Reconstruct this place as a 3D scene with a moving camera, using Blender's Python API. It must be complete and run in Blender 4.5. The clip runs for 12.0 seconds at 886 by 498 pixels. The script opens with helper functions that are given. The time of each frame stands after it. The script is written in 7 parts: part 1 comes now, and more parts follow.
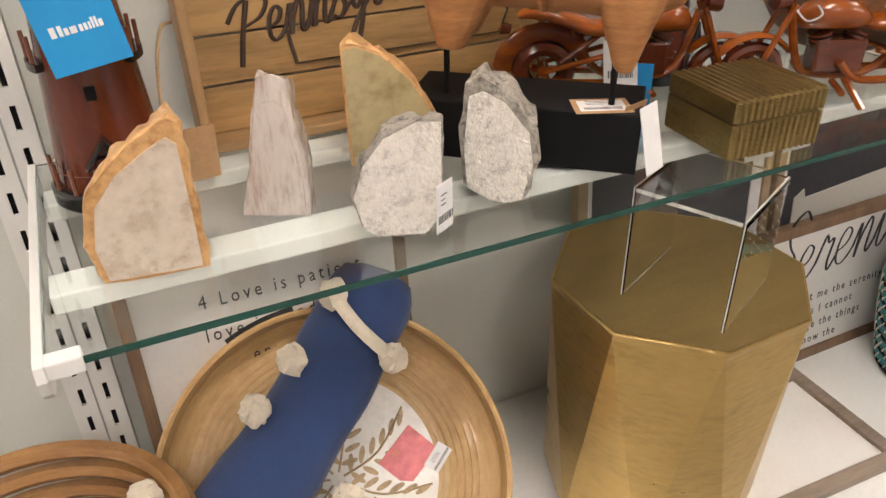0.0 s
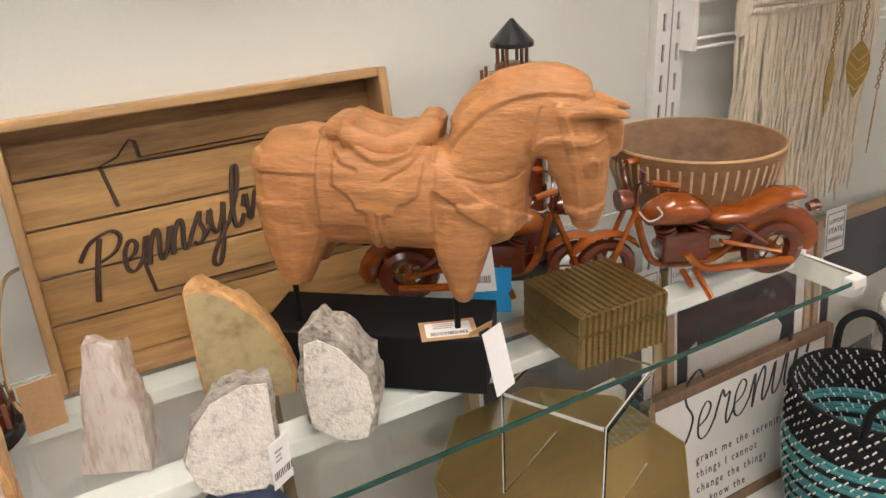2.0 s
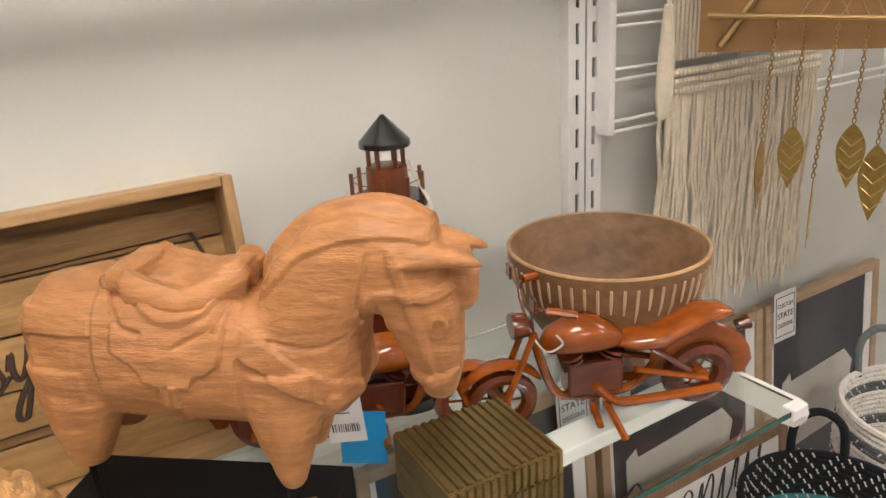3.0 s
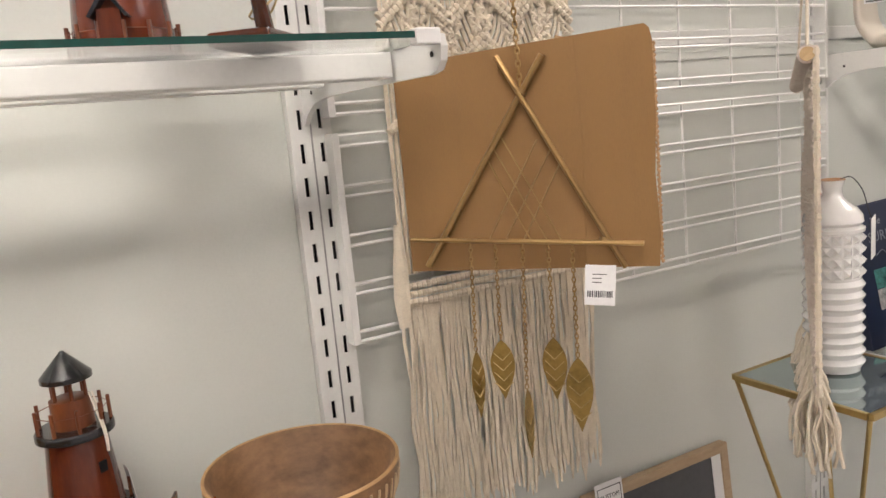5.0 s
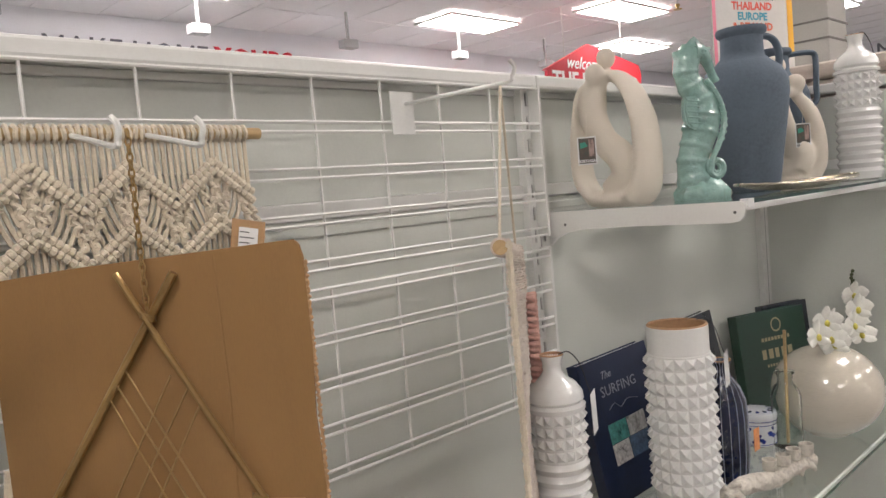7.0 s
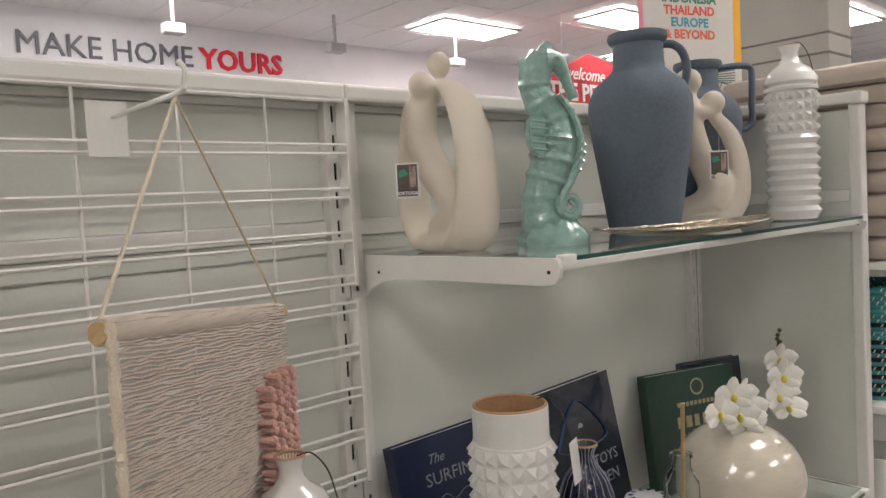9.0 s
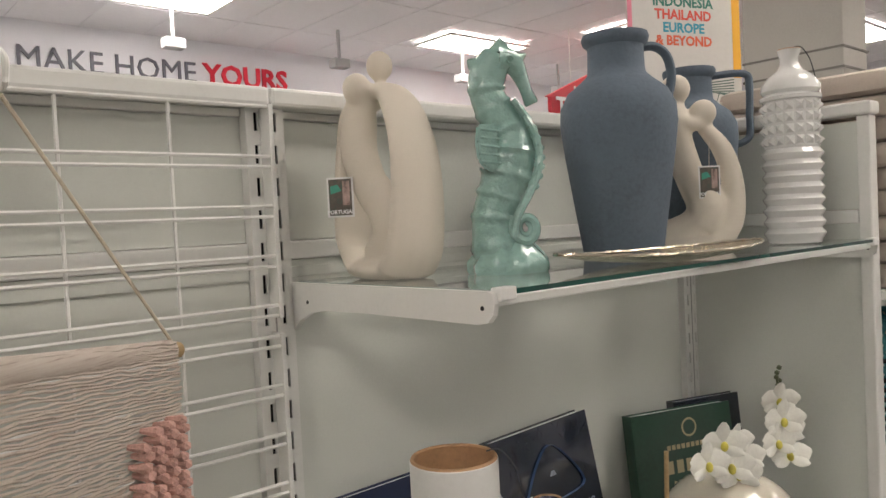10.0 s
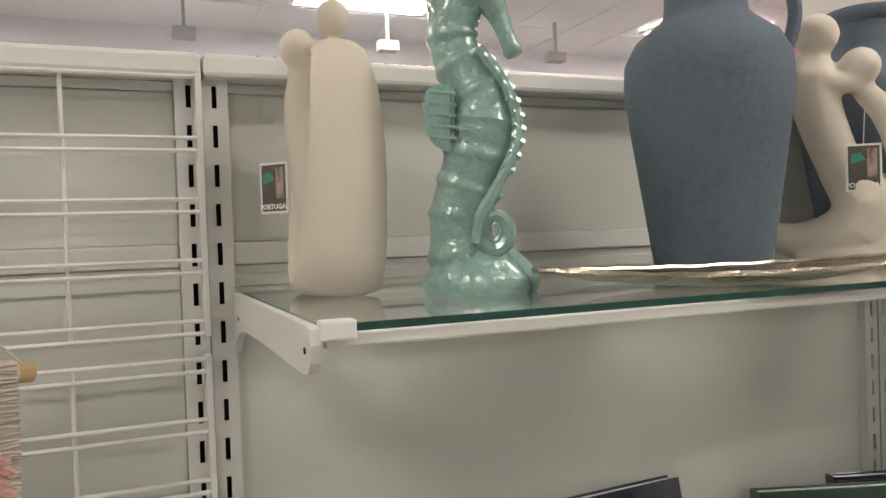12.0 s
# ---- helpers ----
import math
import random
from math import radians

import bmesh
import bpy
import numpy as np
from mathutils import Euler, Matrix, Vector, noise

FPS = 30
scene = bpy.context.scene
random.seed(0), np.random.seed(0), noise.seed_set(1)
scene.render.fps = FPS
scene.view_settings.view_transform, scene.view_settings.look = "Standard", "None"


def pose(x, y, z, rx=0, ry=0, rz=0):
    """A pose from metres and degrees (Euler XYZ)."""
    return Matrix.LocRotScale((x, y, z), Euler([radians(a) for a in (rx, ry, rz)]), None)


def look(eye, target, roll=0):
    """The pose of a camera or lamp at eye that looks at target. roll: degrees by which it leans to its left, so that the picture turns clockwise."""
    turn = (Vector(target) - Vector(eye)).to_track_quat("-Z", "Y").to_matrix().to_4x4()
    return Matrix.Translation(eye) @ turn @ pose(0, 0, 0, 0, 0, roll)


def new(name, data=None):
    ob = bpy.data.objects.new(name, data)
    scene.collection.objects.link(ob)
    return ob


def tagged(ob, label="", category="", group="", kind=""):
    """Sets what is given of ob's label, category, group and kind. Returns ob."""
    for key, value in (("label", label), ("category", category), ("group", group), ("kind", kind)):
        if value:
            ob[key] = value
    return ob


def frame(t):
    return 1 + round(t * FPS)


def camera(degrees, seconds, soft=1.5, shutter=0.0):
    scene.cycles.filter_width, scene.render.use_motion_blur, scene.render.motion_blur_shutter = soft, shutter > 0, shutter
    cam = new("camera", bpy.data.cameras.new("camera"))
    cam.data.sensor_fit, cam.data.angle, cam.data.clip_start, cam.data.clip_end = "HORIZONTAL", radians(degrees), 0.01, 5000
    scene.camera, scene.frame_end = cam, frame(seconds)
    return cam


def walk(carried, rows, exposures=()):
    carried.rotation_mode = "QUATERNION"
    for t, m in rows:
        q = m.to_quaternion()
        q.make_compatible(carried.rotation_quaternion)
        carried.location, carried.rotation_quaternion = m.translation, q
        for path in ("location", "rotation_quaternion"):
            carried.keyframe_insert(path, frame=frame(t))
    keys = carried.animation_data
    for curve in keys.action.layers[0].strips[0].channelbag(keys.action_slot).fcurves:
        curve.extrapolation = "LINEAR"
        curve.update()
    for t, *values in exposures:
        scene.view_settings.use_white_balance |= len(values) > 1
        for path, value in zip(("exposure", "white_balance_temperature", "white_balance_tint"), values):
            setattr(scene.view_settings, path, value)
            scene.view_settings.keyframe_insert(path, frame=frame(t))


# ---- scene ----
cam = camera(60.7, 12.0)
PATH = [
    (0, (0.008, -0.005, 1.224), (0.727, 1.539, 0.176), -1.2),
    (0.5, (0.024, -0.024, 1.26), (0.775, 1.575, 0.322), -2.1),
    (1, (0.021, -0.045, 1.288), (0.809, 1.589, 0.446), -2.9),
    (1.5, (0.047, -0.053, 1.311), (0.889, 1.574, 0.51), -3.1),
    (2, (0.136, -0.014, 1.335), (1.03, 1.591, 0.545), -3.0),
    (2.5, (0.252, 0.063, 1.348), (1.184, 1.671, 0.61), -3.2),
    (3, (0.344, 0.078, 1.364), (1.314, 1.685, 0.674), -3.5),
    (3.5, (0.437, 0.015, 1.39), (1.417, 1.651, 0.787), -4.1),
    (3.7, (0.491, -0.025, 1.402), (1.442, 1.648, 0.857), -4.0),
    (5.5, (0.762, -0.206, 1.469), (1.727, 1.521, 1.176), -5.5),
    (6, (0.801, -0.229, 1.506), (1.897, 1.419, 1.216), -5.7),
    (6.5, (0.861, -0.205, 1.546), (2.084, 1.36, 1.311), -5.5),
    (7, (0.985, -0.136, 1.578), (2.38, 1.291, 1.44), -5.0),
    (7.5, (1.091, -0.087, 1.603), (2.585, 1.241, 1.517), -4.6),
    (7.7, (1.129, -0.081, 1.605), (2.645, 1.227, 1.524), -4.5),
    (9.3, (1.603, -0.204, 1.602), (2.924, 1.293, 1.491), -2.9),
    (9.5, (1.626, -0.198, 1.591), (2.955, 1.293, 1.497), -2.5),
    (10, (1.753, -0.145, 1.602), (3.07, 1.358, 1.536), -2.9),
    (10.5, (1.868, -0.073, 1.616), (3.175, 1.441, 1.59), -3.3),
    (11, (1.987, -0.068, 1.608), (3.216, 1.51, 1.611), -2.7),
    (11.5, (2.146, -0.103, 1.587), (3.153, 1.625, 1.591), -1.5),
    (12, (2.245, -0.09, 1.586), (3.007, 1.759, 1.551), -2.0),
]
walk(cam, [(t, look(eye, target, roll)) for t, eye, target, roll in PATH],
     exposures=((0, 0.11, 6900, 17), (3.5, 0.19, 6800, 17), (5.5, 0.03, 6700, 17), (6.5, -0.16, 6600, 16), (7.0, -0.31, 6500, 15), (7.5, -0.61, 6500, 15), (9.5, -0.54, 6700, 13), (12.0, -0.41, 6850, 12)))

# ---- world and lights ----
world = bpy.data.worlds.new("store_air")
scene.world = world
world.use_nodes = True
world.node_tree.nodes["Background"].inputs[0].default_value = (0.75, 0.8, 0.9, 1)
world.node_tree.nodes["Background"].inputs[1].default_value = 0.005
LIGHT = 26.0         # ceiling panels
CEILING = 3.6


# ---- materials ----
def nodes_of(name):
    m = bpy.data.materials.new(name)
    m.use_nodes = True
    nt = m.node_tree
    return m, nt, nt.nodes["Principled BSDF"]


def node(nt, kind, **sockets):
    n = nt.nodes.new(kind)
    for key, value in sockets.items():
        n.inputs[key.replace("_", " ")].default_value = value
    return n


def coords(nt, stretch=(1, 1, 1), space="Object"):
    tc = nt.nodes.new("ShaderNodeTexCoord")
    mp = node(nt, "ShaderNodeMapping", Scale=stretch)
    nt.links.new(tc.outputs[space], mp.inputs["Vector"])
    return mp.outputs["Vector"]


def ramp(nt, fac, stops):
    r = nt.nodes.new("ShaderNodeValToRGB")
    el = r.color_ramp.elements
    while len(el) < len(stops):
        el.new(0.5)
    for e, (p, c) in zip(el, stops):
        e.position, e.color = p, (*c, 1)
    nt.links.new(fac, r.inputs["Fac"])
    return r.outputs["Color"]


def tint(c, k):
    return tuple(max(0.0, min(1.0, v * k)) for v in c)


def surface(name, base, rough=0.5, metal=0.0, vary=0.12, scale=6.0, bump=0.15, fine=80.0, stretch=(1, 1, 1), coat=0.0, dark=None, depth=0.002, sheen=0.0):
    """Two scales of noise over one base colour, with a fine relief."""
    m, nt, p = nodes_of(name)
    v = coords(nt, stretch)
    big = node(nt, "ShaderNodeTexNoise", Scale=scale, Detail=4.0, Roughness=0.6)
    small = node(nt, "ShaderNodeTexNoise", Scale=fine, Detail=3.0, Roughness=0.6)
    nt.links.new(v, big.inputs["Vector"])
    nt.links.new(v, small.inputs["Vector"])
    mix = node(nt, "ShaderNodeMath")
    mix.operation = "MULTIPLY_ADD"
    mix.inputs[1].default_value = 0.45
    nt.links.new(small.outputs["Fac"], mix.inputs[0])
    half = node(nt, "ShaderNodeMath")
    half.operation = "MULTIPLY"
    half.inputs[1].default_value = 0.55
    nt.links.new(big.outputs["Fac"], half.inputs[0])
    nt.links.new(half.outputs[0], mix.inputs[2])
    col = ramp(nt, mix.outputs[0], [(0.3, dark or tint(base, 1 - 2 * vary)), (0.5, base), (0.72, tint(base, 1 + vary))])
    nt.links.new(col, p.inputs["Base Color"])
    p.inputs["Metallic"].default_value = metal
    rr = node(nt, "ShaderNodeMapRange")
    rr.inputs["To Min"].default_value, rr.inputs["To Max"].default_value = max(0.03, rough - 0.08), min(1, rough + 0.08)
    nt.links.new(big.outputs["Fac"], rr.inputs["Value"])
    nt.links.new(rr.outputs["Result"], p.inputs["Roughness"])
    if coat:
        p.inputs["Coat Weight"].default_value, p.inputs["Coat Roughness"].default_value = coat, 0.08
    if sheen:
        p.inputs["Sheen Weight"].default_value = sheen
    if bump:
        b = node(nt, "ShaderNodeBump", Strength=bump, Distance=depth)
        nt.links.new(small.outputs["Fac"], b.inputs["Height"])
        nt.links.new(b.outputs["Normal"], p.inputs["Normal"])
    return m


def wood(name, light, darker, rough=0.5, grain=(1.5, 14, 14), coat=0.0, knots=0.0, bump=0.25, fine=9.0, depth=0.0015):
    """Grain runs along the axis with the small factor."""
    m, nt, p = nodes_of(name)
    v = coords(nt, grain)
    big = node(nt, "ShaderNodeTexNoise", Scale=2.2, Detail=5.0, Roughness=0.62, Distortion=0.6)
    fib = node(nt, "ShaderNodeTexNoise", Scale=fine, Detail=4.0, Roughness=0.7)
    nt.links.new(v, big.inputs["Vector"])
    nt.links.new(v, fib.inputs["Vector"])
    mix = node(nt, "ShaderNodeMix")
    mix.data_type = "FLOAT"
    mix.inputs[0].default_value = 0.45
    nt.links.new(big.outputs["Fac"], mix.inputs[2])
    nt.links.new(fib.outputs["Fac"], mix.inputs[3])
    rnd = nt.nodes.new("ShaderNodeObjectInfo")
    add = node(nt, "ShaderNodeMath")
    add.operation = "MULTIPLY_ADD"
    add.inputs[1].default_value = 0.10
    nt.links.new(rnd.outputs["Random"], add.inputs[0])
    nt.links.new(mix.outputs[0], add.inputs[2])
    col = ramp(nt, add.outputs[0], [(0.36, darker), (0.52, tuple((a + b) / 2 for a, b in zip(light, darker))), (0.68, light)])
    nt.links.new(col, p.inputs["Base Color"])
    p.inputs["Roughness"].default_value = rough
    if coat:
        p.inputs["Coat Weight"].default_value, p.inputs["Coat Roughness"].default_value = coat, 0.06
    b = node(nt, "ShaderNodeBump", Strength=bump, Distance=depth)
    nt.links.new(fib.outputs["Fac"], b.inputs["Height"])
    nt.links.new(b.outputs["Normal"], p.inputs["Normal"])
    return m


def clear(name, colour, rough=0.0, ior=1.5):
    m, nt, p = nodes_of(name)
    p.inputs["Base Color"].default_value = (*colour, 1)
    p.inputs["Transmission Weight"].default_value = 1.0
    p.inputs["Roughness"].default_value = rough
    p.inputs["IOR"].default_value = ior
    return m


def flat_paint(name, colour, rough=0.5, metal=0.0):
    m, nt, p = nodes_of(name)
    p.inputs["Base Color"].default_value = (*colour, 1)
    p.inputs["Roughness"].default_value, p.inputs["Metallic"].default_value = rough, metal
    return m


def glow(name, colour, strength):
    m, nt, p = nodes_of(name)
    p.inputs["Base Color"].default_value = (*colour, 1)
    p.inputs["Emission Color"].default_value = (*colour, 1)
    p.inputs["Emission Strength"].default_value = strength
    return m


M_PANEL = surface("painted_panel", (0.62, 0.638, 0.592), 0.55, vary=0.03, scale=2.5, fine=220, bump=0.08, depth=0.0006)
M_STEEL = surface("white_steel", (0.74, 0.74, 0.71), 0.38, vary=0.03, scale=9, fine=150, bump=0.05, depth=0.0005)
M_WIRE = surface("white_wire", (0.80, 0.80, 0.77), 0.35, vary=0.03, scale=20, fine=200, bump=0.03)
M_DECK = surface("white_laminate", (0.76, 0.76, 0.74), 0.35, vary=0.04, scale=3, fine=90, bump=0.04)
# near-black that paints the shade in slots and openings
M_DARK = flat_paint("painted_shade", (0.02, 0.02, 0.02), 0.9)
M_GLASS = clear("green_edge_glass", (0.93, 0.985, 0.965))
M_EDGE = surface("glass_edge", (0.012, 0.07, 0.055), 0.12, vary=0.2, scale=12, fine=60, bump=0.05)
M_SIDE = surface("pale_glass_edge", (0.30, 0.38, 0.35), 0.2, vary=0.05, scale=12, fine=60, bump=0.02)
M_CLIP = surface("white_plastic", (0.80, 0.80, 0.78), 0.3, vary=0.02, scale=20, fine=200, bump=0.02)
M_FLOOR = surface("vinyl_floor", (0.33, 0.315, 0.29), 0.3, vary=0.12, scale=3, fine=60, bump=0.03)
M_CEIL = surface("ceiling_tile", (0.80, 0.79, 0.82), 0.85, vary=0.03, scale=30, fine=240, bump=0.1, depth=0.001)
M_STORE = surface("store_wall", (0.82, 0.82, 0.86), 0.7, vary=0.03, scale=2, fine=60, bump=0.05)
M_LAMP = glow("lamp_diffuser", (1.0, 0.955, 0.885), LIGHT)


# ---- shape helpers ----
def part(name, bm, material, parent=None, label="", smooth=False):
    """Links a bmesh as one mesh object under a thing or a part."""
    bmesh.ops.recalc_face_normals(bm, faces=bm.faces)
    me = bpy.data.meshes.new(name)
    bm.to_mesh(me)
    bm.free()
    me.materials.append(material)
    if smooth:
        me.polygons.foreach_set("use_smooth", [True] * len(me.polygons))
        me.set_sharp_from_angle(angle=radians(40))
    ob = new(name, me)
    if parent is not None:
        ob.parent = parent
    if label:
        ob["label"] = label
    return ob


def thing(name, at, label, category, group="", rz=0.0, rx=0.0, ry=0.0):
    ob = new(name)
    ob.empty_display_size = 0.02
    ob.matrix_basis = pose(*at, rx, ry, rz)
    return tagged(ob, label, category, group)


def setting(name, bm, material, label, category="structure", smooth=False):
    return tagged(part(name, bm, material, None, "", smooth), label, category, "", "structure")


def block(bm, lo, hi, bevel=0.0, m=None):
    """A box between two corners."""
    c = [(a + b) / 2 for a, b in zip(lo, hi)]
    s = [abs(b - a) for a, b in zip(lo, hi)]
    made = bmesh.ops.create_cube(bm, size=1.0, matrix=Matrix.Translation(c) @ Matrix.Diagonal((*s, 1)))
    if bevel:
        edges = list({e for v in made["verts"] for e in v.link_edges})
        out = bmesh.ops.bevel(bm, geom=edges, offset=bevel, segments=2, affect="EDGES", profile=0.5)
        vs = list({v for f in out["faces"] for v in f.verts} | {v for v in made["verts"] if v.is_valid})
    else:
        vs = made["verts"]
    if m is not None:
        whole = set(vs)
        for v in list(vs):
            for e in v.link_edges:
                whole.update(e.verts)
        bmesh.ops.transform(bm, matrix=m, verts=list(whole))
    return bm


def boxed(lo, hi, bevel=0.0, m=None):
    return block(bmesh.new(), lo, hi, bevel, m)


def rings(bm, loops, closed=True, cap=True):
    """Skins a row of vertex loops of one length."""
    rows = [[bm.verts.new(p) for p in loop] for loop in loops]
    n = len(rows[0])
    for a, b in zip(rows, rows[1:]):
        for i in range(n if closed else n - 1):
            j = (i + 1) % n
            bm.faces.new((a[i], a[j], b[j], b[i]))
    if cap and closed:
        bm.faces.new(rows[0][::-1])
        bm.faces.new(rows[-1])
    return bm


def lathe(prof, seg=40, bm=None, cap=True, squash=1.0):
    """Turns (radius, height) pairs about z."""
    bm = bm or bmesh.new()
    loops = [[(max(r, 0.0004) * math.cos(2 * math.pi * i / seg), squash * max(r, 0.0004) * math.sin(2 * math.pi * i / seg), z) for i in range(seg)] for r, z in prof]
    return rings(bm, loops, cap=cap)


def tube(pts, r, seg=8, bm=None, flat=1.0, closed=False):
    """A round bar along points; r is one radius or one per point."""
    bm = bm or bmesh.new()
    pts = [Vector(p) for p in pts]
    rs = r if isinstance(r, (list, tuple)) else [r] * len(pts)
    side = None
    loops = []
    for i, p in enumerate(pts):
        if closed:
            d = pts[(i + 1) % len(pts)] - pts[i - 1]
        else:
            d = pts[min(i + 1, len(pts) - 1)] - pts[max(i - 1, 0)]
        d = d.normalized() if d.length > 1e-9 else Vector((0, 0, 1))
        if side is None:
            side = d.cross(Vector((0, 0, 1)) if abs(d.z) < 0.9 else Vector((0, 1, 0))).normalized()
        side = (side - d * side.dot(d)).normalized()
        up = d.cross(side)
        loops.append([p + rs[i] * (math.cos(2 * math.pi * k / seg) * side + flat * math.sin(2 * math.pi * k / seg) * up) for k in range(seg)])
    if closed:
        loops.append(loops[0])
    return rings(bm, loops, cap=not closed)


def smooth_path(pts, n=6):
    """More points on a Catmull-Rom curve through the given ones."""
    pts = [Vector(p) for p in pts]
    out = []
    for i in range(len(pts) - 1):
        p0, p1, p2, p3 = pts[max(i - 1, 0)], pts[i], pts[i + 1], pts[min(i + 2, len(pts) - 1)]
        for k in range(n):
            t = k / n
            out.append(0.5 * ((2 * p1) + (p2 - p0) * t + (2 * p0 - 5 * p1 + 4 * p2 - p3) * t * t + (3 * p1 - p0 - 3 * p2 + p3) * t ** 3))
    return out + [pts[-1]]


def jolt(bm, amount, scale, seed=0.0):
    """Pushes the points about by noise."""
    for v in bm.verts:
        v.co += amount * noise.noise_vector(v.co * scale + Vector((seed, seed * 1.7, 0)))
    return bm


def letters(text, size, material, parent, m, label="", depth=0.0008, align="CENTER", shear=0.0, name="lettering", bold=0.0, squeeze=1.0, spacing=1.0):
    """Writing in the built-in font, turned into a mesh; m places it, its face towards local z."""
    cu = bpy.data.curves.new(name, "FONT")
    cu.body, cu.size, cu.extrude, cu.align_x, cu.align_y, cu.shear, cu.offset, cu.resolution_u = text, size, depth, align, "CENTER", shear, bold, 2
    cu.space_character = spacing
    tmp = new(name, cu)
    me = bpy.data.meshes.new_from_object(tmp.evaluated_get(bpy.context.evaluated_depsgraph_get()))
    bpy.data.objects.remove(tmp)
    me.materials.clear()
    me.materials.append(material)
    me.transform(m @ Matrix.Diagonal((squeeze, 1, 1, 1)))
    me.name = name
    ob = new(name, me)
    ob.parent = parent
    if label:
        ob["label"] = label
    return ob


UPRIGHT = pose(0, 0, 0, 90, 0, 0)      # turns a drawing in x, y to stand in x, z and face -y


def plate(outline, thick, bm=None, m=None):
    """A flat piece cut to an outline in x, y, standing thick in z."""
    bm = bm or bmesh.new()
    low = [bm.verts.new((x, y, 0)) for x, y in outline]
    high = [bm.verts.new((x, y, thick)) for x, y in outline]
    bm.faces.new(low[::-1])
    bm.faces.new(high)
    n = len(low)
    for i in range(n):
        bm.faces.new((low[i], low[(i + 1) % n], high[(i + 1) % n], high[i]))
    if m is not None:
        bmesh.ops.transform(bm, matrix=m, verts=low + high)
    return bm


# pen strokes of joined handwriting: x, y in x-heights, then the step to the next letter
PEN_P = [[(0.05, -0.45), (0.15, 0.5), (0.32, 1.45)], [(-0.35, 0.95), (0.0, 1.4), (0.65, 1.55), (0.98, 1.25), (0.75, 0.85), (0.2, 0.7)]], 1.0
PEN_S = [[(1.0, 1.75), (0.75, 2.05), (0.35, 1.75), (0.45, 1.25), (0.75, 0.75), (0.5, 0.1), (0.0, 0.05), (-0.15, 0.4), (0.2, 0.35)]], 0.95
PEN_E = [[(0.0, 0.4), (0.35, 0.55), (0.45, 0.85), (0.25, 1.0), (0.06, 0.7), (0.08, 0.2), (0.28, 0.0), (0.5, 0.12), (0.68, 0.4)]], 0.66
PEN_N = [[(0.0, 0.35), (0.15, 0.95), (0.16, 0.0), (0.24, 0.55), (0.45, 1.0), (0.56, 0.8), (0.54, 0.2), (0.64, 0.0), (0.84, 0.35)]], 0.82
PEN_Y = [[(0.0, 0.5), (0.1, 0.95), (0.12, 0.4), (0.3, 0.12), (0.5, 0.5), (0.6, 1.0), (0.5, -0.2), (0.3, -0.95), (0.08, -0.8), (0.3, -0.25), (0.8, 0.35)]], 0.78
PEN_A = [[(0.52, 0.85), (0.27, 1.0), (0.04, 0.55), (0.15, 0.05), (0.4, 0.3), (0.54, 0.95), (0.52, 0.2), (0.64, 0.0), (0.82, 0.35)]], 0.8
PEN_L = [[(0.0, 0.35), (0.34, 1.2), (0.4, 1.9), (0.26, 1.95), (0.16, 1.1), (0.18, 0.2), (0.35, 0.0), (0.55, 0.35)]], 0.52
PEN_LOW_S = [[(0.0, 0.35), (0.34, 1.0), (0.33, 0.7), (0.46, 0.3), (0.3, 0.0), (0.06, 0.1)], [(0.3, 0.0), (0.65, 0.35)]], 0.62
PEN_V = [[(0.0, 0.6), (0.12, 0.95), (0.26, 0.05), (0.5, 0.95), (0.7, 0.8)]], 0.66
PEN_R = [[(0.0, 0.35), (0.2, 1.05), (0.34, 0.82), (0.52, 0.88), (0.46, 0.3), (0.56, 0.0), (0.76, 0.35)]], 0.72
PEN_I = [[(0.0, 0.35), (0.15, 0.95), (0.15, 0.15), (0.3, 0.0), (0.5, 0.35)]], 0.48
PEN_T = [[(0.0, 0.35), (0.25, 1.7), (0.16, 0.3), (0.32, 0.0), (0.52, 0.35)], [(-0.05, 1.15), (0.5, 1.25)]], 0.5
PEN = dict(P=PEN_P, S=PEN_S, e=PEN_E, n=PEN_N, y=PEN_Y, a=PEN_A, l=PEN_L, s=PEN_LOW_S, v=PEN_V, r=PEN_R, i=PEN_I, t=PEN_T)


def handwriting(word, size, pen, material, parent, m, label, slant=0.3):
    """Brush script, each letter a flat stroke; m places the start of the base line, the face towards local z."""
    x0 = 0.0
    for c in word:
        strokes, adv = PEN[c]
        b = bmesh.new()
        for st in strokes:
            path = smooth_path([(x0 + x + slant * y, y, 0) for x, y in st], 5)
            n = len(path)
            rr = [pen * (0.55 + 0.6 * abs((path[min(i + 1, n - 1)] - path[max(i - 1, 0)]).normalized().y)) for i in range(n)]
            tube([m @ (p * size) for p in path], rr, 6, b, 1.0)
        part("letter", b, material, parent, label)
        x0 += adv


# ---- structure ----
WALL = 0.945
POSTS = (-0.10, 1.12, 2.336, 3.556)
TOP = 1.797
PITCH = 0.0508
SLOT_TOP = 1.790

setting("floor", boxed((-7, -7, -0.1), (16, 9, 0)), M_FLOOR, "polished grey-beige vinyl store floor", "floor")
setting("wall_north", boxed((-7, 7.4, 0), (16, 7.6, 4.2)), M_STORE, "bright white store wall above the displays", "wall")
setting("wall_south", boxed((-7, -7.2, 0), (16, -7.0, 4.2)), M_STORE, "white painted store wall", "wall")
setting("wall_west", boxed((-7.2, -7.2, 0), (-7.0, 7.6, 4.2)), M_STORE, "white painted store wall", "wall")
setting("wall_east", boxed((16, -7.2, 0), (16.2, 7.6, 4.2)), M_STORE, "white painted store wall", "wall")

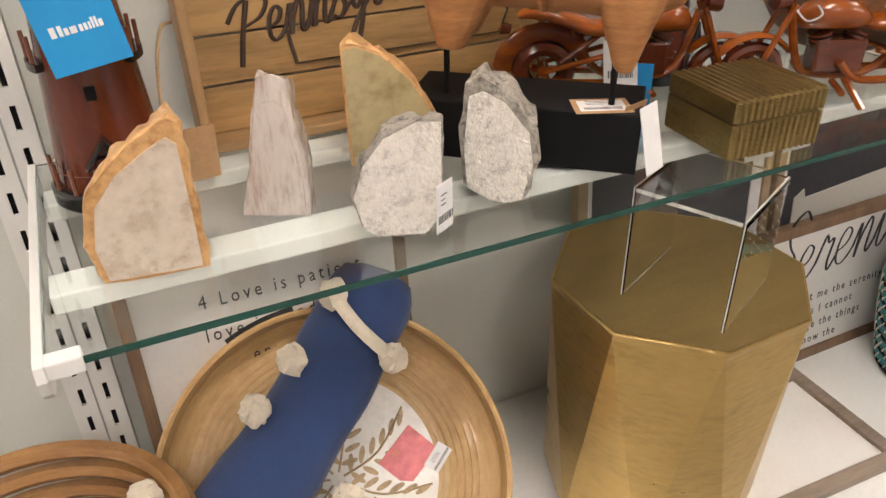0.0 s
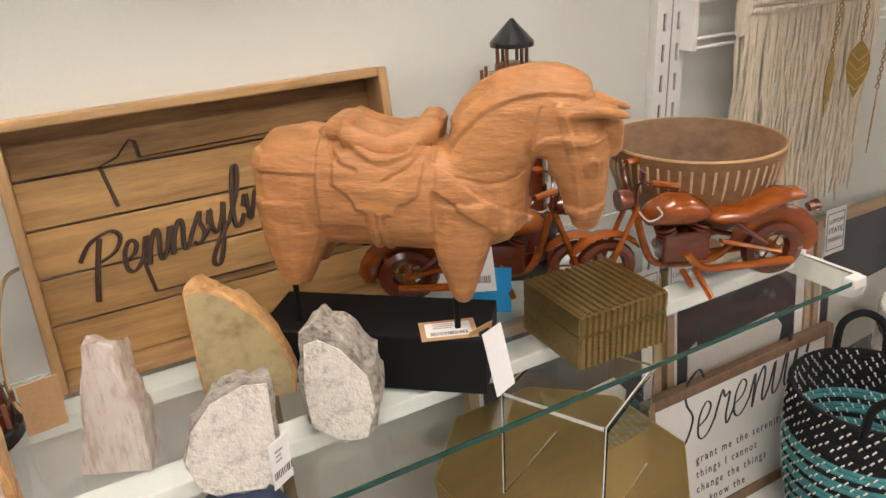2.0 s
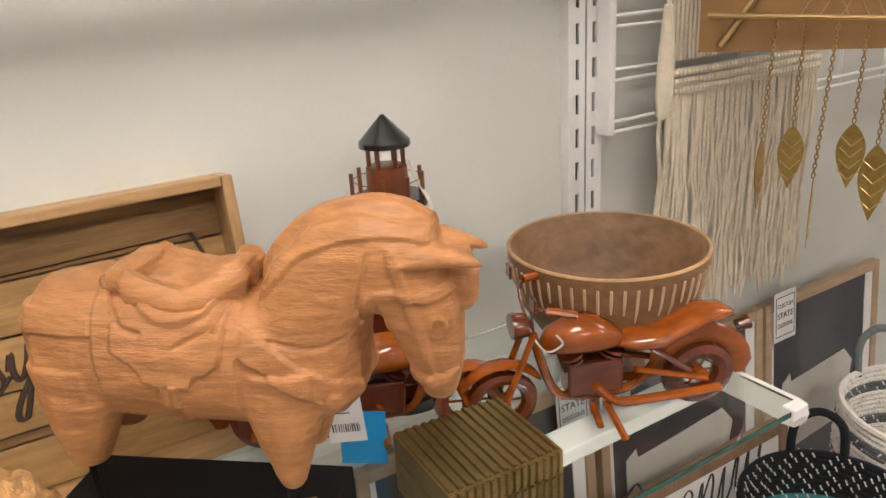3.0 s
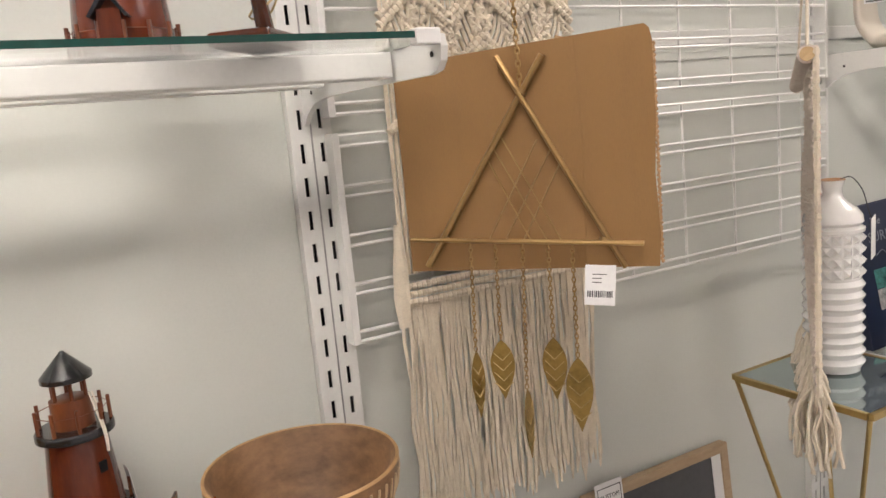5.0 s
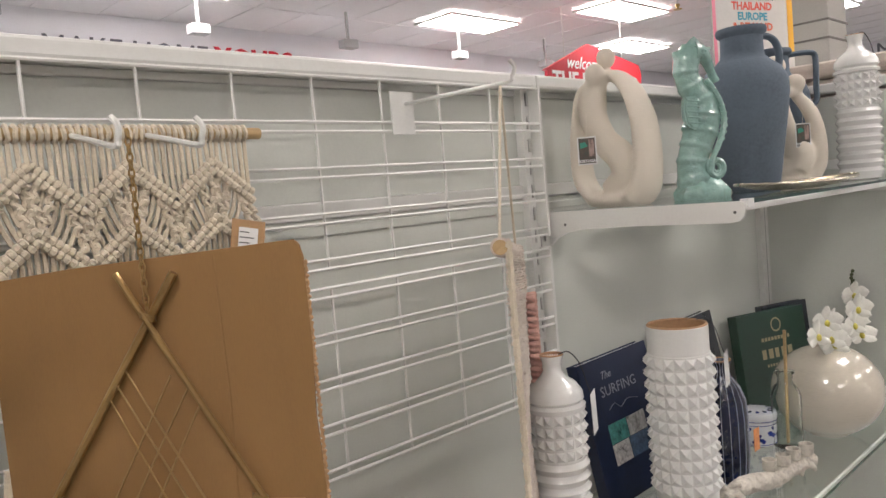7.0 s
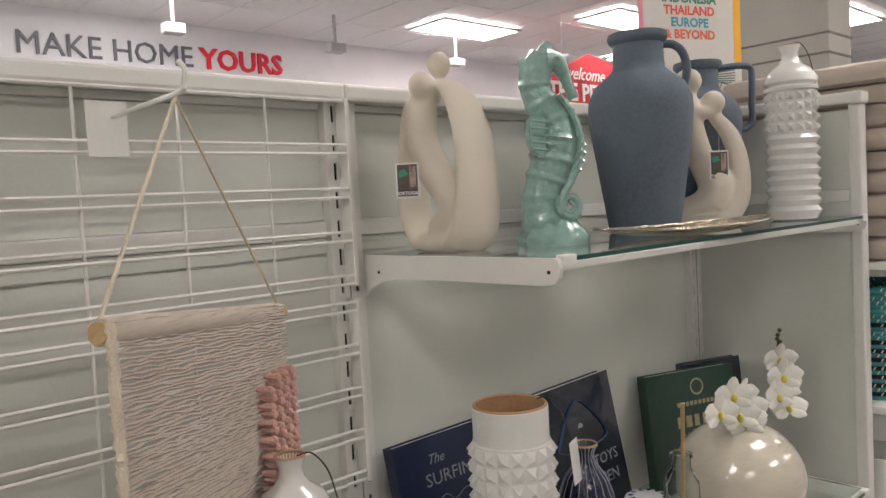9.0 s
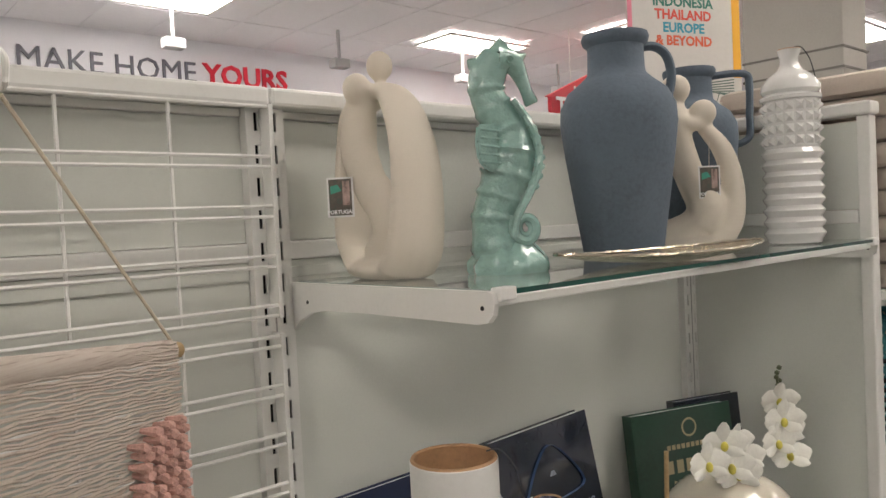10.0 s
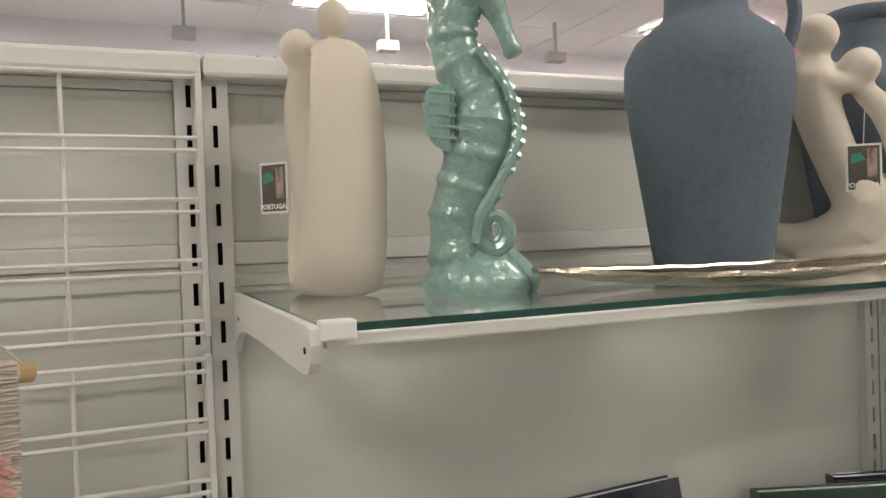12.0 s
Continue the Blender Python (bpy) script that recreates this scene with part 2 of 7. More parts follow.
# suspended ceiling: tiles of 0.61 by 1.22 m lying in a grid of white bars
LAMPS = [(x, y) for x in (-4.2, -0.54, 3.55, 7.13, 10.8) for y in (-3.2, -0.6, 3.0, 5.7) if (x, y) != (7.13, 3.0)] + [(8.5, 4.45)]
bm = bmesh.new()
block(bm, (-7, -7, CEILING + 0.02), (16, 9, CEILING + 0.12))
for i in range(39):
    x = -7 + 0.61 * i
    block(bm, (x - 0.012, -7, CEILING + 0.014), (x + 0.012, 8, CEILING + 0.02))
for i in range(13):
    y = -6.9 + 1.22 * i
    block(bm, (-7, y - 0.012, CEILING + 0.0138), (16, y + 0.012, CEILING + 0.02))
setting("ceiling", bm, M_CEIL, "white mineral-fibre tiles in a suspended grid ceiling", "ceiling")
for x, y in LAMPS:
    lamp = thing("ceiling_light", (x, y, CEILING - 0.03), "recessed white fluorescent ceiling panel, lit", "ceiling light", "ceiling panels")
    b = bmesh.new()
    for lo, hi in (((0, 0, 0), (1.22, 0.03, 0.025)), ((0, 0.58, 0), (1.22, 0.61, 0.025)), ((0, 0.03, 0), (0.03, 0.58, 0.025)), ((1.19, 0.03, 0), (1.22, 0.58, 0.025))):
        block(b, lo, hi)
    part("frame", b, M_STEEL, lamp)
    part("diffuser", boxed((0.03, 0.03, 0.006), (1.19, 0.58, 0.02)), M_LAMP, lamp, "glowing white diffuser")


def slotted_post(x):
    """An upright with two columns of hook slots cut through its face."""
    post = tagged(new("upright_post"), "white slotted steel shelving upright", "shelf upright", "uprights", "structure")
    post.location = (x, 0, 0)
    b = bmesh.new()
    w, y0, y1, z0 = 0.033, 0.928, 0.932, 0.05
    cols = (-0.016, 0.016)
    hw, hh = 0.0032, 0.029
    z = SLOT_TOP
    block(b, (-w, y0, z), (w, y1, TOP))
    while z - PITCH > z0:
        block(b, (-w, y0, z - PITCH), (w, y1, z - hh))
        xs = [-w, cols[0] - hw, cols[0] + hw, cols[1] - hw, cols[1] + hw, w]
        for i in (0, 2, 4):
            block(b, (xs[i], y0, z - hh), (xs[i + 1], y1, z))
        z -= PITCH
    block(b, (-w, y1, z0), (-w + 0.004, 0.975, TOP))
    block(b, (w - 0.004, y1, z0), (w, 0.975, TOP))
    part("slotted_face", b, M_STEEL, post)
    # a near-black sheet inside the post paints the shade seen through the slots
    part("hollow_shade", boxed((-w + 0.004, 0.945, z0), (w - 0.004, 0.95, TOP)), M_DARK, post, "near-black sheet painting the shade inside the upright")
    part("joint_line", boxed((-0.0012, 0.9268, z0), (0.0012, 0.9279, TOP - 0.02)), surface("joint_grey", (0.32, 0.32, 0.31), 0.6), post, "narrow grey gap between two uprights")
    return post


for x in POSTS:
    slotted_post(x)

for i in range(3):
    x0, x1 = POSTS[i] + 0.034, POSTS[i + 1] - 0.034
    back = tagged(new("back_panel"), "pale grey-green painted shelving back panel", "back panel", "back panels", "structure")
    part("lower_panel", boxed((x0, WALL, 0.2), (x1, WALL + 0.02, 1.556)), M_PANEL, back)
    part("upper_panel", boxed((x0, WALL + 0.003, 1.588), (x1, WALL + 0.02, 1.783)), M_PANEL, back)
    part("mid_rail", boxed((x0, WALL - 0.006, 1.557), (x1, WALL + 0.02, 1.587), 0.003), M_STEEL, back, "white steel rail between two panels")
    part("lower_lip", boxed((x0, WALL - 0.003, 1.528), (x1, WALL - 0.0005, 1.545), 0.001), M_PANEL, back)
    part("top_rail", boxed((x0, WALL - 0.003, 1.784), (x1, WALL + 0.02, 1.7965), 0.002), M_STEEL, back)
setting("back_board", boxed((-3.0, WALL + 0.021, 0), (3.60, WALL + 0.06, 1.80)), M_PANEL, "painted board behind the shelving panels", "wall")
for i in range(3):
    cap = boxed((POSTS[i] + 0.001, 0.905, TOP), (POSTS[i + 1] - 0.001, 1.04, TOP + 0.03), 0.006)
    setting("top_cap", cap, M_STEEL, "rounded white metal cap along the shelving top", "trim")
setting("wall_left_run", boxed((-3.0, 0.945, 0.2), (-0.135, 0.965, 1.79)), M_PANEL, "plain painted shelving panel further along", "wall")

# base deck
for i in range(3):
    deck = tagged(new("base_deck"), "white laminate base shelf on a low plinth", "base shelf", "base shelves", "structure")
    x0, x1 = POSTS[i] + 0.002, POSTS[i + 1] - 0.002
    part("deck_board", boxed((x0, 0.44, 0.175), (x1, 0.944, 0.2), 0.003), M_DECK, deck)
    part("kick_plate", boxed((x0 + 0.003, 0.47, 0.0), (x1 - 0.003, 0.49, 0.174)), M_STEEL, deck)

# panel closing the end of the run
endp = tagged(new("end_panel"), "pale grey-green end panel with a white frame", "end panel", "", "structure")
part("panel", boxed((3.580, 0.515, 0.0), (3.605, 0.93, 1.556)), M_PANEL, endp)
part("upper_panel", boxed((3.583, 0.515, 1.588), (3.602, 0.93, 1.785)), M_PANEL, endp)
part("mid_rail", boxed((3.575, 0.515, 1.557), (3.61, 0.93, 1.587), 0.002), M_STEEL, endp)
part("front_stile", boxed((3.572, 0.486, 0.0), (3.612, 0.514, 1.797), 0.004), M_STEEL, endp, "white steel front stile")
part("corner_stile", boxed((3.574, 0.931, 0.0), (3.61, 0.96, 1.797), 0.002), M_STEEL, endp)
part("top_cap", boxed((3.565, 0.48, 1.798), (3.62, 1.04, 1.828), 0.006), M_STEEL, endp, "rounded white metal cap")


def shelf_bracket(parent, x, front, z, name="bracket"):
    """A pressed bracket: deep at the wall, with a scooped under edge and a rounded nose."""
    back, top = 0.925, z - 0.001
    under = [(back, top - 0.076), (back - 0.02, top - 0.06), (back - 0.05, top - 0.047), (back - 0.09, top - 0.041), (back - 0.2, top - 0.039), (front + 0.03, top - 0.040),
             (front + 0.012, top - 0.037), (front + 0.003, top - 0.028), (front, top - 0.014), (front + 0.004, top - 0.002), (front + 0.012, top), (back, top)]
    b = bmesh.new()
    loops = [[(x + dx, y, zz) for y, zz in under] for dx in (-0.004, 0.004)]
    rings(b, loops)
    ob = part(name, b, M_STEEL, parent)
    # uncut bracket: near-black discs standing proud paint the shade of two holes
    for y, zz in ((back - 0.045, top - 0.03), (front + 0.02, top - 0.02)):
        c = lathe([(0.003, -0.0048), (0.003, 0.0048)], 10)
        bmesh.ops.transform(c, matrix=pose(x, y, zz, 0, 90, 0), verts=c.verts)
        part("hole_shade", c, M_DARK, ob)
    return ob


def glass_shelf(x0, x1, front, z, rails, label):
    s = thing("glass_shelf", (0, 0, 0), label, "glass shelf", "glass shelves")
    part("pane", boxed((x0, front + 0.0015, z - 0.0065), (x1, 0.918, z)), M_GLASS, s, "clear glass pane").visible_shadow = False
    part("front_edge", boxed((x0, front, z - 0.0065), (x1, front + 0.0013, z)), M_EDGE, s, "dark green polished glass edge")
    for xe in (x0 - 0.0012, x1 + 0.0002):
        part("side_edge", boxed((xe, front + 0.002, z - 0.0065), (xe + 0.001, 0.918, z)), M_SIDE, s, "pale green cut glass edge")
    for y0, y1, h in rails:
        part("rail", boxed((x0 + 0.004, y0, z - 0.0085 - h), (x1 - 0.004, y1, z - 0.0085), 0.002), M_STEEL, s, "white steel cross rail")
    for x in (x0 - 0.006, x1 + 0.006):
        shelf_bracket(s, x, front, z)
    for x in (x0 + 0.012, x1 - 0.012):
        part("clip", boxed((x - 0.014, front - 0.003, z - 0.013), (x + 0.014, front + 0.014, z + 0.003), 0.002), M_CLIP, s, "white plastic glass clip")
    return s


LOW, HIGH, UPPER = 0.857, 1.522, 1.538
glass_shelf(-0.078, 1.098, 0.52, LOW, ((0.625, 0.665, 0.02), (0.81, 0.85, 0.02)), "clear glass shelf on white steel brackets")
glass_shelf(-0.078, 1.108, 0.50, UPPER, ((0.60, 0.635, 0.028), (0.81, 0.85, 0.02)), "clear glass shelf on white steel brackets above")
glass_shelf(2.376, 3.55, 0.47, HIGH, ((0.482, 0.49, 0.012), (0.80, 0.84, 0.02)), "clear glass shelf holding sculptures and vases")
glass_shelf(2.376, 3.55, 0.48, 0.836, ((0.492, 0.50, 0.012), (0.80, 0.84, 0.02)), "clear glass shelf holding books and vases")


# ---- wire grid panels of the middle bay ----
def wire_grid(z_top, rows, first_single):
    g = thing("wire_grid_panel", (0, 0, 0), "white welded wire grid hung on the uprights", "wire grid", "wire grids")
    z_low = z_top
    zs = []
    for k in range(rows):
        z = z_top - 0.0763 * k
        zs += [z] if (k == 0 and first_single) else [z, z - 0.0158]
    for z in zs:
        part("wire", tube([(1.15, 0.902, z), (2.328, 0.902, z)], 0.0031, 6), M_WIRE, g)
        z_low = min(z_low, z)
    for k in range(7):
        x = 1.293 + 0.1469 * k
        part("wire", tube([(x, 0.9065, z_top), (x, 0.9065, z_low)], 0.0027, 6), M_WIRE, g)
    part("side_strip", boxed((1.140, 0.899, z_low - 0.004), (1.152, 0.927, z_top + 0.004), 0.001), M_STEEL, g)
    part("side_strip", boxed((2.326, 0.897, z_low - 0.004), (2.334, 0.927, z_top + 0.004), 0.001), M_STEEL, g)
    return g


wire_grid(1.795, 5, True)
wire_grid(1.442, 5, False)

# ---- the first bay: low glass shelf ----
M_PINE = wood("pale_mango_wood", (0.46, 0.275, 0.105), (0.16, 0.082, 0.028), 0.5, (1.5, 14, 14))
M_PINE_SIDE = wood("pale_tray_side", (0.50, 0.31, 0.14), (0.29, 0.165, 0.07), 0.5, (2, 14, 14))
M_BURN = surface("burnt_line", (0.055, 0.032, 0.02), 0.7, vary=0.25, scale=40, fine=200)
M_BLACK = surface("black_paint", (0.008, 0.008, 0.009), 0.6, vary=0.2, scale=14, fine=160, bump=0.12)
M_BLACK.node_tree.nodes["Principled BSDF"].inputs["Specular IOR Level"].default_value = 0.15
M_KRAFT = surface("kraft_paper", (0.46, 0.28, 0.14), 0.8, vary=0.08, scale=30, fine=240)
M_PAPER = surface("white_paper", (0.80, 0.80, 0.79), 0.7, vary=0.03, scale=40, fine=200, bump=0.05)
M_INK = flat_paint("black_ink", (0.03, 0.03, 0.035), 0.6)
M_BLUE = surface("blue_card", (0.004, 0.30, 0.66), 0.45, vary=0.03, scale=20, fine=150, bump=0.03)
M_BRASS = surface("antique_brass", (0.30, 0.215, 0.085), 0.36, 0.95, vary=0.18, scale=14, fine=120, bump=0.12, stretch=(1, 1, 3))
M_GOLD = surface("hammered_gold_foil", (0.60, 0.42, 0.16), 0.30, 0.95, vary=0.12, scale=9, fine=46, bump=0.7, stretch=(1, 1, 3.0), depth=0.0025)
M_GOLDTOP = surface("brushed_gold_top", (0.42, 0.30, 0.12), 0.42, 0.9, vary=0.1, scale=6, fine=130, bump=0.15, stretch=(1, 5, 1))


def barcode_tag(parent, m, w, h, card, bars=9, name="price_tag", border=0.006):
    """A hanging card with a white sticker and dark bars of print."""
    t = part(name, boxed((-w / 2, -h / 2, 0), (w / 2, h / 2, 0.0006), 0.0, m), card, parent, "printed price tag")
    s = part("sticker", boxed((-w / 2 + border, -h / 2 + border, 0.0007), (w / 2 - border, h / 2 - border, 0.0011), 0, m), M_PAPER, t, "white price sticker")
    r = random.Random(bars)
    b = bmesh.new()
    x = -w / 2 + border * 1.8
    while x < w / 2 - border * 1.8:
        k = r.uniform(0.0006, 0.0018)
        block(b, (x, -h * 0.30, 0.0012), (x + k, -h * 0.14, 0.0014), 0, m)
        x += k + r.uniform(0.0008, 0.0016)
    for j in range(3):
        block(b, (-w * 0.26, h * (0.06 + 0.1 * j), 0.0012), (w * r.uniform(0.0, 0.2), h * (0.08 + 0.1 * j), 0.0014), 0, m)
    part("print", b, M_INK, t, "dark illegible print")
    return t


def wooden_tray():
    t = thing("wooden_tray", (0.103, 0.852, LOW), "pale wooden tray with a burnt state outline, leaning upright", "tray", rx=-8.5)
    W, H, D = 0.468, 0.313, 0.055
    n = 5
    for i in range(n):
        z0 = 0.012 + i * (H - 0.024) / n
        part("plank", boxed((0.012, 0.012 + 0.030, z0 + 0.0012), (W - 0.012, 0.05, z0 + (H - 0.024) / n - 0.0012), 0.0012), M_PINE, t)
    part("side", boxed((0, -0.005, 0.0), (0.0125, D, H), 0.002), wood("tray_upright_side", (0.50, 0.31, 0.14), (0.29, 0.165, 0.07), 0.5, (14, 14, 2)), t)
    part("side", boxed((W - 0.0125, -0.005, 0.0), (W, D, H), 0.002), bpy.data.materials["tray_upright_side"], t)
    part("side", boxed((0.0127, -0.005, 0.0), (W - 0.0127, D, 0.0118), 0.002), M_PINE_SIDE, t)
    part("side", boxed((0.0127, -0.005, H - 0.0118), (W - 0.0127, D, H), 0.002), M_PINE_SIDE, t)
    y = 0.0405
    line = [(0.115, 0.195), (0.105, 0.245), (0.125, 0.252), (0.142, 0.27), (0.148, 0.268), (0.150, 0.248), (0.42, 0.252), (0.44, 0.20), (0.425, 0.16), (0.435, 0.11), (0.42, 0.082), (0.135, 0.082), (0.128, 0.125)]
    b = bmesh.new()
    for a, c in zip(line, line[1:]):
        tube([(a[0], y, a[1]), (c[0], y, c[1])], 0.0026, 5, b, 0.35)
    part("burnt_outline", b, M_BURN, t, "dark burnt outline of a state")
    handwriting("Pennsylvania", 0.037, 0.0030, M_BURN, t, Matrix.Translation((0.068, y + 0.001, 0.104)) @ UPRIGHT @ pose(0, 0, 0, 0, 0, 11), "dark burnt script letter")
    cord = smooth_path([(-0.004, 0.03, 0.15), (-0.02, 0.0, 0.145), (-0.035, -0.03, 0.10), (-0.04, -0.05, 0.03), (-0.02, -0.06, 0.002)], 6)
    part("cord", tube(cord, 0.0022, 6), surface("jute", (0.45, 0.31, 0.17), 0.9, vary=0.2, scale=60, fine=300, bump=0.5), t, "frayed jute cord", True)
    part("kraft_tag", boxed((-0.045, -0.062, 0.0), (-0.005, -0.060, 0.06), 0, pose(0, 0, 0, 8, 0, 10)), M_KRAFT, t, "brown kraft tag")
    return t


wooden_tray()


def horse_block():
    d = thing("display_block", (0.4365, 0.708, LOW), "black painted wooden plinth under the carved horse", "plinth", rz=-41)
    part("body", boxed((-0.118, -0.050, 0), (0.142, 0.048, 0.068), 0.002), M_BLACK, d)
    for x in (-0.075, 0.108):
        part("mounting_pin", tube([(x, -0.025, 0.0682), (x, -0.025, 0.150)], 0.0035, 8), M_BLACK, d, "black metal mounting pin")
    barcode_tag(d, pose(0.098, -0.03, 0.0685, 0, 0, 18), 0.062, 0.042, M_KRAFT, 7)
    b = boxed((-0.018, 0, -0.062), (0.018, 0.0008, 0.0), 0, pose(0.135, -0.03, 0.075, 12, 0, 55))
    part("folded_tag", b, M_KRAFT, d, "brown hanging card")
    b = boxed((-0.017, 0, -0.074), (0.017, 0.0008, 0.0), 0, pose(0.147, -0.035, 0.076, -14, 0, 62))
    part("folded_tag", b, M_PAPER, d, "white hanging card")
    return d


horse_block()


def brass_box():
    d = thing("trinket_box", (0.691, 0.613, LOW), "ribbed antique brass lidded box", "box", rz=-3.5)
    W, D, H, L = 0.064, 0.058, 0.042, 0.068

    def ribbed(name, z0, z1, label):
        o = part(name, boxed((-W, -D, z0), (W, D, z1), 0.0015), M_BRASS, d, label)
        for i in range(15):
            x = -W + (i + 0.5) * 2 * W / 15
            part("rib", tube([(x, -D, z0 + 0.001), (x, -D, z1 - 0.001)], 0.0032, 6), M_BRASS, o, "", True)
        return o
    ribbed("body", 0, H, "")
    lid = ribbed("lid", H + 0.0015, L, "ribbed brass lid")
    for i in range(13):
        x = -W + (i + 0.5) * 2 * W / 13
        part("rib", tube([(x, -D + 0.002, L - 0.0005), (x, D - 0.002, L - 0.0005)], 0.0034, 6), M_BRASS, lid, "", True)
    return d


brass_box()


def octagon_stool():
    d = thing("side_table_drum", (0.695, 0.672, 0.2), "octagonal hammered gold drum side table", "side table", rz=1.5)
    R0, R1, H = 0.172, 0.185, 0.42
    rings_ = []
    for k, (r, z) in enumerate(((R0 * 0.97, 0), (R0, 0.01), (R0, 0.2), (R1 * 0.99, H - 0.012), (R1, H - 0.003), (R1 * 0.992, H))):
        turn = -0.36 * (1 - z / H)
        rings_.append([(r * math.cos(math.pi * (i + 0.5) / 4 + turn), r * math.sin(math.pi * (i + 0.5) / 4 + turn), z) for i in range(8)])
    b = rings(bmesh.new(), [rings_[0], rings_[1], rings_[3], rings_[4], rings_[5]])
    bmesh.ops.triangulate(b, faces=[f for f in b.faces if len(f.verts) == 4], quad_method="SHORT_EDGE")
    part("body", b, M_GOLD, d, "crinkled hammered gold sides")
    top = [(R1 * 0.985 * math.cos(math.pi * (i + 0.5) / 4), R1 * 0.985 * math.sin(math.pi * (i + 0.5) / 4)) for i in range(8)]
    part("top", plate(top, 0.002, None, Matrix.Translation((0, 0, H + 0.0005))), M_GOLDTOP, d, "worn brushed gold top")
    edge = [(R1 * 0.995 * math.cos(math.pi * (i + 0.5) / 4), R1 * 0.995 * math.sin(math.pi * (i + 0.5) / 4), H) for i in range(8)]
    part("rim", tube(edge, 0.0024, 6, closed=True), M_GOLD, d, "bright worn gold rim", True)
    return d


octagon_stool()

M_BOWL = wood("turned_bowl_wood", (0.27, 0.145, 0.066), (0.10, 0.05, 0.022), 0.5, (5, 5, 9))
M_BOWL_CUT = wood("bare_cut_wood", (0.62, 0.47, 0.30), (0.45, 0.32, 0.19), 0.7)


def wooden_bowl():
    d = thing("wooden_bowl", (0.985, 0.738, LOW + 0.0), "turned wooden bowl with pale carved notches", "bowl")
    k, up = 0.93, 0.032
    prof = [(0.05, 0), (0.052, 0.004), (0.036, 0.012), (0.034, 0.030)] + [(r * k, z * 0.9 + up) for r, z in [(0.034, 0.0), (0.064, 0.010), (0.095, 0.036), (0.117, 0.072), (0.130, 0.113), (0.1355, 0.15), (0.136, 0.155), (0.131, 0.157), (0.126, 0.152), (0.109, 0.10), (0.078, 0.055), (0.048, 0.03), (0.03, 0.02), (0.0, 0.017)]]
    part("body", lathe(prof, 64), M_BOWL, d, "", True)
    k_ = 0.93
    for i in range(52):
        a = 2 * math.pi * i / 52
        z0 = 0.102 + 0.010 * math.sin(i * 2.3)
        pts = []
        for j in range(4):
            z = z0 + (0.142 - z0) * j / 3
            r = k_ * float(np.interp(z, [0.036, 0.072, 0.113, 0.15], [0.095, 0.117, 0.130, 0.1358])) + 0.0004
            pts.append((r * math.cos(a), r * math.sin(a), z * 0.9 + 0.032))
        part("groove", tube(pts, [0.001, 0.0018, 0.002, 0.0018], 5), M_BOWL_CUT, d, "pale carved groove", True)
    rim = [(0.1243 * math.cos(2 * math.pi * i / 64), 0.1243 * math.sin(2 * math.pi * i / 64), 0.1722) for i in range(64)]
    part("rim", tube(rim, 0.0026, 6, closed=True), M_PINE_SIDE, d, "paler turned rim", True)
    return d


wooden_bowl()

# ---- the hanging card with its metal ornament ----
M_CARD = surface("corrugated_cardboard", (0.275, 0.150, 0.052), 0.75, vary=0.05, scale=5, fine=140, bump=0.12, stretch=(6, 1, 1))
card = thing("cardboard_backing", (1.203, 0.797, 1.229), "brown corrugated cardboard sheet hanging from a hook", "cardboard", rz=-47.3)
b = plate([(0.002, 0.010), (0.347, 0.008), (0.350, 0.05), (0.346, 0.13), (0.350, 0.20), (0.349, 0.298), (0.346, 0.312), (0.340, 0.318), (0.09, 0.306), (0.0, 0.298)], 0.005, None, UPRIGHT)
part("sheet", b, M_CARD, card)
part("crease", tube([(0.252, -0.0052, 0.012), (0.256, -0.0056, 0.16), (0.253, -0.0052, 0.310)], 0.0011, 5, None, 0.5), M_CARD, card, "soft vertical fold line")
part("corrugated_edge", tube([(0.3505 + 0.0012 * math.sin(k * 2.4), -0.0025, 0.012 + 0.0028 * k) for k in range(102)], [0.0026 if k % 2 else 0.0017 for k in range(102)], 5), M_KRAFT, card, "paler torn corrugated edge")


# ---- middle bay: gold glass-topped table ----
M_GILT = surface("gilt_metal", (0.55, 0.40, 0.17), 0.3, 1.0, vary=0.08, scale=20, fine=120, bump=0.06)
M_TABLEGLASS = clear("table_glass", (0.90, 0.95, 0.94))


def gold_table():
    d = thing("glass_side_table", (2.045, 0.68, 0.2), "small gold metal table with a mirrored glass top", "side table")
    w, h = 0.14, 0.70
    for s in (-1, 1):
        part("top_rail", boxed((-w, s * w - 0.005, h - 0.012), (w, s * w + 0.005, h), 0.001), M_GILT, d)
        part("top_rail", boxed((s * w - 0.005, -w + 0.0055, h - 0.012), (s * w + 0.005, w - 0.0055, h), 0.001), M_GILT, d)
    for sx in (-1, 1):
        for sy in (-1, 1):
            part("leg", tube([(sx * (w - 0.004), sy * (w - 0.004), h - 0.012), (sx * 0.06, sy * 0.06, 0.33), (sx * w, sy * w, 0.0)], 0.0045, 8), M_GILT, d)
    part("ring", tube([(0.085 * math.cos(a), 0.085 * math.sin(a), 0.33) for a in [2 * math.pi * i / 32 for i in range(32)]], 0.004, 6, closed=True), M_GILT, d, "gold ring joining the legs", True)
    m = flat_paint("dark_mirror_top", (0.42, 0.50, 0.50), 0.04, 0.9)
    part("glass_top", boxed((-w + 0.006, -w + 0.006, h - 0.006), (w - 0.006, w - 0.006, h - 0.001)), m, d, "reflective smoky glass top")
    return d


gold_table()

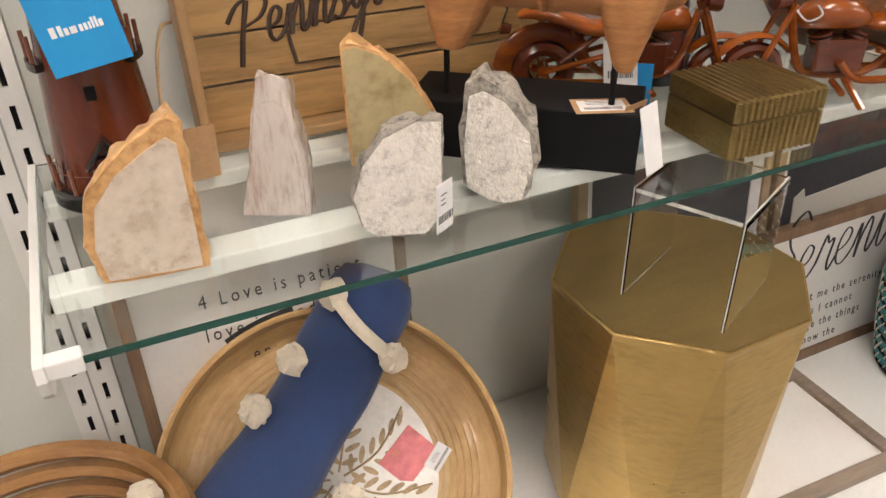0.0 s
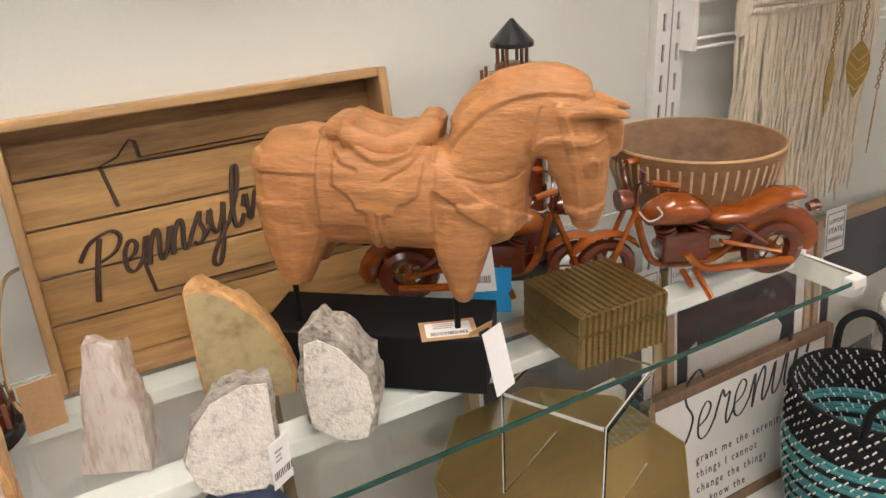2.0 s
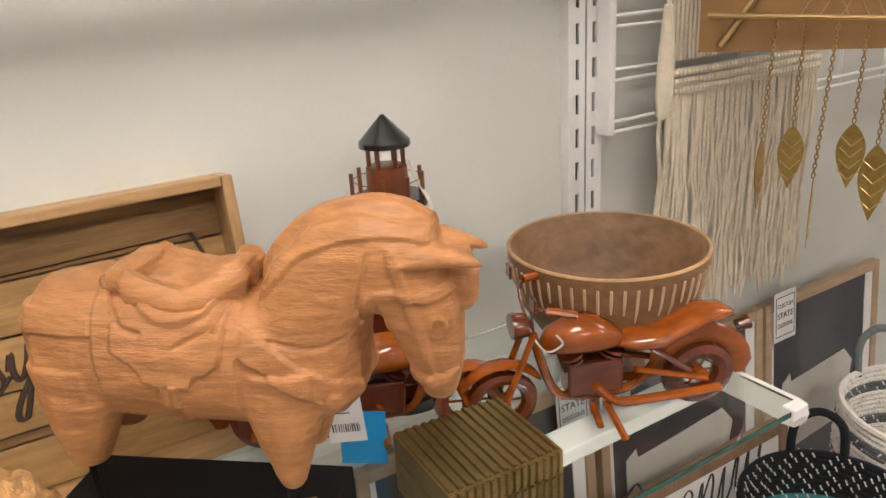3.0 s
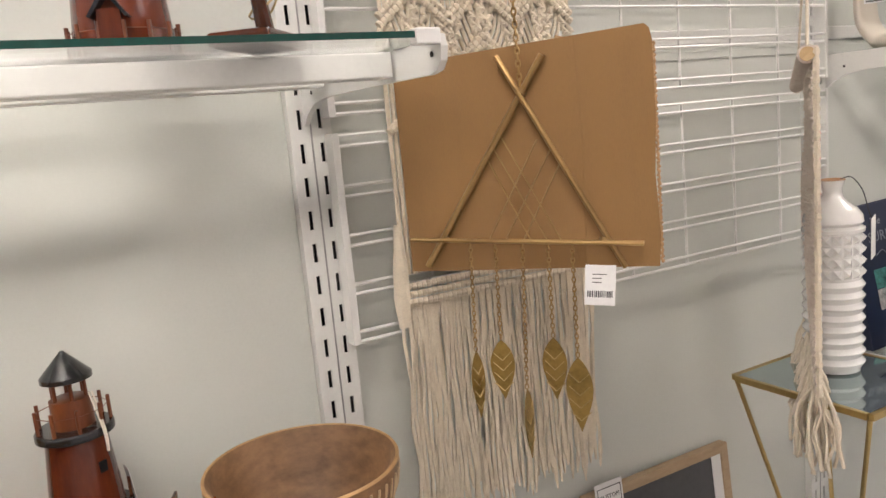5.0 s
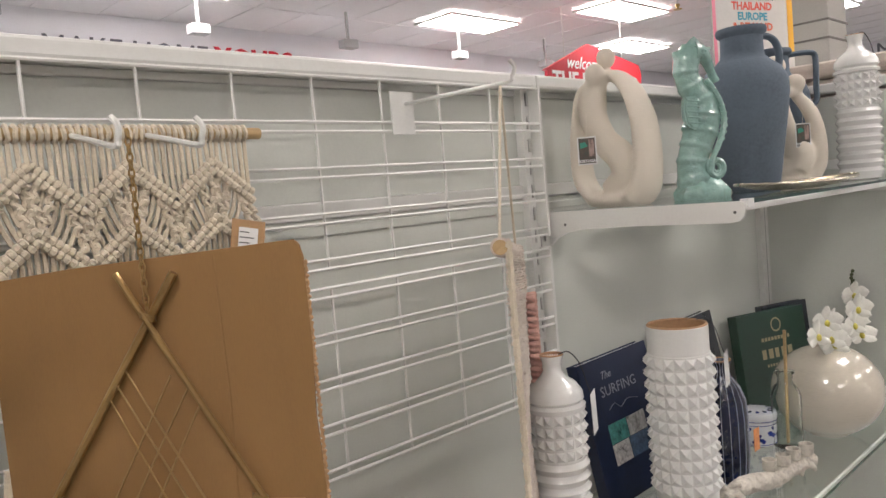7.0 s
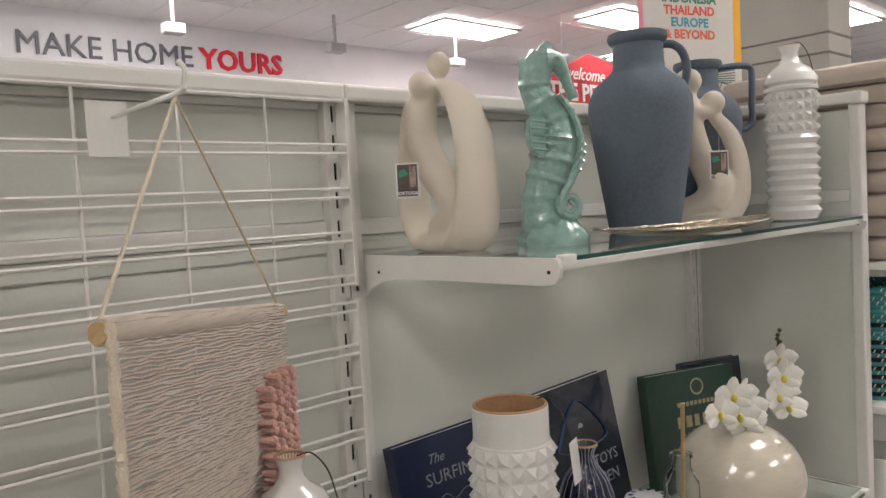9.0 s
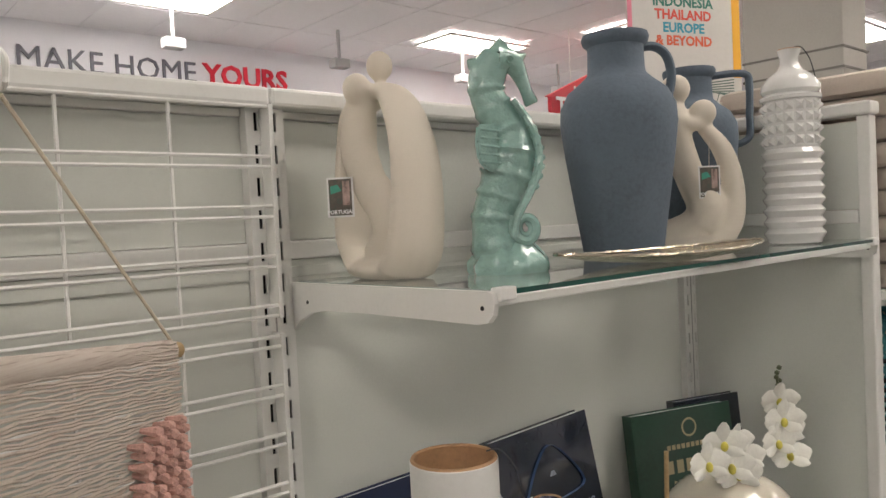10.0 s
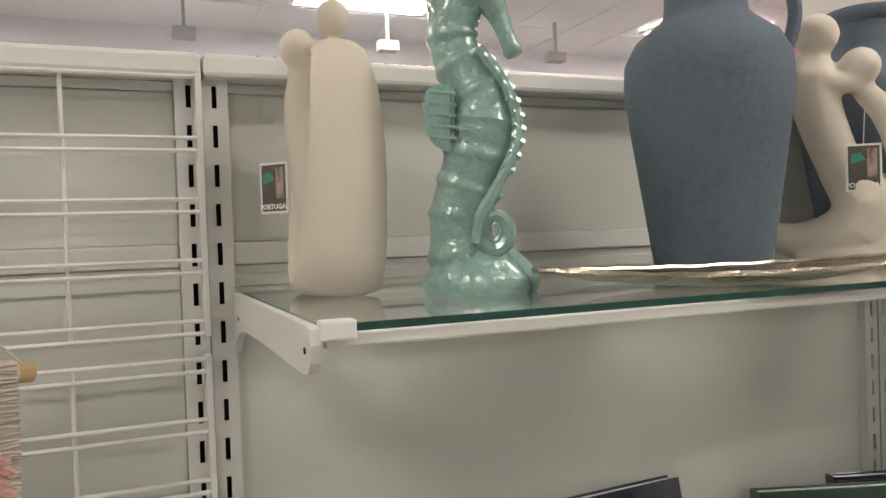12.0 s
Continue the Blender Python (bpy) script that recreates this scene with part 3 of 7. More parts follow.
M_WHITE_GLAZE = surface("white_glaze", (0.76, 0.76, 0.74), 0.14, vary=0.03, scale=10, fine=90, bump=0.05, coat=0.6)
M_WHITE_MATT = surface("white_matt_ceramic", (0.74, 0.74, 0.72), 0.5, vary=0.03, scale=10, fine=140, bump=0.08)
M_TERRA = surface("raw_clay_rim", (0.46, 0.27, 0.14), 0.7, vary=0.1, scale=30, fine=150)


def studs(b, r, z, n, size, depth, off=0.0):
    """A belt of pyramids round a vase."""
    for i in range(n):
        a0, a1 = 2 * math.pi * (i + off) / n, 2 * math.pi * (i + 1 + off) / n
        am = (a0 + a1) / 2
        q = [b.verts.new((r * math.cos(a), r * math.sin(a), zz)) for a, zz in ((a0, z - size), (a1, z - size), (a1, z + size), (a0, z + size))]
        t = b.verts.new(((r + depth) * math.cos(am), (r + depth) * math.sin(am), z))
        for k in range(4):
            b.faces.new((q[k], q[(k + 1) % 4], t))
        b.faces.new(q[::-1])


def bottle_vase(at, s=1.0, wide=1.18, label="white ceramic bottle vase with stud and ridge belts"):
    """Ridged below, studded above, with a narrow neck."""
    d = thing("vase", at, label, "vase", "ridged white vases")
    prof = [(0.040, 0), (0.05, 0.004)]
    for k in range(8):
        z = 0.012 + 0.027 * k
        prof += [(0.051, z), (0.058, z + 0.012), (0.0585, z + 0.015), (0.051, z + 0.0262)]
    z = 0.232
    prof += [(0.052, z), (0.052, z + 0.108), (0.058, z + 0.11), (0.0585, z + 0.118), (0.05, z + 0.124), (0.056, z + 0.132), (0.054, z + 0.148), (0.043, z + 0.166), (0.026, z + 0.180), (0.018, z + 0.195), (0.0175, z + 0.21), (0.022, z + 0.226), (0.0235, z + 0.23),
             (0.019, z + 0.228), (0.014, z + 0.205), (0.012, z + 0.16), (0.0, z + 0.15)]
    part("body", lathe([(r * s, h * s) for r, h in prof], 56), M_WHITE_GLAZE, d, "", True)
    for k in range(4):
        b = bmesh.new()
        studs(b, 0.0505 * s, (z + 0.013 + 0.027 * k) * s, 17, 0.0132 * s, 0.010 * s)
        part("stud_belt", b, M_WHITE_GLAZE, d, "belt of pyramid studs")
    d.scale = (wide, wide, 1)
    part("lining", lathe([(0.0192 * s, (z + 0.2285) * s), (0.0142 * s, (z + 0.2055) * s), (0.0, (z + 0.203) * s)], 24, None, False), M_TERRA, d, "raw clay inside", True)
    rim = [(0.0205 * s * math.cos(t), 0.0205 * s * math.sin(t), (z + 0.2295) * s) for t in [2 * math.pi * i / 24 for i in range(24)]]
    part("rim", tube(rim, 0.003 * s, 6, closed=True), M_TERRA, d, "raw clay rim", True)
    return d


bottle_vase((2.065, 0.712, 0.9), 0.81)


def stud_vase():
    d = thing("vase", (2.485, 0.690, 0.836), "tall white studded cylinder vase with a raw rim", "vase")
    prof = [(0.064, 0), (0.067, 0.003), (0.067, 0.05), (0.068, 0.052), (0.068, 0.358), (0.066, 0.36), (0.066, 0.418), (0.064, 0.42), (0.06, 0.418), (0.06, 0.36), (0.058, 0.2), (0.0, 0.19)]
    part("body", lathe(prof, 48), M_WHITE_MATT, d, "", True)
    for k in range(11):
        b = bmesh.new()
        studs(b, 0.067, 0.066 + 0.0277 * k, 18, 0.0137, 0.012)
        part("stud_belt", b, M_WHITE_MATT, d, "belt of pyramid studs")
    part("lining", lathe([(0.0598, 0.4178), (0.0597, 0.36), (0.0576, 0.205), (0.0, 0.195)], 40, None, False), M_TERRA, d, "raw clay inside", True)
    rim = [(0.062 * math.cos(t), 0.062 * math.sin(t), 0.4195) for t in [2 * math.pi * i / 40 for i in range(40)]]
    part("rim", tube(rim, 0.0032, 6, closed=True), M_TERRA, d, "raw clay rim", True)
    return d


stud_vase()


def vase_tag(at, turn, top):
    """A white swing card on a dark cord looped over a vase rim."""
    d = thing("swing_tag", at, "white swing card on a thin black cord", "tag", "vase tags", rz=turn)
    part("cord", tube(smooth_path([(-0.02, 0.0, top + 0.004), (0.0, -0.004, top + 0.006), (0.02, -0.008, top - 0.02), (0.03, -0.012, top - 0.06), (0.034, -0.016, top - 0.075)], 4), 0.0012, 5), M_INK, d, "thin black cord", True)
    part("card", boxed((-0.012, -0.0006, -0.085), (0.012, 0.0006, 0.0), 0, pose(0.036, -0.017, top - 0.072, 4, -14, 35)), M_PAPER, d, "white folded card")
    return d


vase_tag((2.545, 0.655, 0.836), -30, 0.42)
vase_tag((2.085, 0.690, 0.9), -20, 0.372)
# ---- high glass shelf of the far bay ----
M_JUG = surface("blue_grey_stoneware", (0.115, 0.150, 0.190), 0.85, vary=0.12, scale=10, fine=120, bump=0.35, depth=0.002)


def stone_jug(at, s=1.0, turn=0.0, square=False, label="matt blue-grey stoneware jug with a loop handle"):
    d = thing("jug", at, label, "jug", "stoneware jugs", rz=turn)
    prof = [(0.072, 0), (0.078, 0.004), (0.092, 0.10), (0.108, 0.21), (0.115, 0.27), (0.113, 0.305), (0.098, 0.335), (0.07, 0.358), (0.058, 0.37), (0.056, 0.385), (0.055, 0.425), (0.064, 0.433), (0.0665, 0.443), (0.064, 0.45), (0.056, 0.45), (0.05, 0.44), (0.05, 0.38), (0.06, 0.33), (0.0, 0.1)]
    b = lathe([(r * s, z * s) for r, z in prof], 56)
    part("body", b, M_JUG, d, "", True)
    h = smooth_path([(0.05 * s, 0, 0.425 * s), (0.085 * s, 0, 0.428 * s), (0.112 * s, 0, 0.41 * s), (0.122 * s, 0, 0.37 * s), (0.112 * s, 0, 0.325 * s), (0.095 * s, 0, 0.31 * s)], 6)
    if square:
        h = smooth_path([(0.05 * s, 0, 0.43 * s), (0.11 * s, 0, 0.436 * s), (0.148 * s, 0, 0.43 * s), (0.154 * s, 0, 0.40 * s), (0.152 * s, 0, 0.33 * s), (0.148 * s, 0, 0.27 * s), (0.105 * s, 0, 0.25 * s)], 6)
    part("handle", tube(h, 0.0115 * s, 10, None, 0.8), M_JUG, d, "looped stoneware handle", True)
    return d


stone_jug((2.975, 0.722, HIGH), 0.94, -28).scale = (1.02, 1.02, 1.0)
stone_jug((3.395, 0.815, HIGH), 0.92, -42, True, "darker blue-grey stoneware jug standing behind")
bottle_vase((3.375, 0.57, HIGH), 0.885)
vase_tag((3.392, 0.555, HIGH), -20, 0.408)

# ---- carved horse ----
M_HORSE = wood("carved_terracotta_wood", (0.54, 0.245, 0.088), (0.27, 0.105, 0.034), 0.46, (5, 9, 26), bump=0.55, fine=6.0, depth=0.004)


def section_loft(stations, seg=24, power=2.4):
    """Rings across x and z in the plane of (x, z) centres: each (x, z, tilt degrees, half depth, half width)."""
    loops = []
    for x, z, tilt, a, w in stations:
        t = radians(tilt)
        up = Vector((-math.sin(t), 0, math.cos(t)))
        loop = []
        for k in range(seg):
            q = 2 * math.pi * k / seg
            c, s = math.cos(q), math.sin(q)
            c = math.copysign(abs(c) ** (2 / power), c)
            s = math.copysign(abs(s) ** (2 / power), s)
            loop.append(Vector((x, 0, z)) + up * (a * s) + Vector((0, w * c, 0)))
        loops.append(loop)
    return rings(bmesh.new(), loops)


def baked(bm, voxel, rounds):
    """Runs overlapping solids into one skin and gives it back as a plain mesh."""
    bmesh.ops.recalc_face_normals(bm, faces=bm.faces)
    me = bpy.data.meshes.new("carving")
    bm.to_mesh(me)
    bm.free()
    tmp = new("carving", me)
    r = tmp.modifiers.new("merge", "REMESH")
    r.mode, r.voxel_size = "VOXEL", voxel
    k = tmp.modifiers.new("soften", "SMOOTH")
    k.factor, k.iterations = 0.5, rounds
    out = bpy.data.meshes.new_from_object(tmp.evaluated_get(bpy.context.evaluated_depsgraph_get()))
    bpy.data.objects.remove(tmp)
    return out


def inside_depth(x, z, poly):
    """Distance from the border of a polygon in x, z: positive inside."""
    p = np.array(poly)
    q = np.roll(p, -1, axis=0)
    best = np.full(len(x), 9.0)
    odd = np.zeros(len(x), bool)
    for (ax, az), (bx, bz) in zip(p, q):
        t = np.clip(((x - ax) * (bx - ax) + (z - az) * (bz - az)) / ((bx - ax) ** 2 + (bz - az) ** 2 + 1e-12), 0, 1)
        best = np.minimum(best, np.hypot(x - ax - t * (bx - ax), z - az - t * (bz - az)))
        if az != bz:
            odd ^= ((az > z) != (bz > z)) & (x < (bx - ax) * (z - az) / (bz - az) + ax)
    return np.where(odd, best, -best)


def line_distance(x, z, pts):
    best = np.full(len(x), 9.0)
    for (ax, az), (bx, bz) in zip(pts, pts[1:]):
        t = np.clip(((x - ax) * (bx - ax) + (z - az) * (bz - az)) / ((bx - ax) ** 2 + (bz - az) ** 2 + 1e-12), 0, 1)
        best = np.minimum(best, np.hypot(x - ax - t * (bx - ax), z - az - t * (bz - az)))
    return best


def curve2(pts, n=5):
    return [(p.x, p.y) for p in smooth_path([(a, c, 0) for a, c in pts], n)]


def carved_horse():
    st = [(-0.121, 0.236, 0, 0.012, 0.014), (-0.116, 0.234, 0, 0.042, 0.034), (-0.10, 0.233, 0, 0.058, 0.047), (-0.06, 0.232, 0, 0.065, 0.054), (0.0, 0.227, 0, 0.060, 0.055), (0.05, 0.224, 0, 0.059, 0.054),
          (0.09, 0.222, 0, 0.059, 0.053), (0.13, 0.221, 0, 0.057, 0.049), (0.163, 0.220, 0, 0.045, 0.042), (0.181, 0.220, 0, 0.022, 0.024)]
    b = section_loft(st, 28)

    def add(other):
        me = bpy.data.meshes.new("piece")
        other.to_mesh(me)
        other.free()
        b.from_mesh(me)
        bpy.data.meshes.remove(me)
    add(section_loft([(0.120, 0.225, 43, 0.058, 0.047), (0.140, 0.245, 44, 0.056, 0.045), (0.152, 0.281, 46, 0.047, 0.042), (0.171, 0.301, 29, 0.043, 0.039), (0.199, 0.304, 8, 0.044, 0.037), (0.223, 0.293, -25, 0.048, 0.036),
                      (0.237, 0.262, -60, 0.034, 0.032), (0.240, 0.232, -80, 0.026, 0.027), (0.243, 0.207, -86, 0.020, 0.022), (0.243, 0.192, -88, 0.014, 0.017), (0.243, 0.186, -88, 0.007, 0.009)], 24, 2.6))
    for s in (-1, 1):
        for rows in (((-0.072, 0.225, 0.046, 0.026), (-0.072, 0.19, 0.043, 0.025), (-0.077, 0.165, 0.033, 0.022), (-0.079, 0.14, 0.022, 0.018), (-0.080, 0.129, 0.017, 0.014), (-0.080, 0.127, 0.012, 0.010)),
                     ((0.114, 0.225, 0.042, 0.026), (0.113, 0.19, 0.036, 0.025), (0.112, 0.16, 0.027, 0.022), (0.112, 0.135, 0.018, 0.017), (0.112, 0.117, 0.012, 0.013), (0.113, 0.113, 0.008, 0.009))):
            add(rings(bmesh.new(), [[(x + rx * math.cos(t), s * 0.031 + ry * math.sin(t), z) for t in [2 * math.pi * i / 16 for i in range(16)]] for x, z, rx, ry in rows]))
        ear = smooth_path([(0.222, s * 0.016, 0.310), (0.244, s * 0.020, 0.314), (0.264, s * 0.021, 0.312), (0.286, s * 0.020, 0.306)], 3)
        add(tube(ear, [0.020, 0.020, 0.019, 0.018, 0.016, 0.014, 0.012, 0.009, 0.006, 0.002], 10, None, 0.55))
    # seat with raised ends, mane ridge and forelock
    add(section_loft([(-0.036, 0.288, 0, 0.010, 0.024), (-0.026, 0.294, 0, 0.011, 0.030), (-0.012, 0.295, 0, 0.011, 0.034), (0.006, 0.286, 0, 0.010, 0.037), (0.04, 0.278, 0, 0.010, 0.038), (0.062, 0.281, 0, 0.011, 0.032), (0.074, 0.290, 0, 0.013, 0.024), (0.084, 0.294, 0, 0.010, 0.018), (0.09, 0.29, 0, 0.006, 0.012)], 20))
    mane = smooth_path([(0.110, 0, 0.272), (0.122, 0, 0.305), (0.150, 0, 0.328), (0.185, 0, 0.337), (0.215, 0, 0.336), (0.24, 0, 0.322)], 4)
    add(tube(mane, [0.010] + [0.0155] * (len(mane) - 2) + [0.012], 14))
    add(section_loft([(0.262, 0.312, -90, 0.010, 0.016), (0.268, 0.295, -90, 0.012, 0.017), (0.270, 0.272, -90, 0.009, 0.014), (0.268, 0.264, -90, 0.005, 0.008)], 12))
    me = baked(b, 0.0019, 3)
    n = len(me.vertices)
    co = np.empty(n * 3)
    me.vertices.foreach_get("co", co)
    co = co.reshape(-1, 3)
    nor = np.empty(n * 3)
    me.vertex_normals.foreach_get("vector", nor)
    nor = nor.reshape(-1, 3)
    x, y, z = co[:, 0], co[:, 1], co[:, 2]

    def step(d, w=0.0014):
        t = np.clip(d / w + 0.5, 0, 1)
        return t * t * (3 - 2 * t)
    side = np.clip((np.abs(nor[:, 1]) - 0.12) / 0.3, 0, 1)
    seat = curve2([(-0.013, 0.312), (-0.008, 0.290), (0.007, 0.273), (0.031, 0.264), (0.061, 0.268), (0.083, 0.286), (0.089, 0.296)])
    trunk = step(0.20 - x, 0.01)
    h = 0.0040 * step(inside_depth(x, z, [(-0.036, 0.33), (-0.037, 0.24), (-0.036, 0.204), (0.0, 0.203), (0.046, 0.199), (0.086, 0.196), (0.089, 0.252), (0.092, 0.33)]))
    flap = [(-0.017, 0.267), (-0.018, 0.248), (-0.003, 0.239), (0.003, 0.232), (0.007, 0.222), (0.047, 0.217), (0.052, 0.227), (0.063, 0.230), (0.074, 0.238), (0.085, 0.290), (0.06, 0.27), (0.03, 0.27), (0.0, 0.28)]
    h += 0.0038 * step(inside_depth(x, z, flap))
    h += 0.0050 * step(inside_depth(x, z, seat + [(0.09, 0.34), (-0.02, 0.34)]), 0.003)
    for arc in ([(-0.028, 0.298), (-0.022, 0.279), (-0.008, 0.264), (0.008, 0.259)], [(0.040, 0.251), (0.066, 0.262), (0.089, 0.287)]):
        h -= 0.0034 * step(0.0016 - line_distance(x, z, curve2(arc)), 0.0026)
    h += 0.0032 * step(inside_depth(x, z, [(-0.14, 0.276), (-0.037, 0.275), (-0.038, 0.257), (-0.14, 0.257)]))
    h += 0.0030 * step(inside_depth(x, z, [(0.018, 0.220), (0.0245, 0.220), (0.0235, 0.15), (0.017, 0.15)])) + 0.0030 * step(inside_depth(x, z, [(0.028, 0.220), (0.036, 0.220), (0.036, 0.15), (0.028, 0.15)]))
    h += 0.0042 * step(inside_depth(x, z, [(0.090, 0.264), (0.106, 0.256), (0.138, 0.231), (0.19, 0.205), (0.19, 0.190), (0.154, 0.194), (0.129, 0.213), (0.090, 0.241)]))
    h += 0.0030 * step(0.0065 - np.hypot(x - 0.161, z - 0.202))
    h *= trunk
    h -= 0.0022 * step(0.0013 - line_distance(x, z, curve2([(0.105, 0.254), (0.142, 0.247), (0.168, 0.250), (0.184, 0.263), (0.191, 0.294), (0.199, 0.320)])), 0.0024)
    h += 0.0034 * step(inside_depth(x, z, curve2([(0.105, 0.274), (0.116, 0.290), (0.145, 0.316), (0.184, 0.329), (0.223, 0.329), (0.25, 0.322)]) + [(0.25, 0.37), (0.10, 0.37)]))
    for strap in ([(0.217, 0.318), (0.226, 0.283), (0.236, 0.246), (0.240, 0.205)], [(0.186, 0.262), (0.195, 0.281), (0.213, 0.288), (0.240, 0.285), (0.266, 0.291)], [(0.214, 0.213), (0.243, 0.210), (0.262, 0.216)]):
        h += 0.0026 * step(0.0042 - line_distance(x, z, curve2(strap)), 0.002)
    eye = np.hypot((x - 0.249) / 0.7, z - 0.260)
    h += 0.0022 * step(0.0016 - np.abs(eye - 0.0075), 0.002)
    side[z > 0.30] = np.maximum(side[z > 0.30], 0.35)
    chips = np.array([noise.noise(Vector((p[0] * 70, p[1] * 70, p[2] * 130))) * 0.0006 + noise.noise(Vector((p[0] * 40, p[1] * 40, p[2] * 55))) * 0.0009 for p in co])
    co += nor * (h * side + chips)[:, None]
    me.vertices.foreach_set("co", co.ravel())
    me.name = "carved_horse"
    me.materials.clear()
    me.materials.append(M_HORSE)
    me.polygons.foreach_set("use_smooth", [True] * len(me.polygons))
    ob = tagged(new("carved_horse", me), "hand-carved terracotta-brown wooden horse statue with saddle", "horse statue")
    ob.matrix_basis = pose(0.443, 0.70, LOW - 0.004, 0, 0, -41) @ Matrix.Diagonal((0.955, 1, 1, 1))
    return ob


carved_horse()

# ---- model lighthouses ----
M_MAHOG = wood("glossy_mahogany", (0.15, 0.028, 0.009), (0.06, 0.009, 0.004), 0.25, (9, 9, 1.6), coat=0.4, bump=0.06)
M_DOWEL = wood("red_brown_dowel", (0.22, 0.065, 0.02), (0.11, 0.026, 0.01), 0.35, (9, 9, 2), coat=0.4, bump=0.06)
M_BLACKGLOSS = surface("black_lacquer", (0.010, 0.010, 0.011), 0.25, vary=0.2, scale=20, fine=150, bump=0.05, coat=0.4)
M_THREAD = surface("cotton_thread", (0.72, 0.67, 0.58), 0.9, vary=0.08, scale=80, fine=400, bump=0.3)
M_WHITEINK = flat_paint("white_ink", (0.85, 0.85, 0.85), 0.6)


def lighthouse(at, turn, tag, label):
    d = thing("model_lighthouse", at, label, "lighthouse model", "wooden lighthouses", rz=turn)
    part("base_disc", lathe([(0.062, 0), (0.065, 0.003), (0.065, 0.017), (0.062, 0.02)], 40), M_BLACKGLOSS, d, "black base ring", True)
    part("tower", lathe([(0.056, 0.0202), (0.036, 0.2492)], 40), M_MAHOG, d, "tapered red mahogany tower", True)
    part("gallery_disc", lathe([(0.04, 0.2494), (0.046, 0.252), (0.046, 0.260), (0.044, 0.2625)], 40), M_BLACKGLOSS, d, "black gallery floor", True)
    part("lantern_room", lathe([(0.025, 0.2627), (0.024, 0.298), (0.018, 0.300)], 24), M_DOWEL, d, "", True)
    part("roof", lathe([(0.027, 0.325), (0.030, 0.322), (0.030, 0.328), (0.002, 0.358)], 32), M_BLACKGLOSS, d, "black conical roof", True)
    for i in range(6):
        a = math.pi * i / 3
        part("lantern_column", tube([(0.02 * math.cos(a), 0.02 * math.sin(a), 0.299), (0.02 * math.cos(a), 0.02 * math.sin(a), 0.326)], 0.0026, 6), M_DOWEL, d)

    def gallery(r, z, n, h, a0=0.0, a1=2 * math.pi):
        pts = []
        for i in range(n):
            a = a0 + (a1 - a0) * i / n
            p = (r * math.cos(a), r * math.sin(a))
            part("rail_post", tube([(*p, z), (*p, z + h)], 0.0025, 6), M_DOWEL, d)
            pts.append((*p, z + h * 0.72))
        part("rail_wire", tube(pts, 0.0006, 4, closed=a1 - a0 > 6), M_DOWEL, d, "thin rail wire")
    gallery(0.042, 0.262, 9, 0.03)
    gallery(0.060, 0.02, 14, 0.028)
    for s in (0, math.pi):
        b = bmesh.new()
        pts = [((0.044 + 0.010) * math.cos(s + t), (0.044 + 0.010) * math.sin(s + t), 0.142) for t in [radians(-38 + 7.6 * i) for i in range(11)]]
        inner = [(0.040 * math.cos(s + t), 0.040 * math.sin(s + t), 0.142) for t in [radians(38 - 7.6 * i) for i in range(11)]]
        part("balcony", plate([(p[0], p[1]) for p in pts + inner], 0.008, None, Matrix.Translation((0, 0, 0.142))), M_BLACKGLOSS, d, "small black balcony")
        for t in (-30, 0, 30):
            a = s + radians(t)
            part("rail_post", tube([(0.051 * math.cos(a), 0.051 * math.sin(a), 0.15), (0.051 * math.cos(a), 0.051 * math.sin(a), 0.175)], 0.0022, 6), M_DOWEL, d)
    # porch and windows on the side that faces -y
    porch = bmesh.new()
    block(porch, (-0.012, -0.062, 0.021), (0.012, -0.045, 0.06))
    part("porch", porch, M_MAHOG, d)
    b = plate([(-0.021, 0.052), (0, 0.082), (0.021, 0.052), (0.018, 0.050), (0, 0.075), (-0.018, 0.050)], 0.026, None, Matrix.Translation((0, -0.042, 0)) @ UPRIGHT)
    part("porch_roof", b, M_BLACKGLOSS, d, "black pitched porch roof")
    for z, r in ((0.115, 0.0485), (0.205, 0.0405)):
        part("window", boxed((-0.005, -r - 0.0005, z), (0.005, -r + 0.012, z + 0.014)), M_BLACK, d, "small dark window")
    strand = smooth_path([(0.012, -0.02, 0.302), (0.008, -0.034, 0.28), (0.0, -0.052, 0.256), (-0.004, -0.058, 0.236)], 4)
    part("thread", tube(strand, 0.0013, 5), M_THREAD, d, "white cotton tag thread", True)
    part("thread", tube([(p[0] + 0.004 * (1 - i / len(strand)), p[1] - 0.001, p[2]) for i, p in enumerate(strand)], 0.0013, 5), M_THREAD, d, "white cotton tag thread", True)
    if tag:
        m = pose(0.006, -0.064, 0.188, 84, 6, 4) @ pose(0, 0, 0, 0, 0, 15)
        t = part("hang_tag", boxed((-0.035, -0.037, 0), (0.035, 0.037, 0.0012), 0, m), M_BLUE, d, "square bright blue brand tag")
        b = bmesh.new()
        x = -0.024
        for k, w in enumerate((0.007, 0.005, 0.005, 0.008, 0.004, 0.004, 0.003, 0.003, 0.003, 0.005)):
            tall = 0.0095 if k in (0, 1, 7, 8) else 0.0062
            block(b, (x, -0.004, 0.0013), (x + w * 0.72, -0.004 + tall, 0.0017), 0, m)
            x += w
        part("brand_mark", b, M_WHITEINK, t, "plain white bars for a brand name")
        part("eyelet", lathe([(0.0024, 0), (0.0024, 0.0016)], 12, None), M_BLACK, t).matrix_basis = m @ Matrix.Translation((0, 0.030, 0.0006))
    else:
        m = pose(0.052, -0.02, 0.15, 84, 6, 60)
        part("hang_tag", boxed((-0.016, -0.035, 0), (0.016, 0.035, 0.0008), 0, m), M_PAPER, d, "white price tag")
    return d


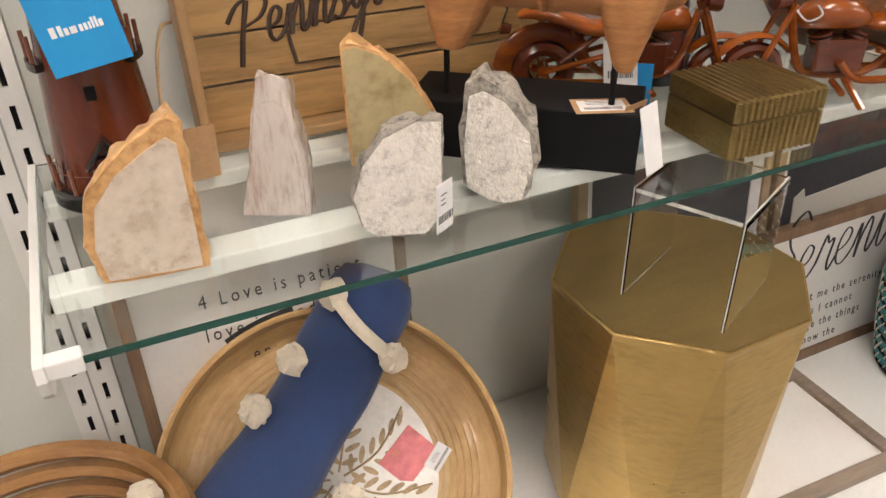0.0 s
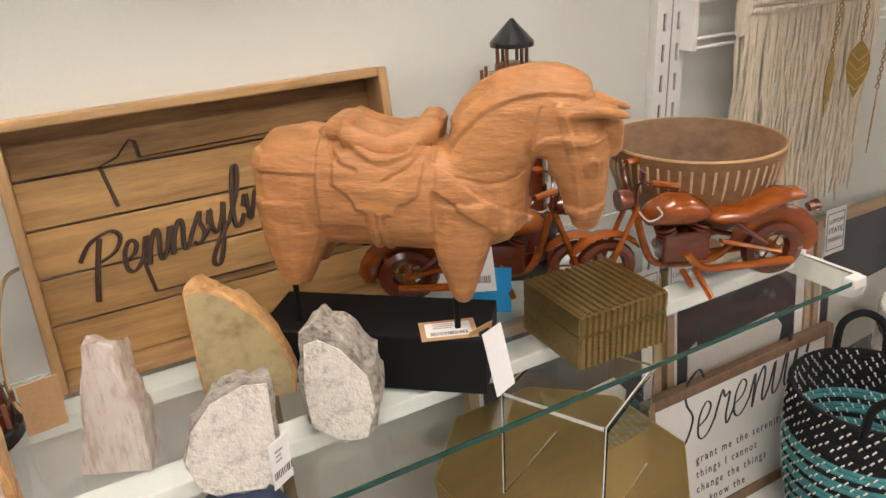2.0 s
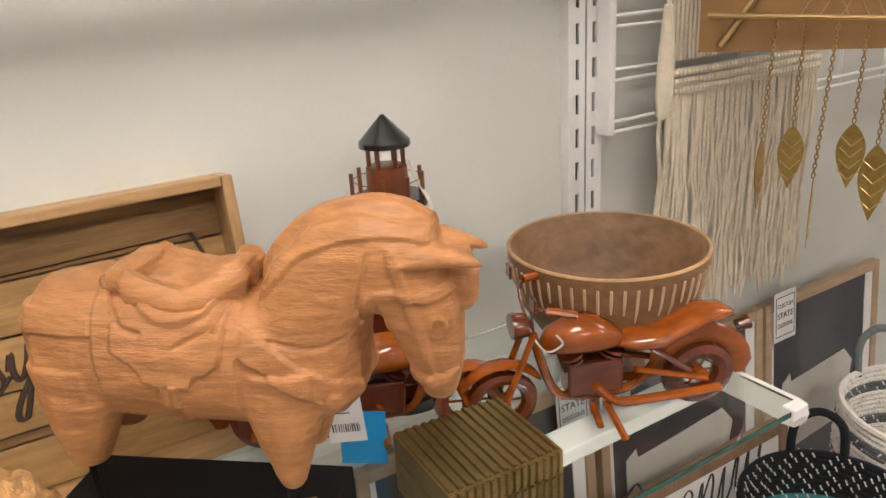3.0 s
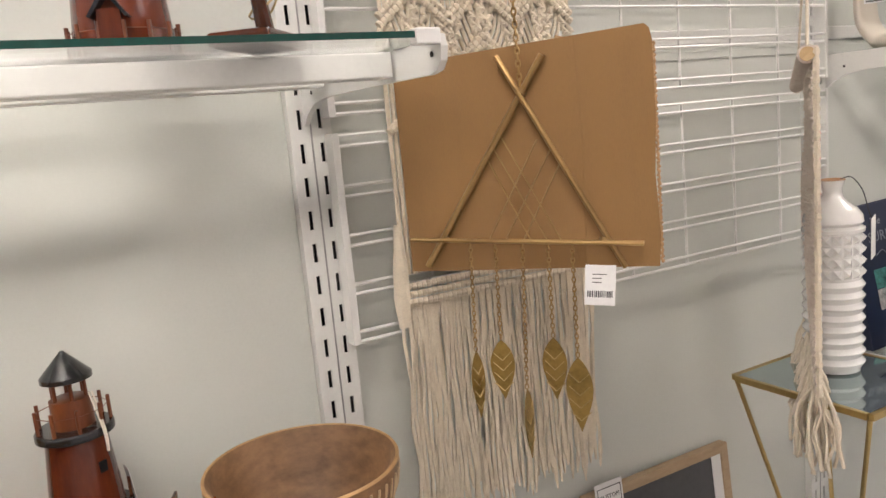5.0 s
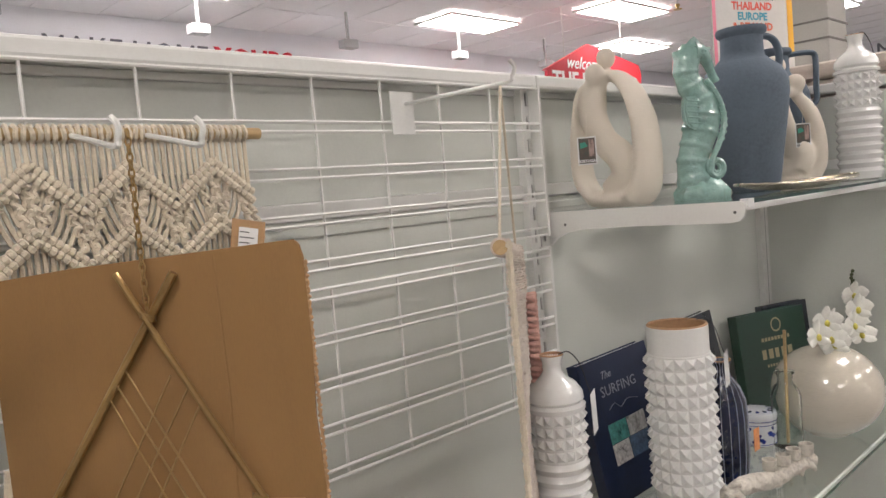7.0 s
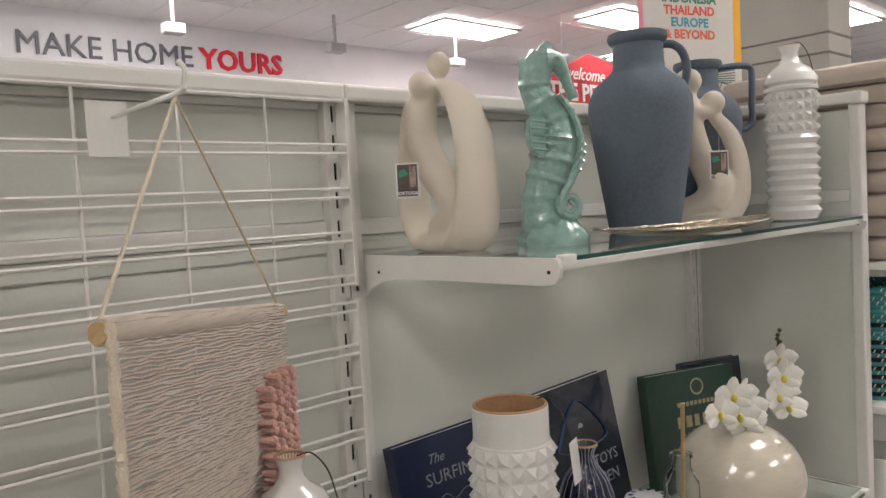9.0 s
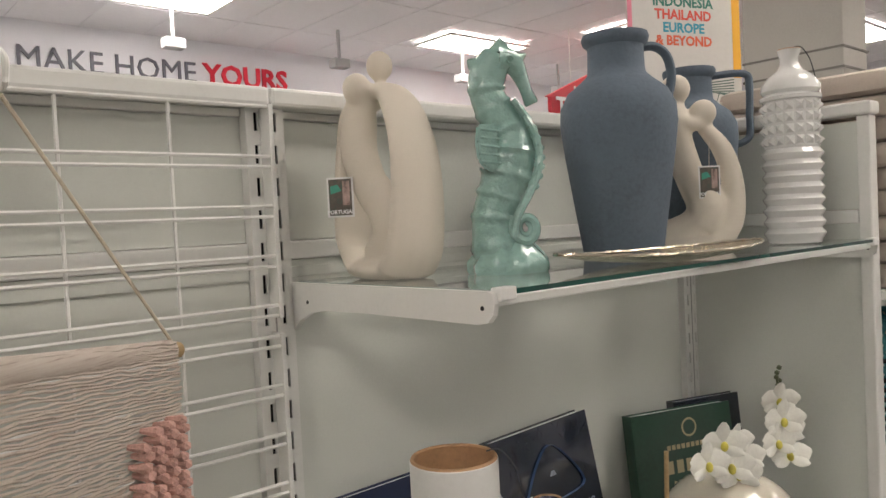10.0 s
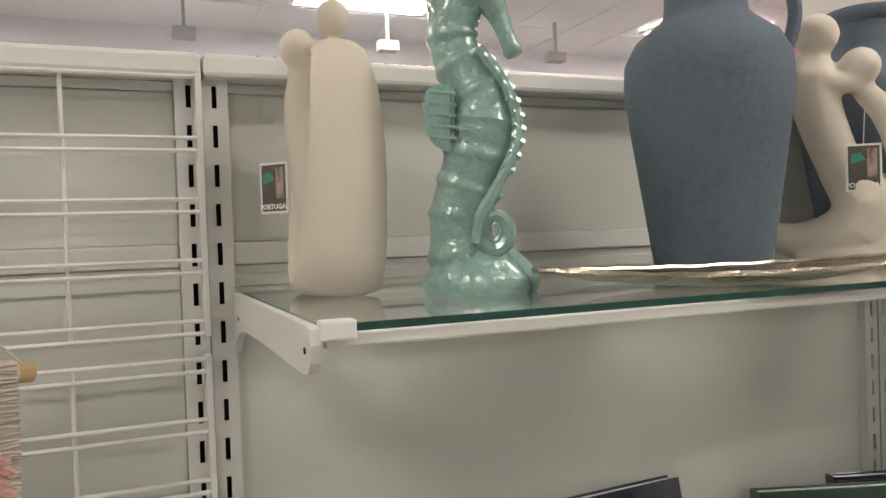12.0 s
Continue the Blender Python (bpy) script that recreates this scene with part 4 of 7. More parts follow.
lighthouse((0.004, 0.812, LOW), -5, True, "dark red mahogany model lighthouse with a blue tag")
lighthouse((0.737, 0.845, LOW), 35, False, "dark red mahogany model lighthouse with a black roof")
lighthouse((0.855, 0.775, UPPER), -20, False, "dark red mahogany model lighthouse on the upper shelf")

# ---- model motorcycles ----
M_REDWOOD = wood("glossy_orange_wood", (0.36, 0.088, 0.008), (0.12, 0.021, 0.003), 0.2, (3, 9, 9), coat=0.3, bump=0.05)
M_DARKRED = wood("glossy_dark_wood", (0.16, 0.035, 0.012), (0.07, 0.014, 0.006), 0.2, (3, 9, 9), coat=0.7, bump=0.05)


def motorcycle(at, turn, label):
    """Front wheel towards -x."""
    d = thing("model_motorcycle", at, label, "motorcycle model", "wooden motorcycles", rz=turn)

    def wheel(x, r, w):
        b = bmesh.new()
        ring = [(x + (r - w) * math.cos(t), 0, r + (r - w) * math.sin(t)) for t in [2 * math.pi * i / 28 for i in range(28)]]
        tube(ring, w, 8, b, 0.9, True)
        o = part("wheel", b, M_DARKRED, d, "dark wooden tyre", True)
        hub = lathe([(0.007, -0.009), (0.007, 0.009)], 12)
        bmesh.ops.transform(hub, matrix=pose(x, 0, r, 90, 0, 0), verts=hub.verts)
        part("hub", hub, M_REDWOOD, o)
        for i in range(6):
            a = math.pi * i / 3
            part("spoke", tube([(x, 0, r), (x + (r - w) * math.cos(a), 0, r + (r - w) * math.sin(a))], 0.0014, 5), M_REDWOOD, o)
    wheel(-0.098, 0.036, 0.008)
    wheel(0.103, 0.038, 0.011)
    part("tank", section_loft([(-0.058, 0.098, 0, 0.004, 0.005), (-0.052, 0.100, 0, 0.014, 0.013), (-0.03, 0.105, 0, 0.021, 0.021), (-0.008, 0.104, 0, 0.021, 0.022), (0.012, 0.098, 0, 0.014, 0.015), (0.022, 0.094, 0, 0.006, 0.007)], 18, 2), M_REDWOOD, d, "rounded fuel tank", True)
    part("seat", section_loft([(0.016, 0.090, 0, 0.005, 0.010), (0.03, 0.091, 0, 0.011, 0.020), (0.055, 0.092, 8, 0.010, 0.024), (0.078, 0.101, 20, 0.010, 0.021), (0.10, 0.109, 10, 0.010, 0.018), (0.122, 0.110, -10, 0.008, 0.014), (0.134, 0.105, -20, 0.004, 0.007)], 16, 2.2), M_REDWOOD, d, "stepped saddle", True)
    fender = [(0.103 + 0.047 * math.cos(t), 0, 0.038 + 0.047 * math.sin(t)) for t in [radians(165 - 16 * i) for i in range(12)]]
    part("rear_fender", tube(fender, [0.006] + [0.012] * 10 + [0.006], 8, None, 0.35), M_REDWOOD, d, "", True)
    fender = [(-0.098 + 0.044 * math.cos(t), 0, 0.036 + 0.044 * math.sin(t)) for t in [radians(30 + 14 * i) for i in range(10)]]
    part("front_fender", tube(fender, [0.005] + [0.010] * 8 + [0.004], 8, None, 0.35), M_REDWOOD, d, "", True)
    b = boxed((-0.035, -0.012, 0.035), (0.02, 0.012, 0.075), 0.003)
    part("engine", b, M_DARKRED, d, "dark engine block")
    for x, lean in ((-0.022, -18), (0.006, 18)):
        for k in range(5):
            c = lathe([(0.0125, 0), (0.0125, 0.003)], 14)
            bmesh.ops.transform(c, matrix=pose(x, 0, 0.058, 0, lean, 0) @ Matrix.Translation((0, 0, 0.0055 * k)), verts=c.verts)
            part("cylinder_fin", c, M_DARKRED, d)
    for s in (-1, 1):
        part("fork", tube([(-0.098, s * 0.012, 0.036), (-0.068, s * 0.012, 0.118)], 0.0034, 6), M_REDWOOD, d)
        part("handlebar", tube(smooth_path([(-0.068, s * 0.008, 0.118), (-0.072, s * 0.02, 0.150), (-0.062, s * 0.036, 0.155)], 4), 0.0016, 6), M_DARKRED, d, "thin dark handlebar", True)
        part("grip", tube([(-0.064, s * 0.034, 0.155), (-0.040, s * 0.045, 0.153)], [0.0045, 0.004], 8), M_REDWOOD, d)
        part("exhaust", tube(smooth_path([(-0.01, s * 0.016, 0.05), (0.01, s * 0.019, 0.030), (0.05, s * 0.020, 0.028), (0.115, s * 0.021, 0.030)], 4), 0.0048, 8), M_REDWOOD, d, "", True)
        part("swing_arm", tube([(0.03, s * 0.015, 0.062), (0.103, s * 0.016, 0.040)], 0.0045, 8, None, 0.7), M_REDWOOD, d)
        part("shock", tube([(0.045, s * 0.016, 0.086), (0.085, s * 0.016, 0.052)], 0.0036, 8), M_DARKRED, d)
        part("foot_peg", tube([(-0.012, s * 0.014, 0.026), (-0.016, s * 0.042, 0.022)], 0.0036, 8), M_REDWOOD, d)
        part("mirror", boxed((-0.078, s * 0.036 - 0.007, 0.158), (-0.075, s * 0.036 + 0.007, 0.172), 0.001), M_DARKRED, d)
    part("frame_tube", tube(smooth_path([(-0.066, 0, 0.11), (-0.05, 0, 0.05), (-0.03, 0, 0.03), (0.03, 0, 0.03), (0.06, 0, 0.06), (0.075, 0, 0.095)], 4), 0.0045, 8), M_REDWOOD, d, "", True)
    lamp = lathe([(0.004, -0.016), (0.012, -0.012), (0.014, 0.0), (0.013, 0.003)], 18)
    bmesh.ops.transform(lamp, matrix=pose(-0.084, 0, 0.122, 0, -90, 0), verts=lamp.verts)
    part("headlight", lamp, M_DARKRED, d, "round dark headlight", True)
    tail = lathe([(0.006, 0), (0.008, 0.012)], 12)
    bmesh.ops.transform(tail, matrix=pose(0.142, 0, 0.088, 0, 80, 0), verts=tail.verts)
    part("tail_light", tail, M_DARKRED, d, "", True)
    part("kickstand", tube([(0.0, -0.016, 0.03), (0.008, -0.045, 0.003)], 0.004, 6), M_REDWOOD, d)
    part("thread", tube(smooth_path([(-0.07, -0.012, 0.115), (-0.06, -0.022, 0.102), (-0.045, -0.022, 0.108), (-0.05, -0.02, 0.118)], 4), 0.0011, 5), M_THREAD, d, "white tag thread", True)
    return d


mb = motorcycle((0.892, 0.652, LOW), -22, "glossy orange-brown wooden model motorcycle with tied thread")
mb.scale = (1.2, 1.35, 1.08)
mb = motorcycle((0.655, 0.775, LOW), 152, "glossy orange-brown wooden model motorcycle behind the horse")
mb.scale = (1.15, 1.35, 1.05)
tg = thing("price_card", (0.60, 0.70, LOW + 0.0), "blue and white price cards tucked behind the plinth", "price card", rz=-38)
part("blue_card", boxed((-0.03, 0.045, 0.002), (0.022, 0.0462, 0.066), 0, pose(0, 0, 0, -8, 0, 0)), M_BLUE, tg, "bright blue card")
barcode_tag(tg, pose(-0.02, 0.04, 0.062, 84, -6, 0), 0.042, 0.06, M_PAPER, 6, "white_card", 0.003)

# ---- mineral bookends ----
M_ONYX = surface("pale_onyx", (0.62, 0.53, 0.43), 0.28, vary=0.22, scale=26, dark=(0.44, 0.31, 0.19), fine=90, bump=0.08, coat=0.3)
M_RIND = surface("orange_rind", (0.62, 0.36, 0.15), 0.4, vary=0.3, scale=30, fine=110, bump=0.5, dark=(0.34, 0.13, 0.03), depth=0.004)
M_PINKROCK = surface("pink_grey_stone", (0.64, 0.57, 0.52), 0.25, vary=0.2, scale=13, dark=(0.38, 0.24, 0.17), fine=70, bump=0.25, stretch=(3.0, 1.4, 0.7), coat=0.4)
M_GREENONYX = surface("green_onyx", (0.47, 0.38, 0.20), 0.25, vary=0.2, scale=16, dark=(0.28, 0.20, 0.08), fine=80, bump=0.06, coat=0.3)
M_QUARTZ = surface("white_quartz", (0.84, 0.80, 0.72), 0.2, vary=0.18, scale=38, dark=(0.46, 0.41, 0.37), fine=190, bump=1.0, coat=0.35, depth=0.005)
M_CRUST = surface("grey_geode_crust", (0.36, 0.33, 0.28), 0.6, vary=0.6, scale=75, fine=160, bump=0.9, depth=0.005)


def bookend(name, at, turn, outline, depth, face, rind, label, inset=0.86, lean=0.0, rough=0.0025, backscale=0.8):
    """A sawn stone: polished cut face towards -y, rough rind behind."""
    d = thing(name, at, label, "mineral bookend", "mineral bookends", rz=turn, rx=lean)
    n = len(outline)
    pts = []
    for i in range(n):
        a, b2 = Vector((*outline[i], 0)), Vector((*outline[(i + 1) % n], 0))
        for k in range(4):
            pts.append(a.lerp(b2, k / 4))
    cx = sum(p.x for p in pts) / len(pts)

    def ring(y, s, wob):
        out = []
        for p in pts:
            w = noise.noise(Vector((p.x * 60, p.y * 60, y * 40 + depth))) * wob
            out.append((cx + (p.x - cx) * (s + w), y, max(0.0, p.y * (1 - (1 - s) * 0.6 + (w if p.y > 0.004 else 0)))))
        return out
    b = rings(bmesh.new(), [ring(0, 0.985, 0.0), ring(0.003, 1.0, 0.02), ring(depth * 0.35, 0.985, 0.07), ring(depth * 0.7, 0.93, 0.09), ring(depth, backscale, 0.1)])
    part("rind", jolt(b, rough, 90), rind, d, "rough natural rind", False)
    face_pts = [(cx + (p.x - cx) * inset, max(0.003, p.y * (inset + 0.03))) for p in pts]
    part("cut_face", plate(face_pts, 0.0016, None, Matrix.Translation((0, -0.0005, 0)) @ UPRIGHT), face, d, "polished cut face")
    return d


bookend("onyx_bookend", (0.016, 0.612, LOW), -8, [(-0.046, 0), (0.046, 0), (0.046, 0.07), (0.045, 0.137), (0.036, 0.145), (0.012, 0.132), (-0.018, 0.112), (-0.042, 0.084), (-0.052, 0.04)], 0.05, M_ONYX, M_RIND, "polished onyx bookend with an orange banded rind", 0.85)
bookend("onyx_bookend", (0.142, 0.670, LOW), -28, [(-0.038, 0), (0.033, 0), (0.034, 0.05), (0.026, 0.100), (0.022, 0.138), (0.012, 0.146), (-0.004, 0.143), (-0.014, 0.105), (-0.024, 0.05)], 0.045, M_PINKROCK, M_PINKROCK, "tall pale pink-grey veined stone bookend", 0.8)
bookend("onyx_bookend", (0.285, 0.725, LOW), -24, [(-0.045, 0), (0.056, 0), (0.060, 0.030), (0.050, 0.066), (0.026, 0.105), (-0.006, 0.132), (-0.032, 0.142), (-0.047, 0.138)], 0.05, M_GREENONYX, M_RIND, "translucent green-tan onyx bookend with a rusty rind", 0.93)
bookend("geode_bookend", (0.236, 0.574, LOW), -20, [(-0.02, 0), (0.022, 0), (0.04, 0.024), (0.041, 0.118), (0.018, 0.119), (-0.014, 0.104), (-0.035, 0.078), (-0.046, 0.045), (-0.038, 0.012)], 0.045, M_QUARTZ, M_CRUST, "white crystal geode half with a grey crust", 0.94)
bookend("geode_bookend", (0.348, 0.590, LOW), -34, [(-0.036, 0.020), (0.002, 0), (0.028, 0.008), (0.040, 0.05), (0.034, 0.088), (0.006, 0.122), (-0.018, 0.134), (-0.034, 0.128), (-0.040, 0.07)], 0.075, M_QUARTZ, M_CRUST, "cream and grey crystal geode wedge", 0.86, 0.0, 0.004, 0.62)
st = thing("price_sticker", (0.272, 0.557, LOW + 0.004), "small white barcode sticker on the geode", "sticker", rz=-22)
barcode_tag(st, pose(0, -0.0, 0.028, 90, 0, 52), 0.026, 0.05, M_PAPER, 11, "label", 0.001)

# ---- acrylic riser on the gold drum ----
M_ACRYL = clear("clear_acrylic", (0.985, 0.99, 0.985), 0.0, 1.2)
# opaque pale colour for the bright lines on the riser's edges
M_EDGE_GLINT = surface("painted_edge_glint", (0.62, 0.63, 0.58), 0.2, vary=0.15, scale=30, fine=120, bump=0.02)
rs = thing("acrylic_riser", (0.586, 0.664, 0.6235), "clear acrylic display riser standing on the drum", "display riser", rz=-64.5)
part("side", boxed((0, 0, 0), (0.005, 0.155, 0.153), 0.0008), M_ACRYL, rs).visible_shadow = False
part("side", boxed((0.141, 0, 0), (0.146, 0.155, 0.153), 0.0008), M_ACRYL, rs).visible_shadow = False
part("top", boxed((0, 0, 0.1535), (0.146, 0.155, 0.1585), 0.0008), M_ACRYL, rs).visible_shadow = False

# thin added strips paint the glint that clear acrylic edges catch
for x in (-0.0002, 0.1412):
    part("edge", boxed((x + 0.0015, -0.0008, 0), (x + 0.0032, -0.0002, 0.1585)), M_EDGE_GLINT, rs, "pale strip painting the glint along an acrylic edge")
    part("edge", boxed((x + 0.001, 0.0, 0.1586), (x + 0.003, 0.155, 0.1590)), M_EDGE_GLINT, rs, "pale strip painting the glint along an acrylic edge")
part("edge", boxed((0.005, -0.0012, 0.1537), (0.141, -0.0002, 0.1585)), M_EDGE_GLINT, rs, "pale strip painting the glint along an acrylic edge")

# ---- airplane on the upper shelf ----
M_PLANE = wood("stained_aeroplane_wood", (0.17, 0.045, 0.016), (0.07, 0.016, 0.007), 0.22, (3, 9, 9), coat=0.6, bump=0.06)


def model_plane():
    d = thing("model_airplane", (0.945, 0.56, UPPER), "dark red wooden model airplane on a tilted stand", "airplane model", rz=50)
    part("stand_base", boxed((-0.05, -0.03, 0), (0.05, 0.03, 0.008), 0.003), M_PLANE, d)
    part("stand_arm", tube([(0.02, 0, 0.006), (-0.004, 0, 0.085)], [0.009, 0.006], 10), M_PLANE, d)
    part("fuselage", section_loft([(-0.15, 0.098, 0, 0.012, 0.012), (-0.13, 0.1, 0, 0.02, 0.018), (-0.06, 0.1, 0, 0.024, 0.02), (0.0, 0.1, 0, 0.021, 0.018), (0.1, 0.098, 0, 0.013, 0.011), (0.19, 0.096, 0, 0.006, 0.005)], 16, 2.2), M_PLANE, d, "", True)
    part("propeller_hub", section_loft([(-0.166, 0.098, 0, 0.003, 0.003), (-0.158, 0.098, 0, 0.008, 0.008), (-0.15, 0.098, 0, 0.009, 0.009)], 12, 2), M_DARKRED, d, "", True)
    part("propeller_blade", boxed((-0.158, -0.006, 0.045), (-0.155, 0.006, 0.151), 0.001), M_PLANE, d)
    wing = [(-0.1, -0.02), (-0.075, -0.235), (-0.066, -0.25), (-0.052, -0.245), (-0.03, -0.02), (-0.03, 0.02), (-0.045, 0.245), (-0.07, 0.25), (-0.085, 0.235), (-0.1, 0.02)]
    part("wing", plate(wing, 0.006, None, Matrix.Translation((0, 0, 0.093))), M_PLANE, d, "long tapering main wing")
    for y in (-0.15, -0.075, 0.075, 0.15):
        part("engine", section_loft([(-0.125, 0.092, 0, 0.006, 0.006), (-0.12, 0.092, 0, 0.013, 0.013), (-0.10, 0.092, 0, 0.015, 0.015), (-0.06, 0.094, 0, 0.010, 0.010), (-0.03, 0.095, 0, 0.003, 0.003)], 14, 2), M_PLANE, d, "rounded engine nacelle", True).location = (0, y, 0)
        part("propeller_blade", boxed((-0.128, -0.004, -0.032), (-0.126, 0.004, 0.032), 0.0008, Matrix.Translation((0, y, 0.092)) @ pose(0, 0, 0, 35, 0, 0)), M_DARKRED, d)
    tailp = [(0.15, -0.01), (0.165, -0.075), (0.185, -0.078), (0.192, -0.01), (0.192, 0.01), (0.185, 0.078), (0.165, 0.075), (0.15, 0.01)]
    part("tailplane", plate(tailp, 0.005, None, Matrix.Translation((0, 0, 0.095))), M_PLANE, d)
    part("fin", plate([(0.145, 0.1), (0.175, 0.145), (0.19, 0.145), (0.195, 0.1)], 0.005, None, Matrix.Translation((0, 0.0025, 0)) @ UPRIGHT), M_PLANE, d)
    part("straw_tie", tube(smooth_path([(0.0, -0.012, 0.035), (0.02, -0.015, 0.045), (0.03, 0.0, 0.03), (0.012, 0.013, 0.028), (0.03, -0.01, 0.06)], 4), 0.0012, 5), surface("raffia", (0.55, 0.42, 0.2), 0.8), d, "knotted raffia tie", True)
    return d


model_plane()

# ---- metal ornament, chains and hooks on the wire grid ----
M_BRONZE = surface("antique_bronze_rod", (0.42, 0.28, 0.12), 0.32, 0.9, vary=0.05, scale=30, fine=140, bump=0.1)
M_LEAF = surface("antique_gold_leaf", (0.36, 0.24, 0.075), 0.35, 0.95, vary=0.2, scale=25, fine=120, bump=0.15)


def chain(a, b, link=0.0052, wire=0.0009):
    """Links turned by quarter turns along a line."""
    a, b = Vector(a), Vector(b)
    n = max(2, int((b - a).length / (link * 1.25)))
    out = bmesh.new()
    d = (b - a).normalized()
    side = d.cross(Vector((0, 1, 0))).normalized()
    other = d.cross(side)
    for i in range(n):
        c = a.lerp(b, (i + 0.5) / n)
        w = side if i % 2 else other
        tube([c + d * (link * 0.85 * math.cos(t)) + w * (link * 0.45 * math.sin(t)) for t in [2 * math.pi * k / 8 for k in range(8)]], wire, 4, out, closed=True)
    return out


orn = thing("hanging_ornament", (1.203, 0.797, 1.229), "bronze rod triangle ornament with chained leaves", "wall ornament", rz=-47.3)
F = -0.011
for a, b, r in (((0.151, F - 0.006, 0.298), (0.304, F - 0.006, 0.010), 0.0036), ((0.211, F, 0.294), (0.028, F, 0.018), 0.0046), ((0.010, F - 0.010, 0.059), (0.329, F - 0.010, 0.042), 0.0034)):
    part("rod", tube([a, b], r, 8), M_BRONZE, orn, "slim bronze rod", True)
for a, b in (((0.148, 0.195), (0.222, 0.050)), ((0.137, 0.179), (0.203, 0.051)), ((0.128, 0.164), (0.181, 0.051)), ((0.197, 0.185), (0.123, 0.054)), ((0.215, 0.172), (0.146, 0.053)), ((0.229, 0.158), (0.171, 0.052))):
    part("wire", tube([(a[0], F - 0.003, a[1]), (b[0], F - 0.008, b[1])], 0.0011, 5), M_BRONZE, orn, "thin crossing wire")
for x, z, ang in ((0.180, 0.250, 28), (0.055, 0.055, -50), (0.280, 0.046, 40)):
    b = bmesh.new()
    for k in range(4):
        c = Vector((x, F - 0.004, z + 0.002 * (k - 1.5)))
        tube([c + Vector((0.0075 * math.cos(t), 0.0085 * math.sin(t), 0.003 * math.cos(t + ang))) for t in [2 * math.pi * i / 12 for i in range(12)]], 0.0009, 4, b, closed=True)
    part("binding", b, M_BRONZE, orn, "wound wire binding", True)
LEAVES = ((0.096, 0.054, 0.090, -0.105, 0.102, 0.022, 55), (0.131, 0.053, 0.128, -0.088, 0.088, 0.031, 10), (0.169, 0.051, 0.160, -0.160, 0.104, 0.026, 76), (0.204, 0.050, 0.202, -0.085, 0.090, 0.032, -8), (0.236, 0.048, 0.234, -0.113, 0.108, 0.034, -4))
for x0, z0, x1, z1, h, w, twist in LEAVES:
    part("chain", chain((x0, F - 0.01, z0 - 0.003), (x1, F - 0.008, z1)), M_BRONZE, orn, "fine bronze chain")
    n = 14
    right = [(w * 0.62 * math.sin(math.pi * (i / n) ** 0.85) * (1 - 0.25 * i / n), -h * i / n) for i in range(n + 1)]
    left = [(-p[0], p[1]) for p in right[1:-1]][::-1]
    m = pose(x1, F - 0.008, z1, 0, 0, twist) @ UPRIGHT
    lf = part("leaf", plate(right + left, 0.0012, None, m), M_LEAF, orn, "embossed gold metal leaf")
    for k in range(4):
        zz = -h * (0.28 + 0.17 * k)
        for s in (-1, 1):
            part("vein", tube([m @ Vector((0, zz - 0.006, 0.0014)), m @ Vector((s * w * 0.42, zz + 0.007, 0.0014))], 0.0008, 4), M_GILT, lf)
part("chain", chain((0.180, F - 0.004, 0.256), (0.176, F + 0.006, 0.448), 0.0066, 0.0012), M_BRONZE, orn, "hanging bronze chain")
barcode_tag(orn, pose(0.27, F - 0.012, -0.012, 86, 5, 8), 0.040, 0.054, M_PAPER, 5, "price_tag", 0.002)


def peg_hook(base, tip, label, plate_at=None):
    d = thing("grid_hook", (0, 0, 0), label, "display hook", "grid hooks")
    b, t = Vector(base), Vector(tip)
    way = (t - b).normalized()
    pts = smooth_path([b, b.lerp(t, 0.5), t - way * 0.02, t - way * 0.006 + Vector((0, 0, 0.008)), t + Vector((0.0, 0, 0.022)), t + Vector((-0.004, 0.006, 0.032))], 4)
    part("arm", tube(pts, 0.0035, 8), M_WIRE, d, "white bent wire arm", True)
    bx = b.x
    part("back_plate", boxed((bx - 0.036, 0.8955, b.z - 0.056), (bx + 0.020, 0.898, b.z + 0.022), 0.001) if plate_at else boxed((bx - 0.008, 0.8955, b.z - 0.02), (bx + 0.008, 0.898, b.z + 0.012), 0.001), M_STEEL, d, "white hook plate")
    return d


peg_hook((1.335, 0.897, 1.700), (1.300, 0.640, 1.656), "white wire peg hook holding the ornament chain")
peg_hook((1.432, 0.897, 1.700), (1.392, 0.640, 1.656), "white wire peg hook behind the ornament")
peg_hook((1.930, 0.897, 1.752), (1.915, 0.622, 1.748), "white wire peg hook on a square plate", True)

# ---- macrame wall hanging ----
M_COTTON = surface("natural_cotton_cord", (0.68, 0.60, 0.47), 0.95, vary=0.12, scale=40, fine=420, bump=0.7, depth=0.002, sheen=0.3)
M_BAMBOO = wood("pale_bamboo", (0.55, 0.39, 0.20), (0.38, 0.25, 0.11), 0.5, (2, 20, 20))
mc = thing("macrame_hanging", (1.165, 0.866, 0.74), "cream cotton macrame wall hanging on a bamboo rod", "wall hanging")
RODZ = 0.956
part("rod", tube([(0, 0, RODZ), (0.435, 0, RODZ)], 0.0085, 12), M_BAMBOO, mc, "bamboo rod", True)
rnd = random.Random(4)
X0, X1 = 0.052, 0.412
# lark's head loops on the rod
for i in range(40):
    x = X0 + (X1 - X0) * (i + 0.5) / 40
    part("loop", tube([(x + 0.001 * rnd.uniform(-1, 1), 0.0105 * math.cos(t), RODZ + 0.0105 * math.sin(t)) for t in [2 * math.pi * k / 10 for k in range(10)]], 0.0032, 5, closed=True), M_COTTON, mc)


def zig(x, base, amp, phase=0.0):
    """Height of a zigzag line with three peaks."""
    u = (x - X0) / (X1 - X0) * 3 + phase
    return base + amp * (1 - abs((u % 1) * 2 - 1))


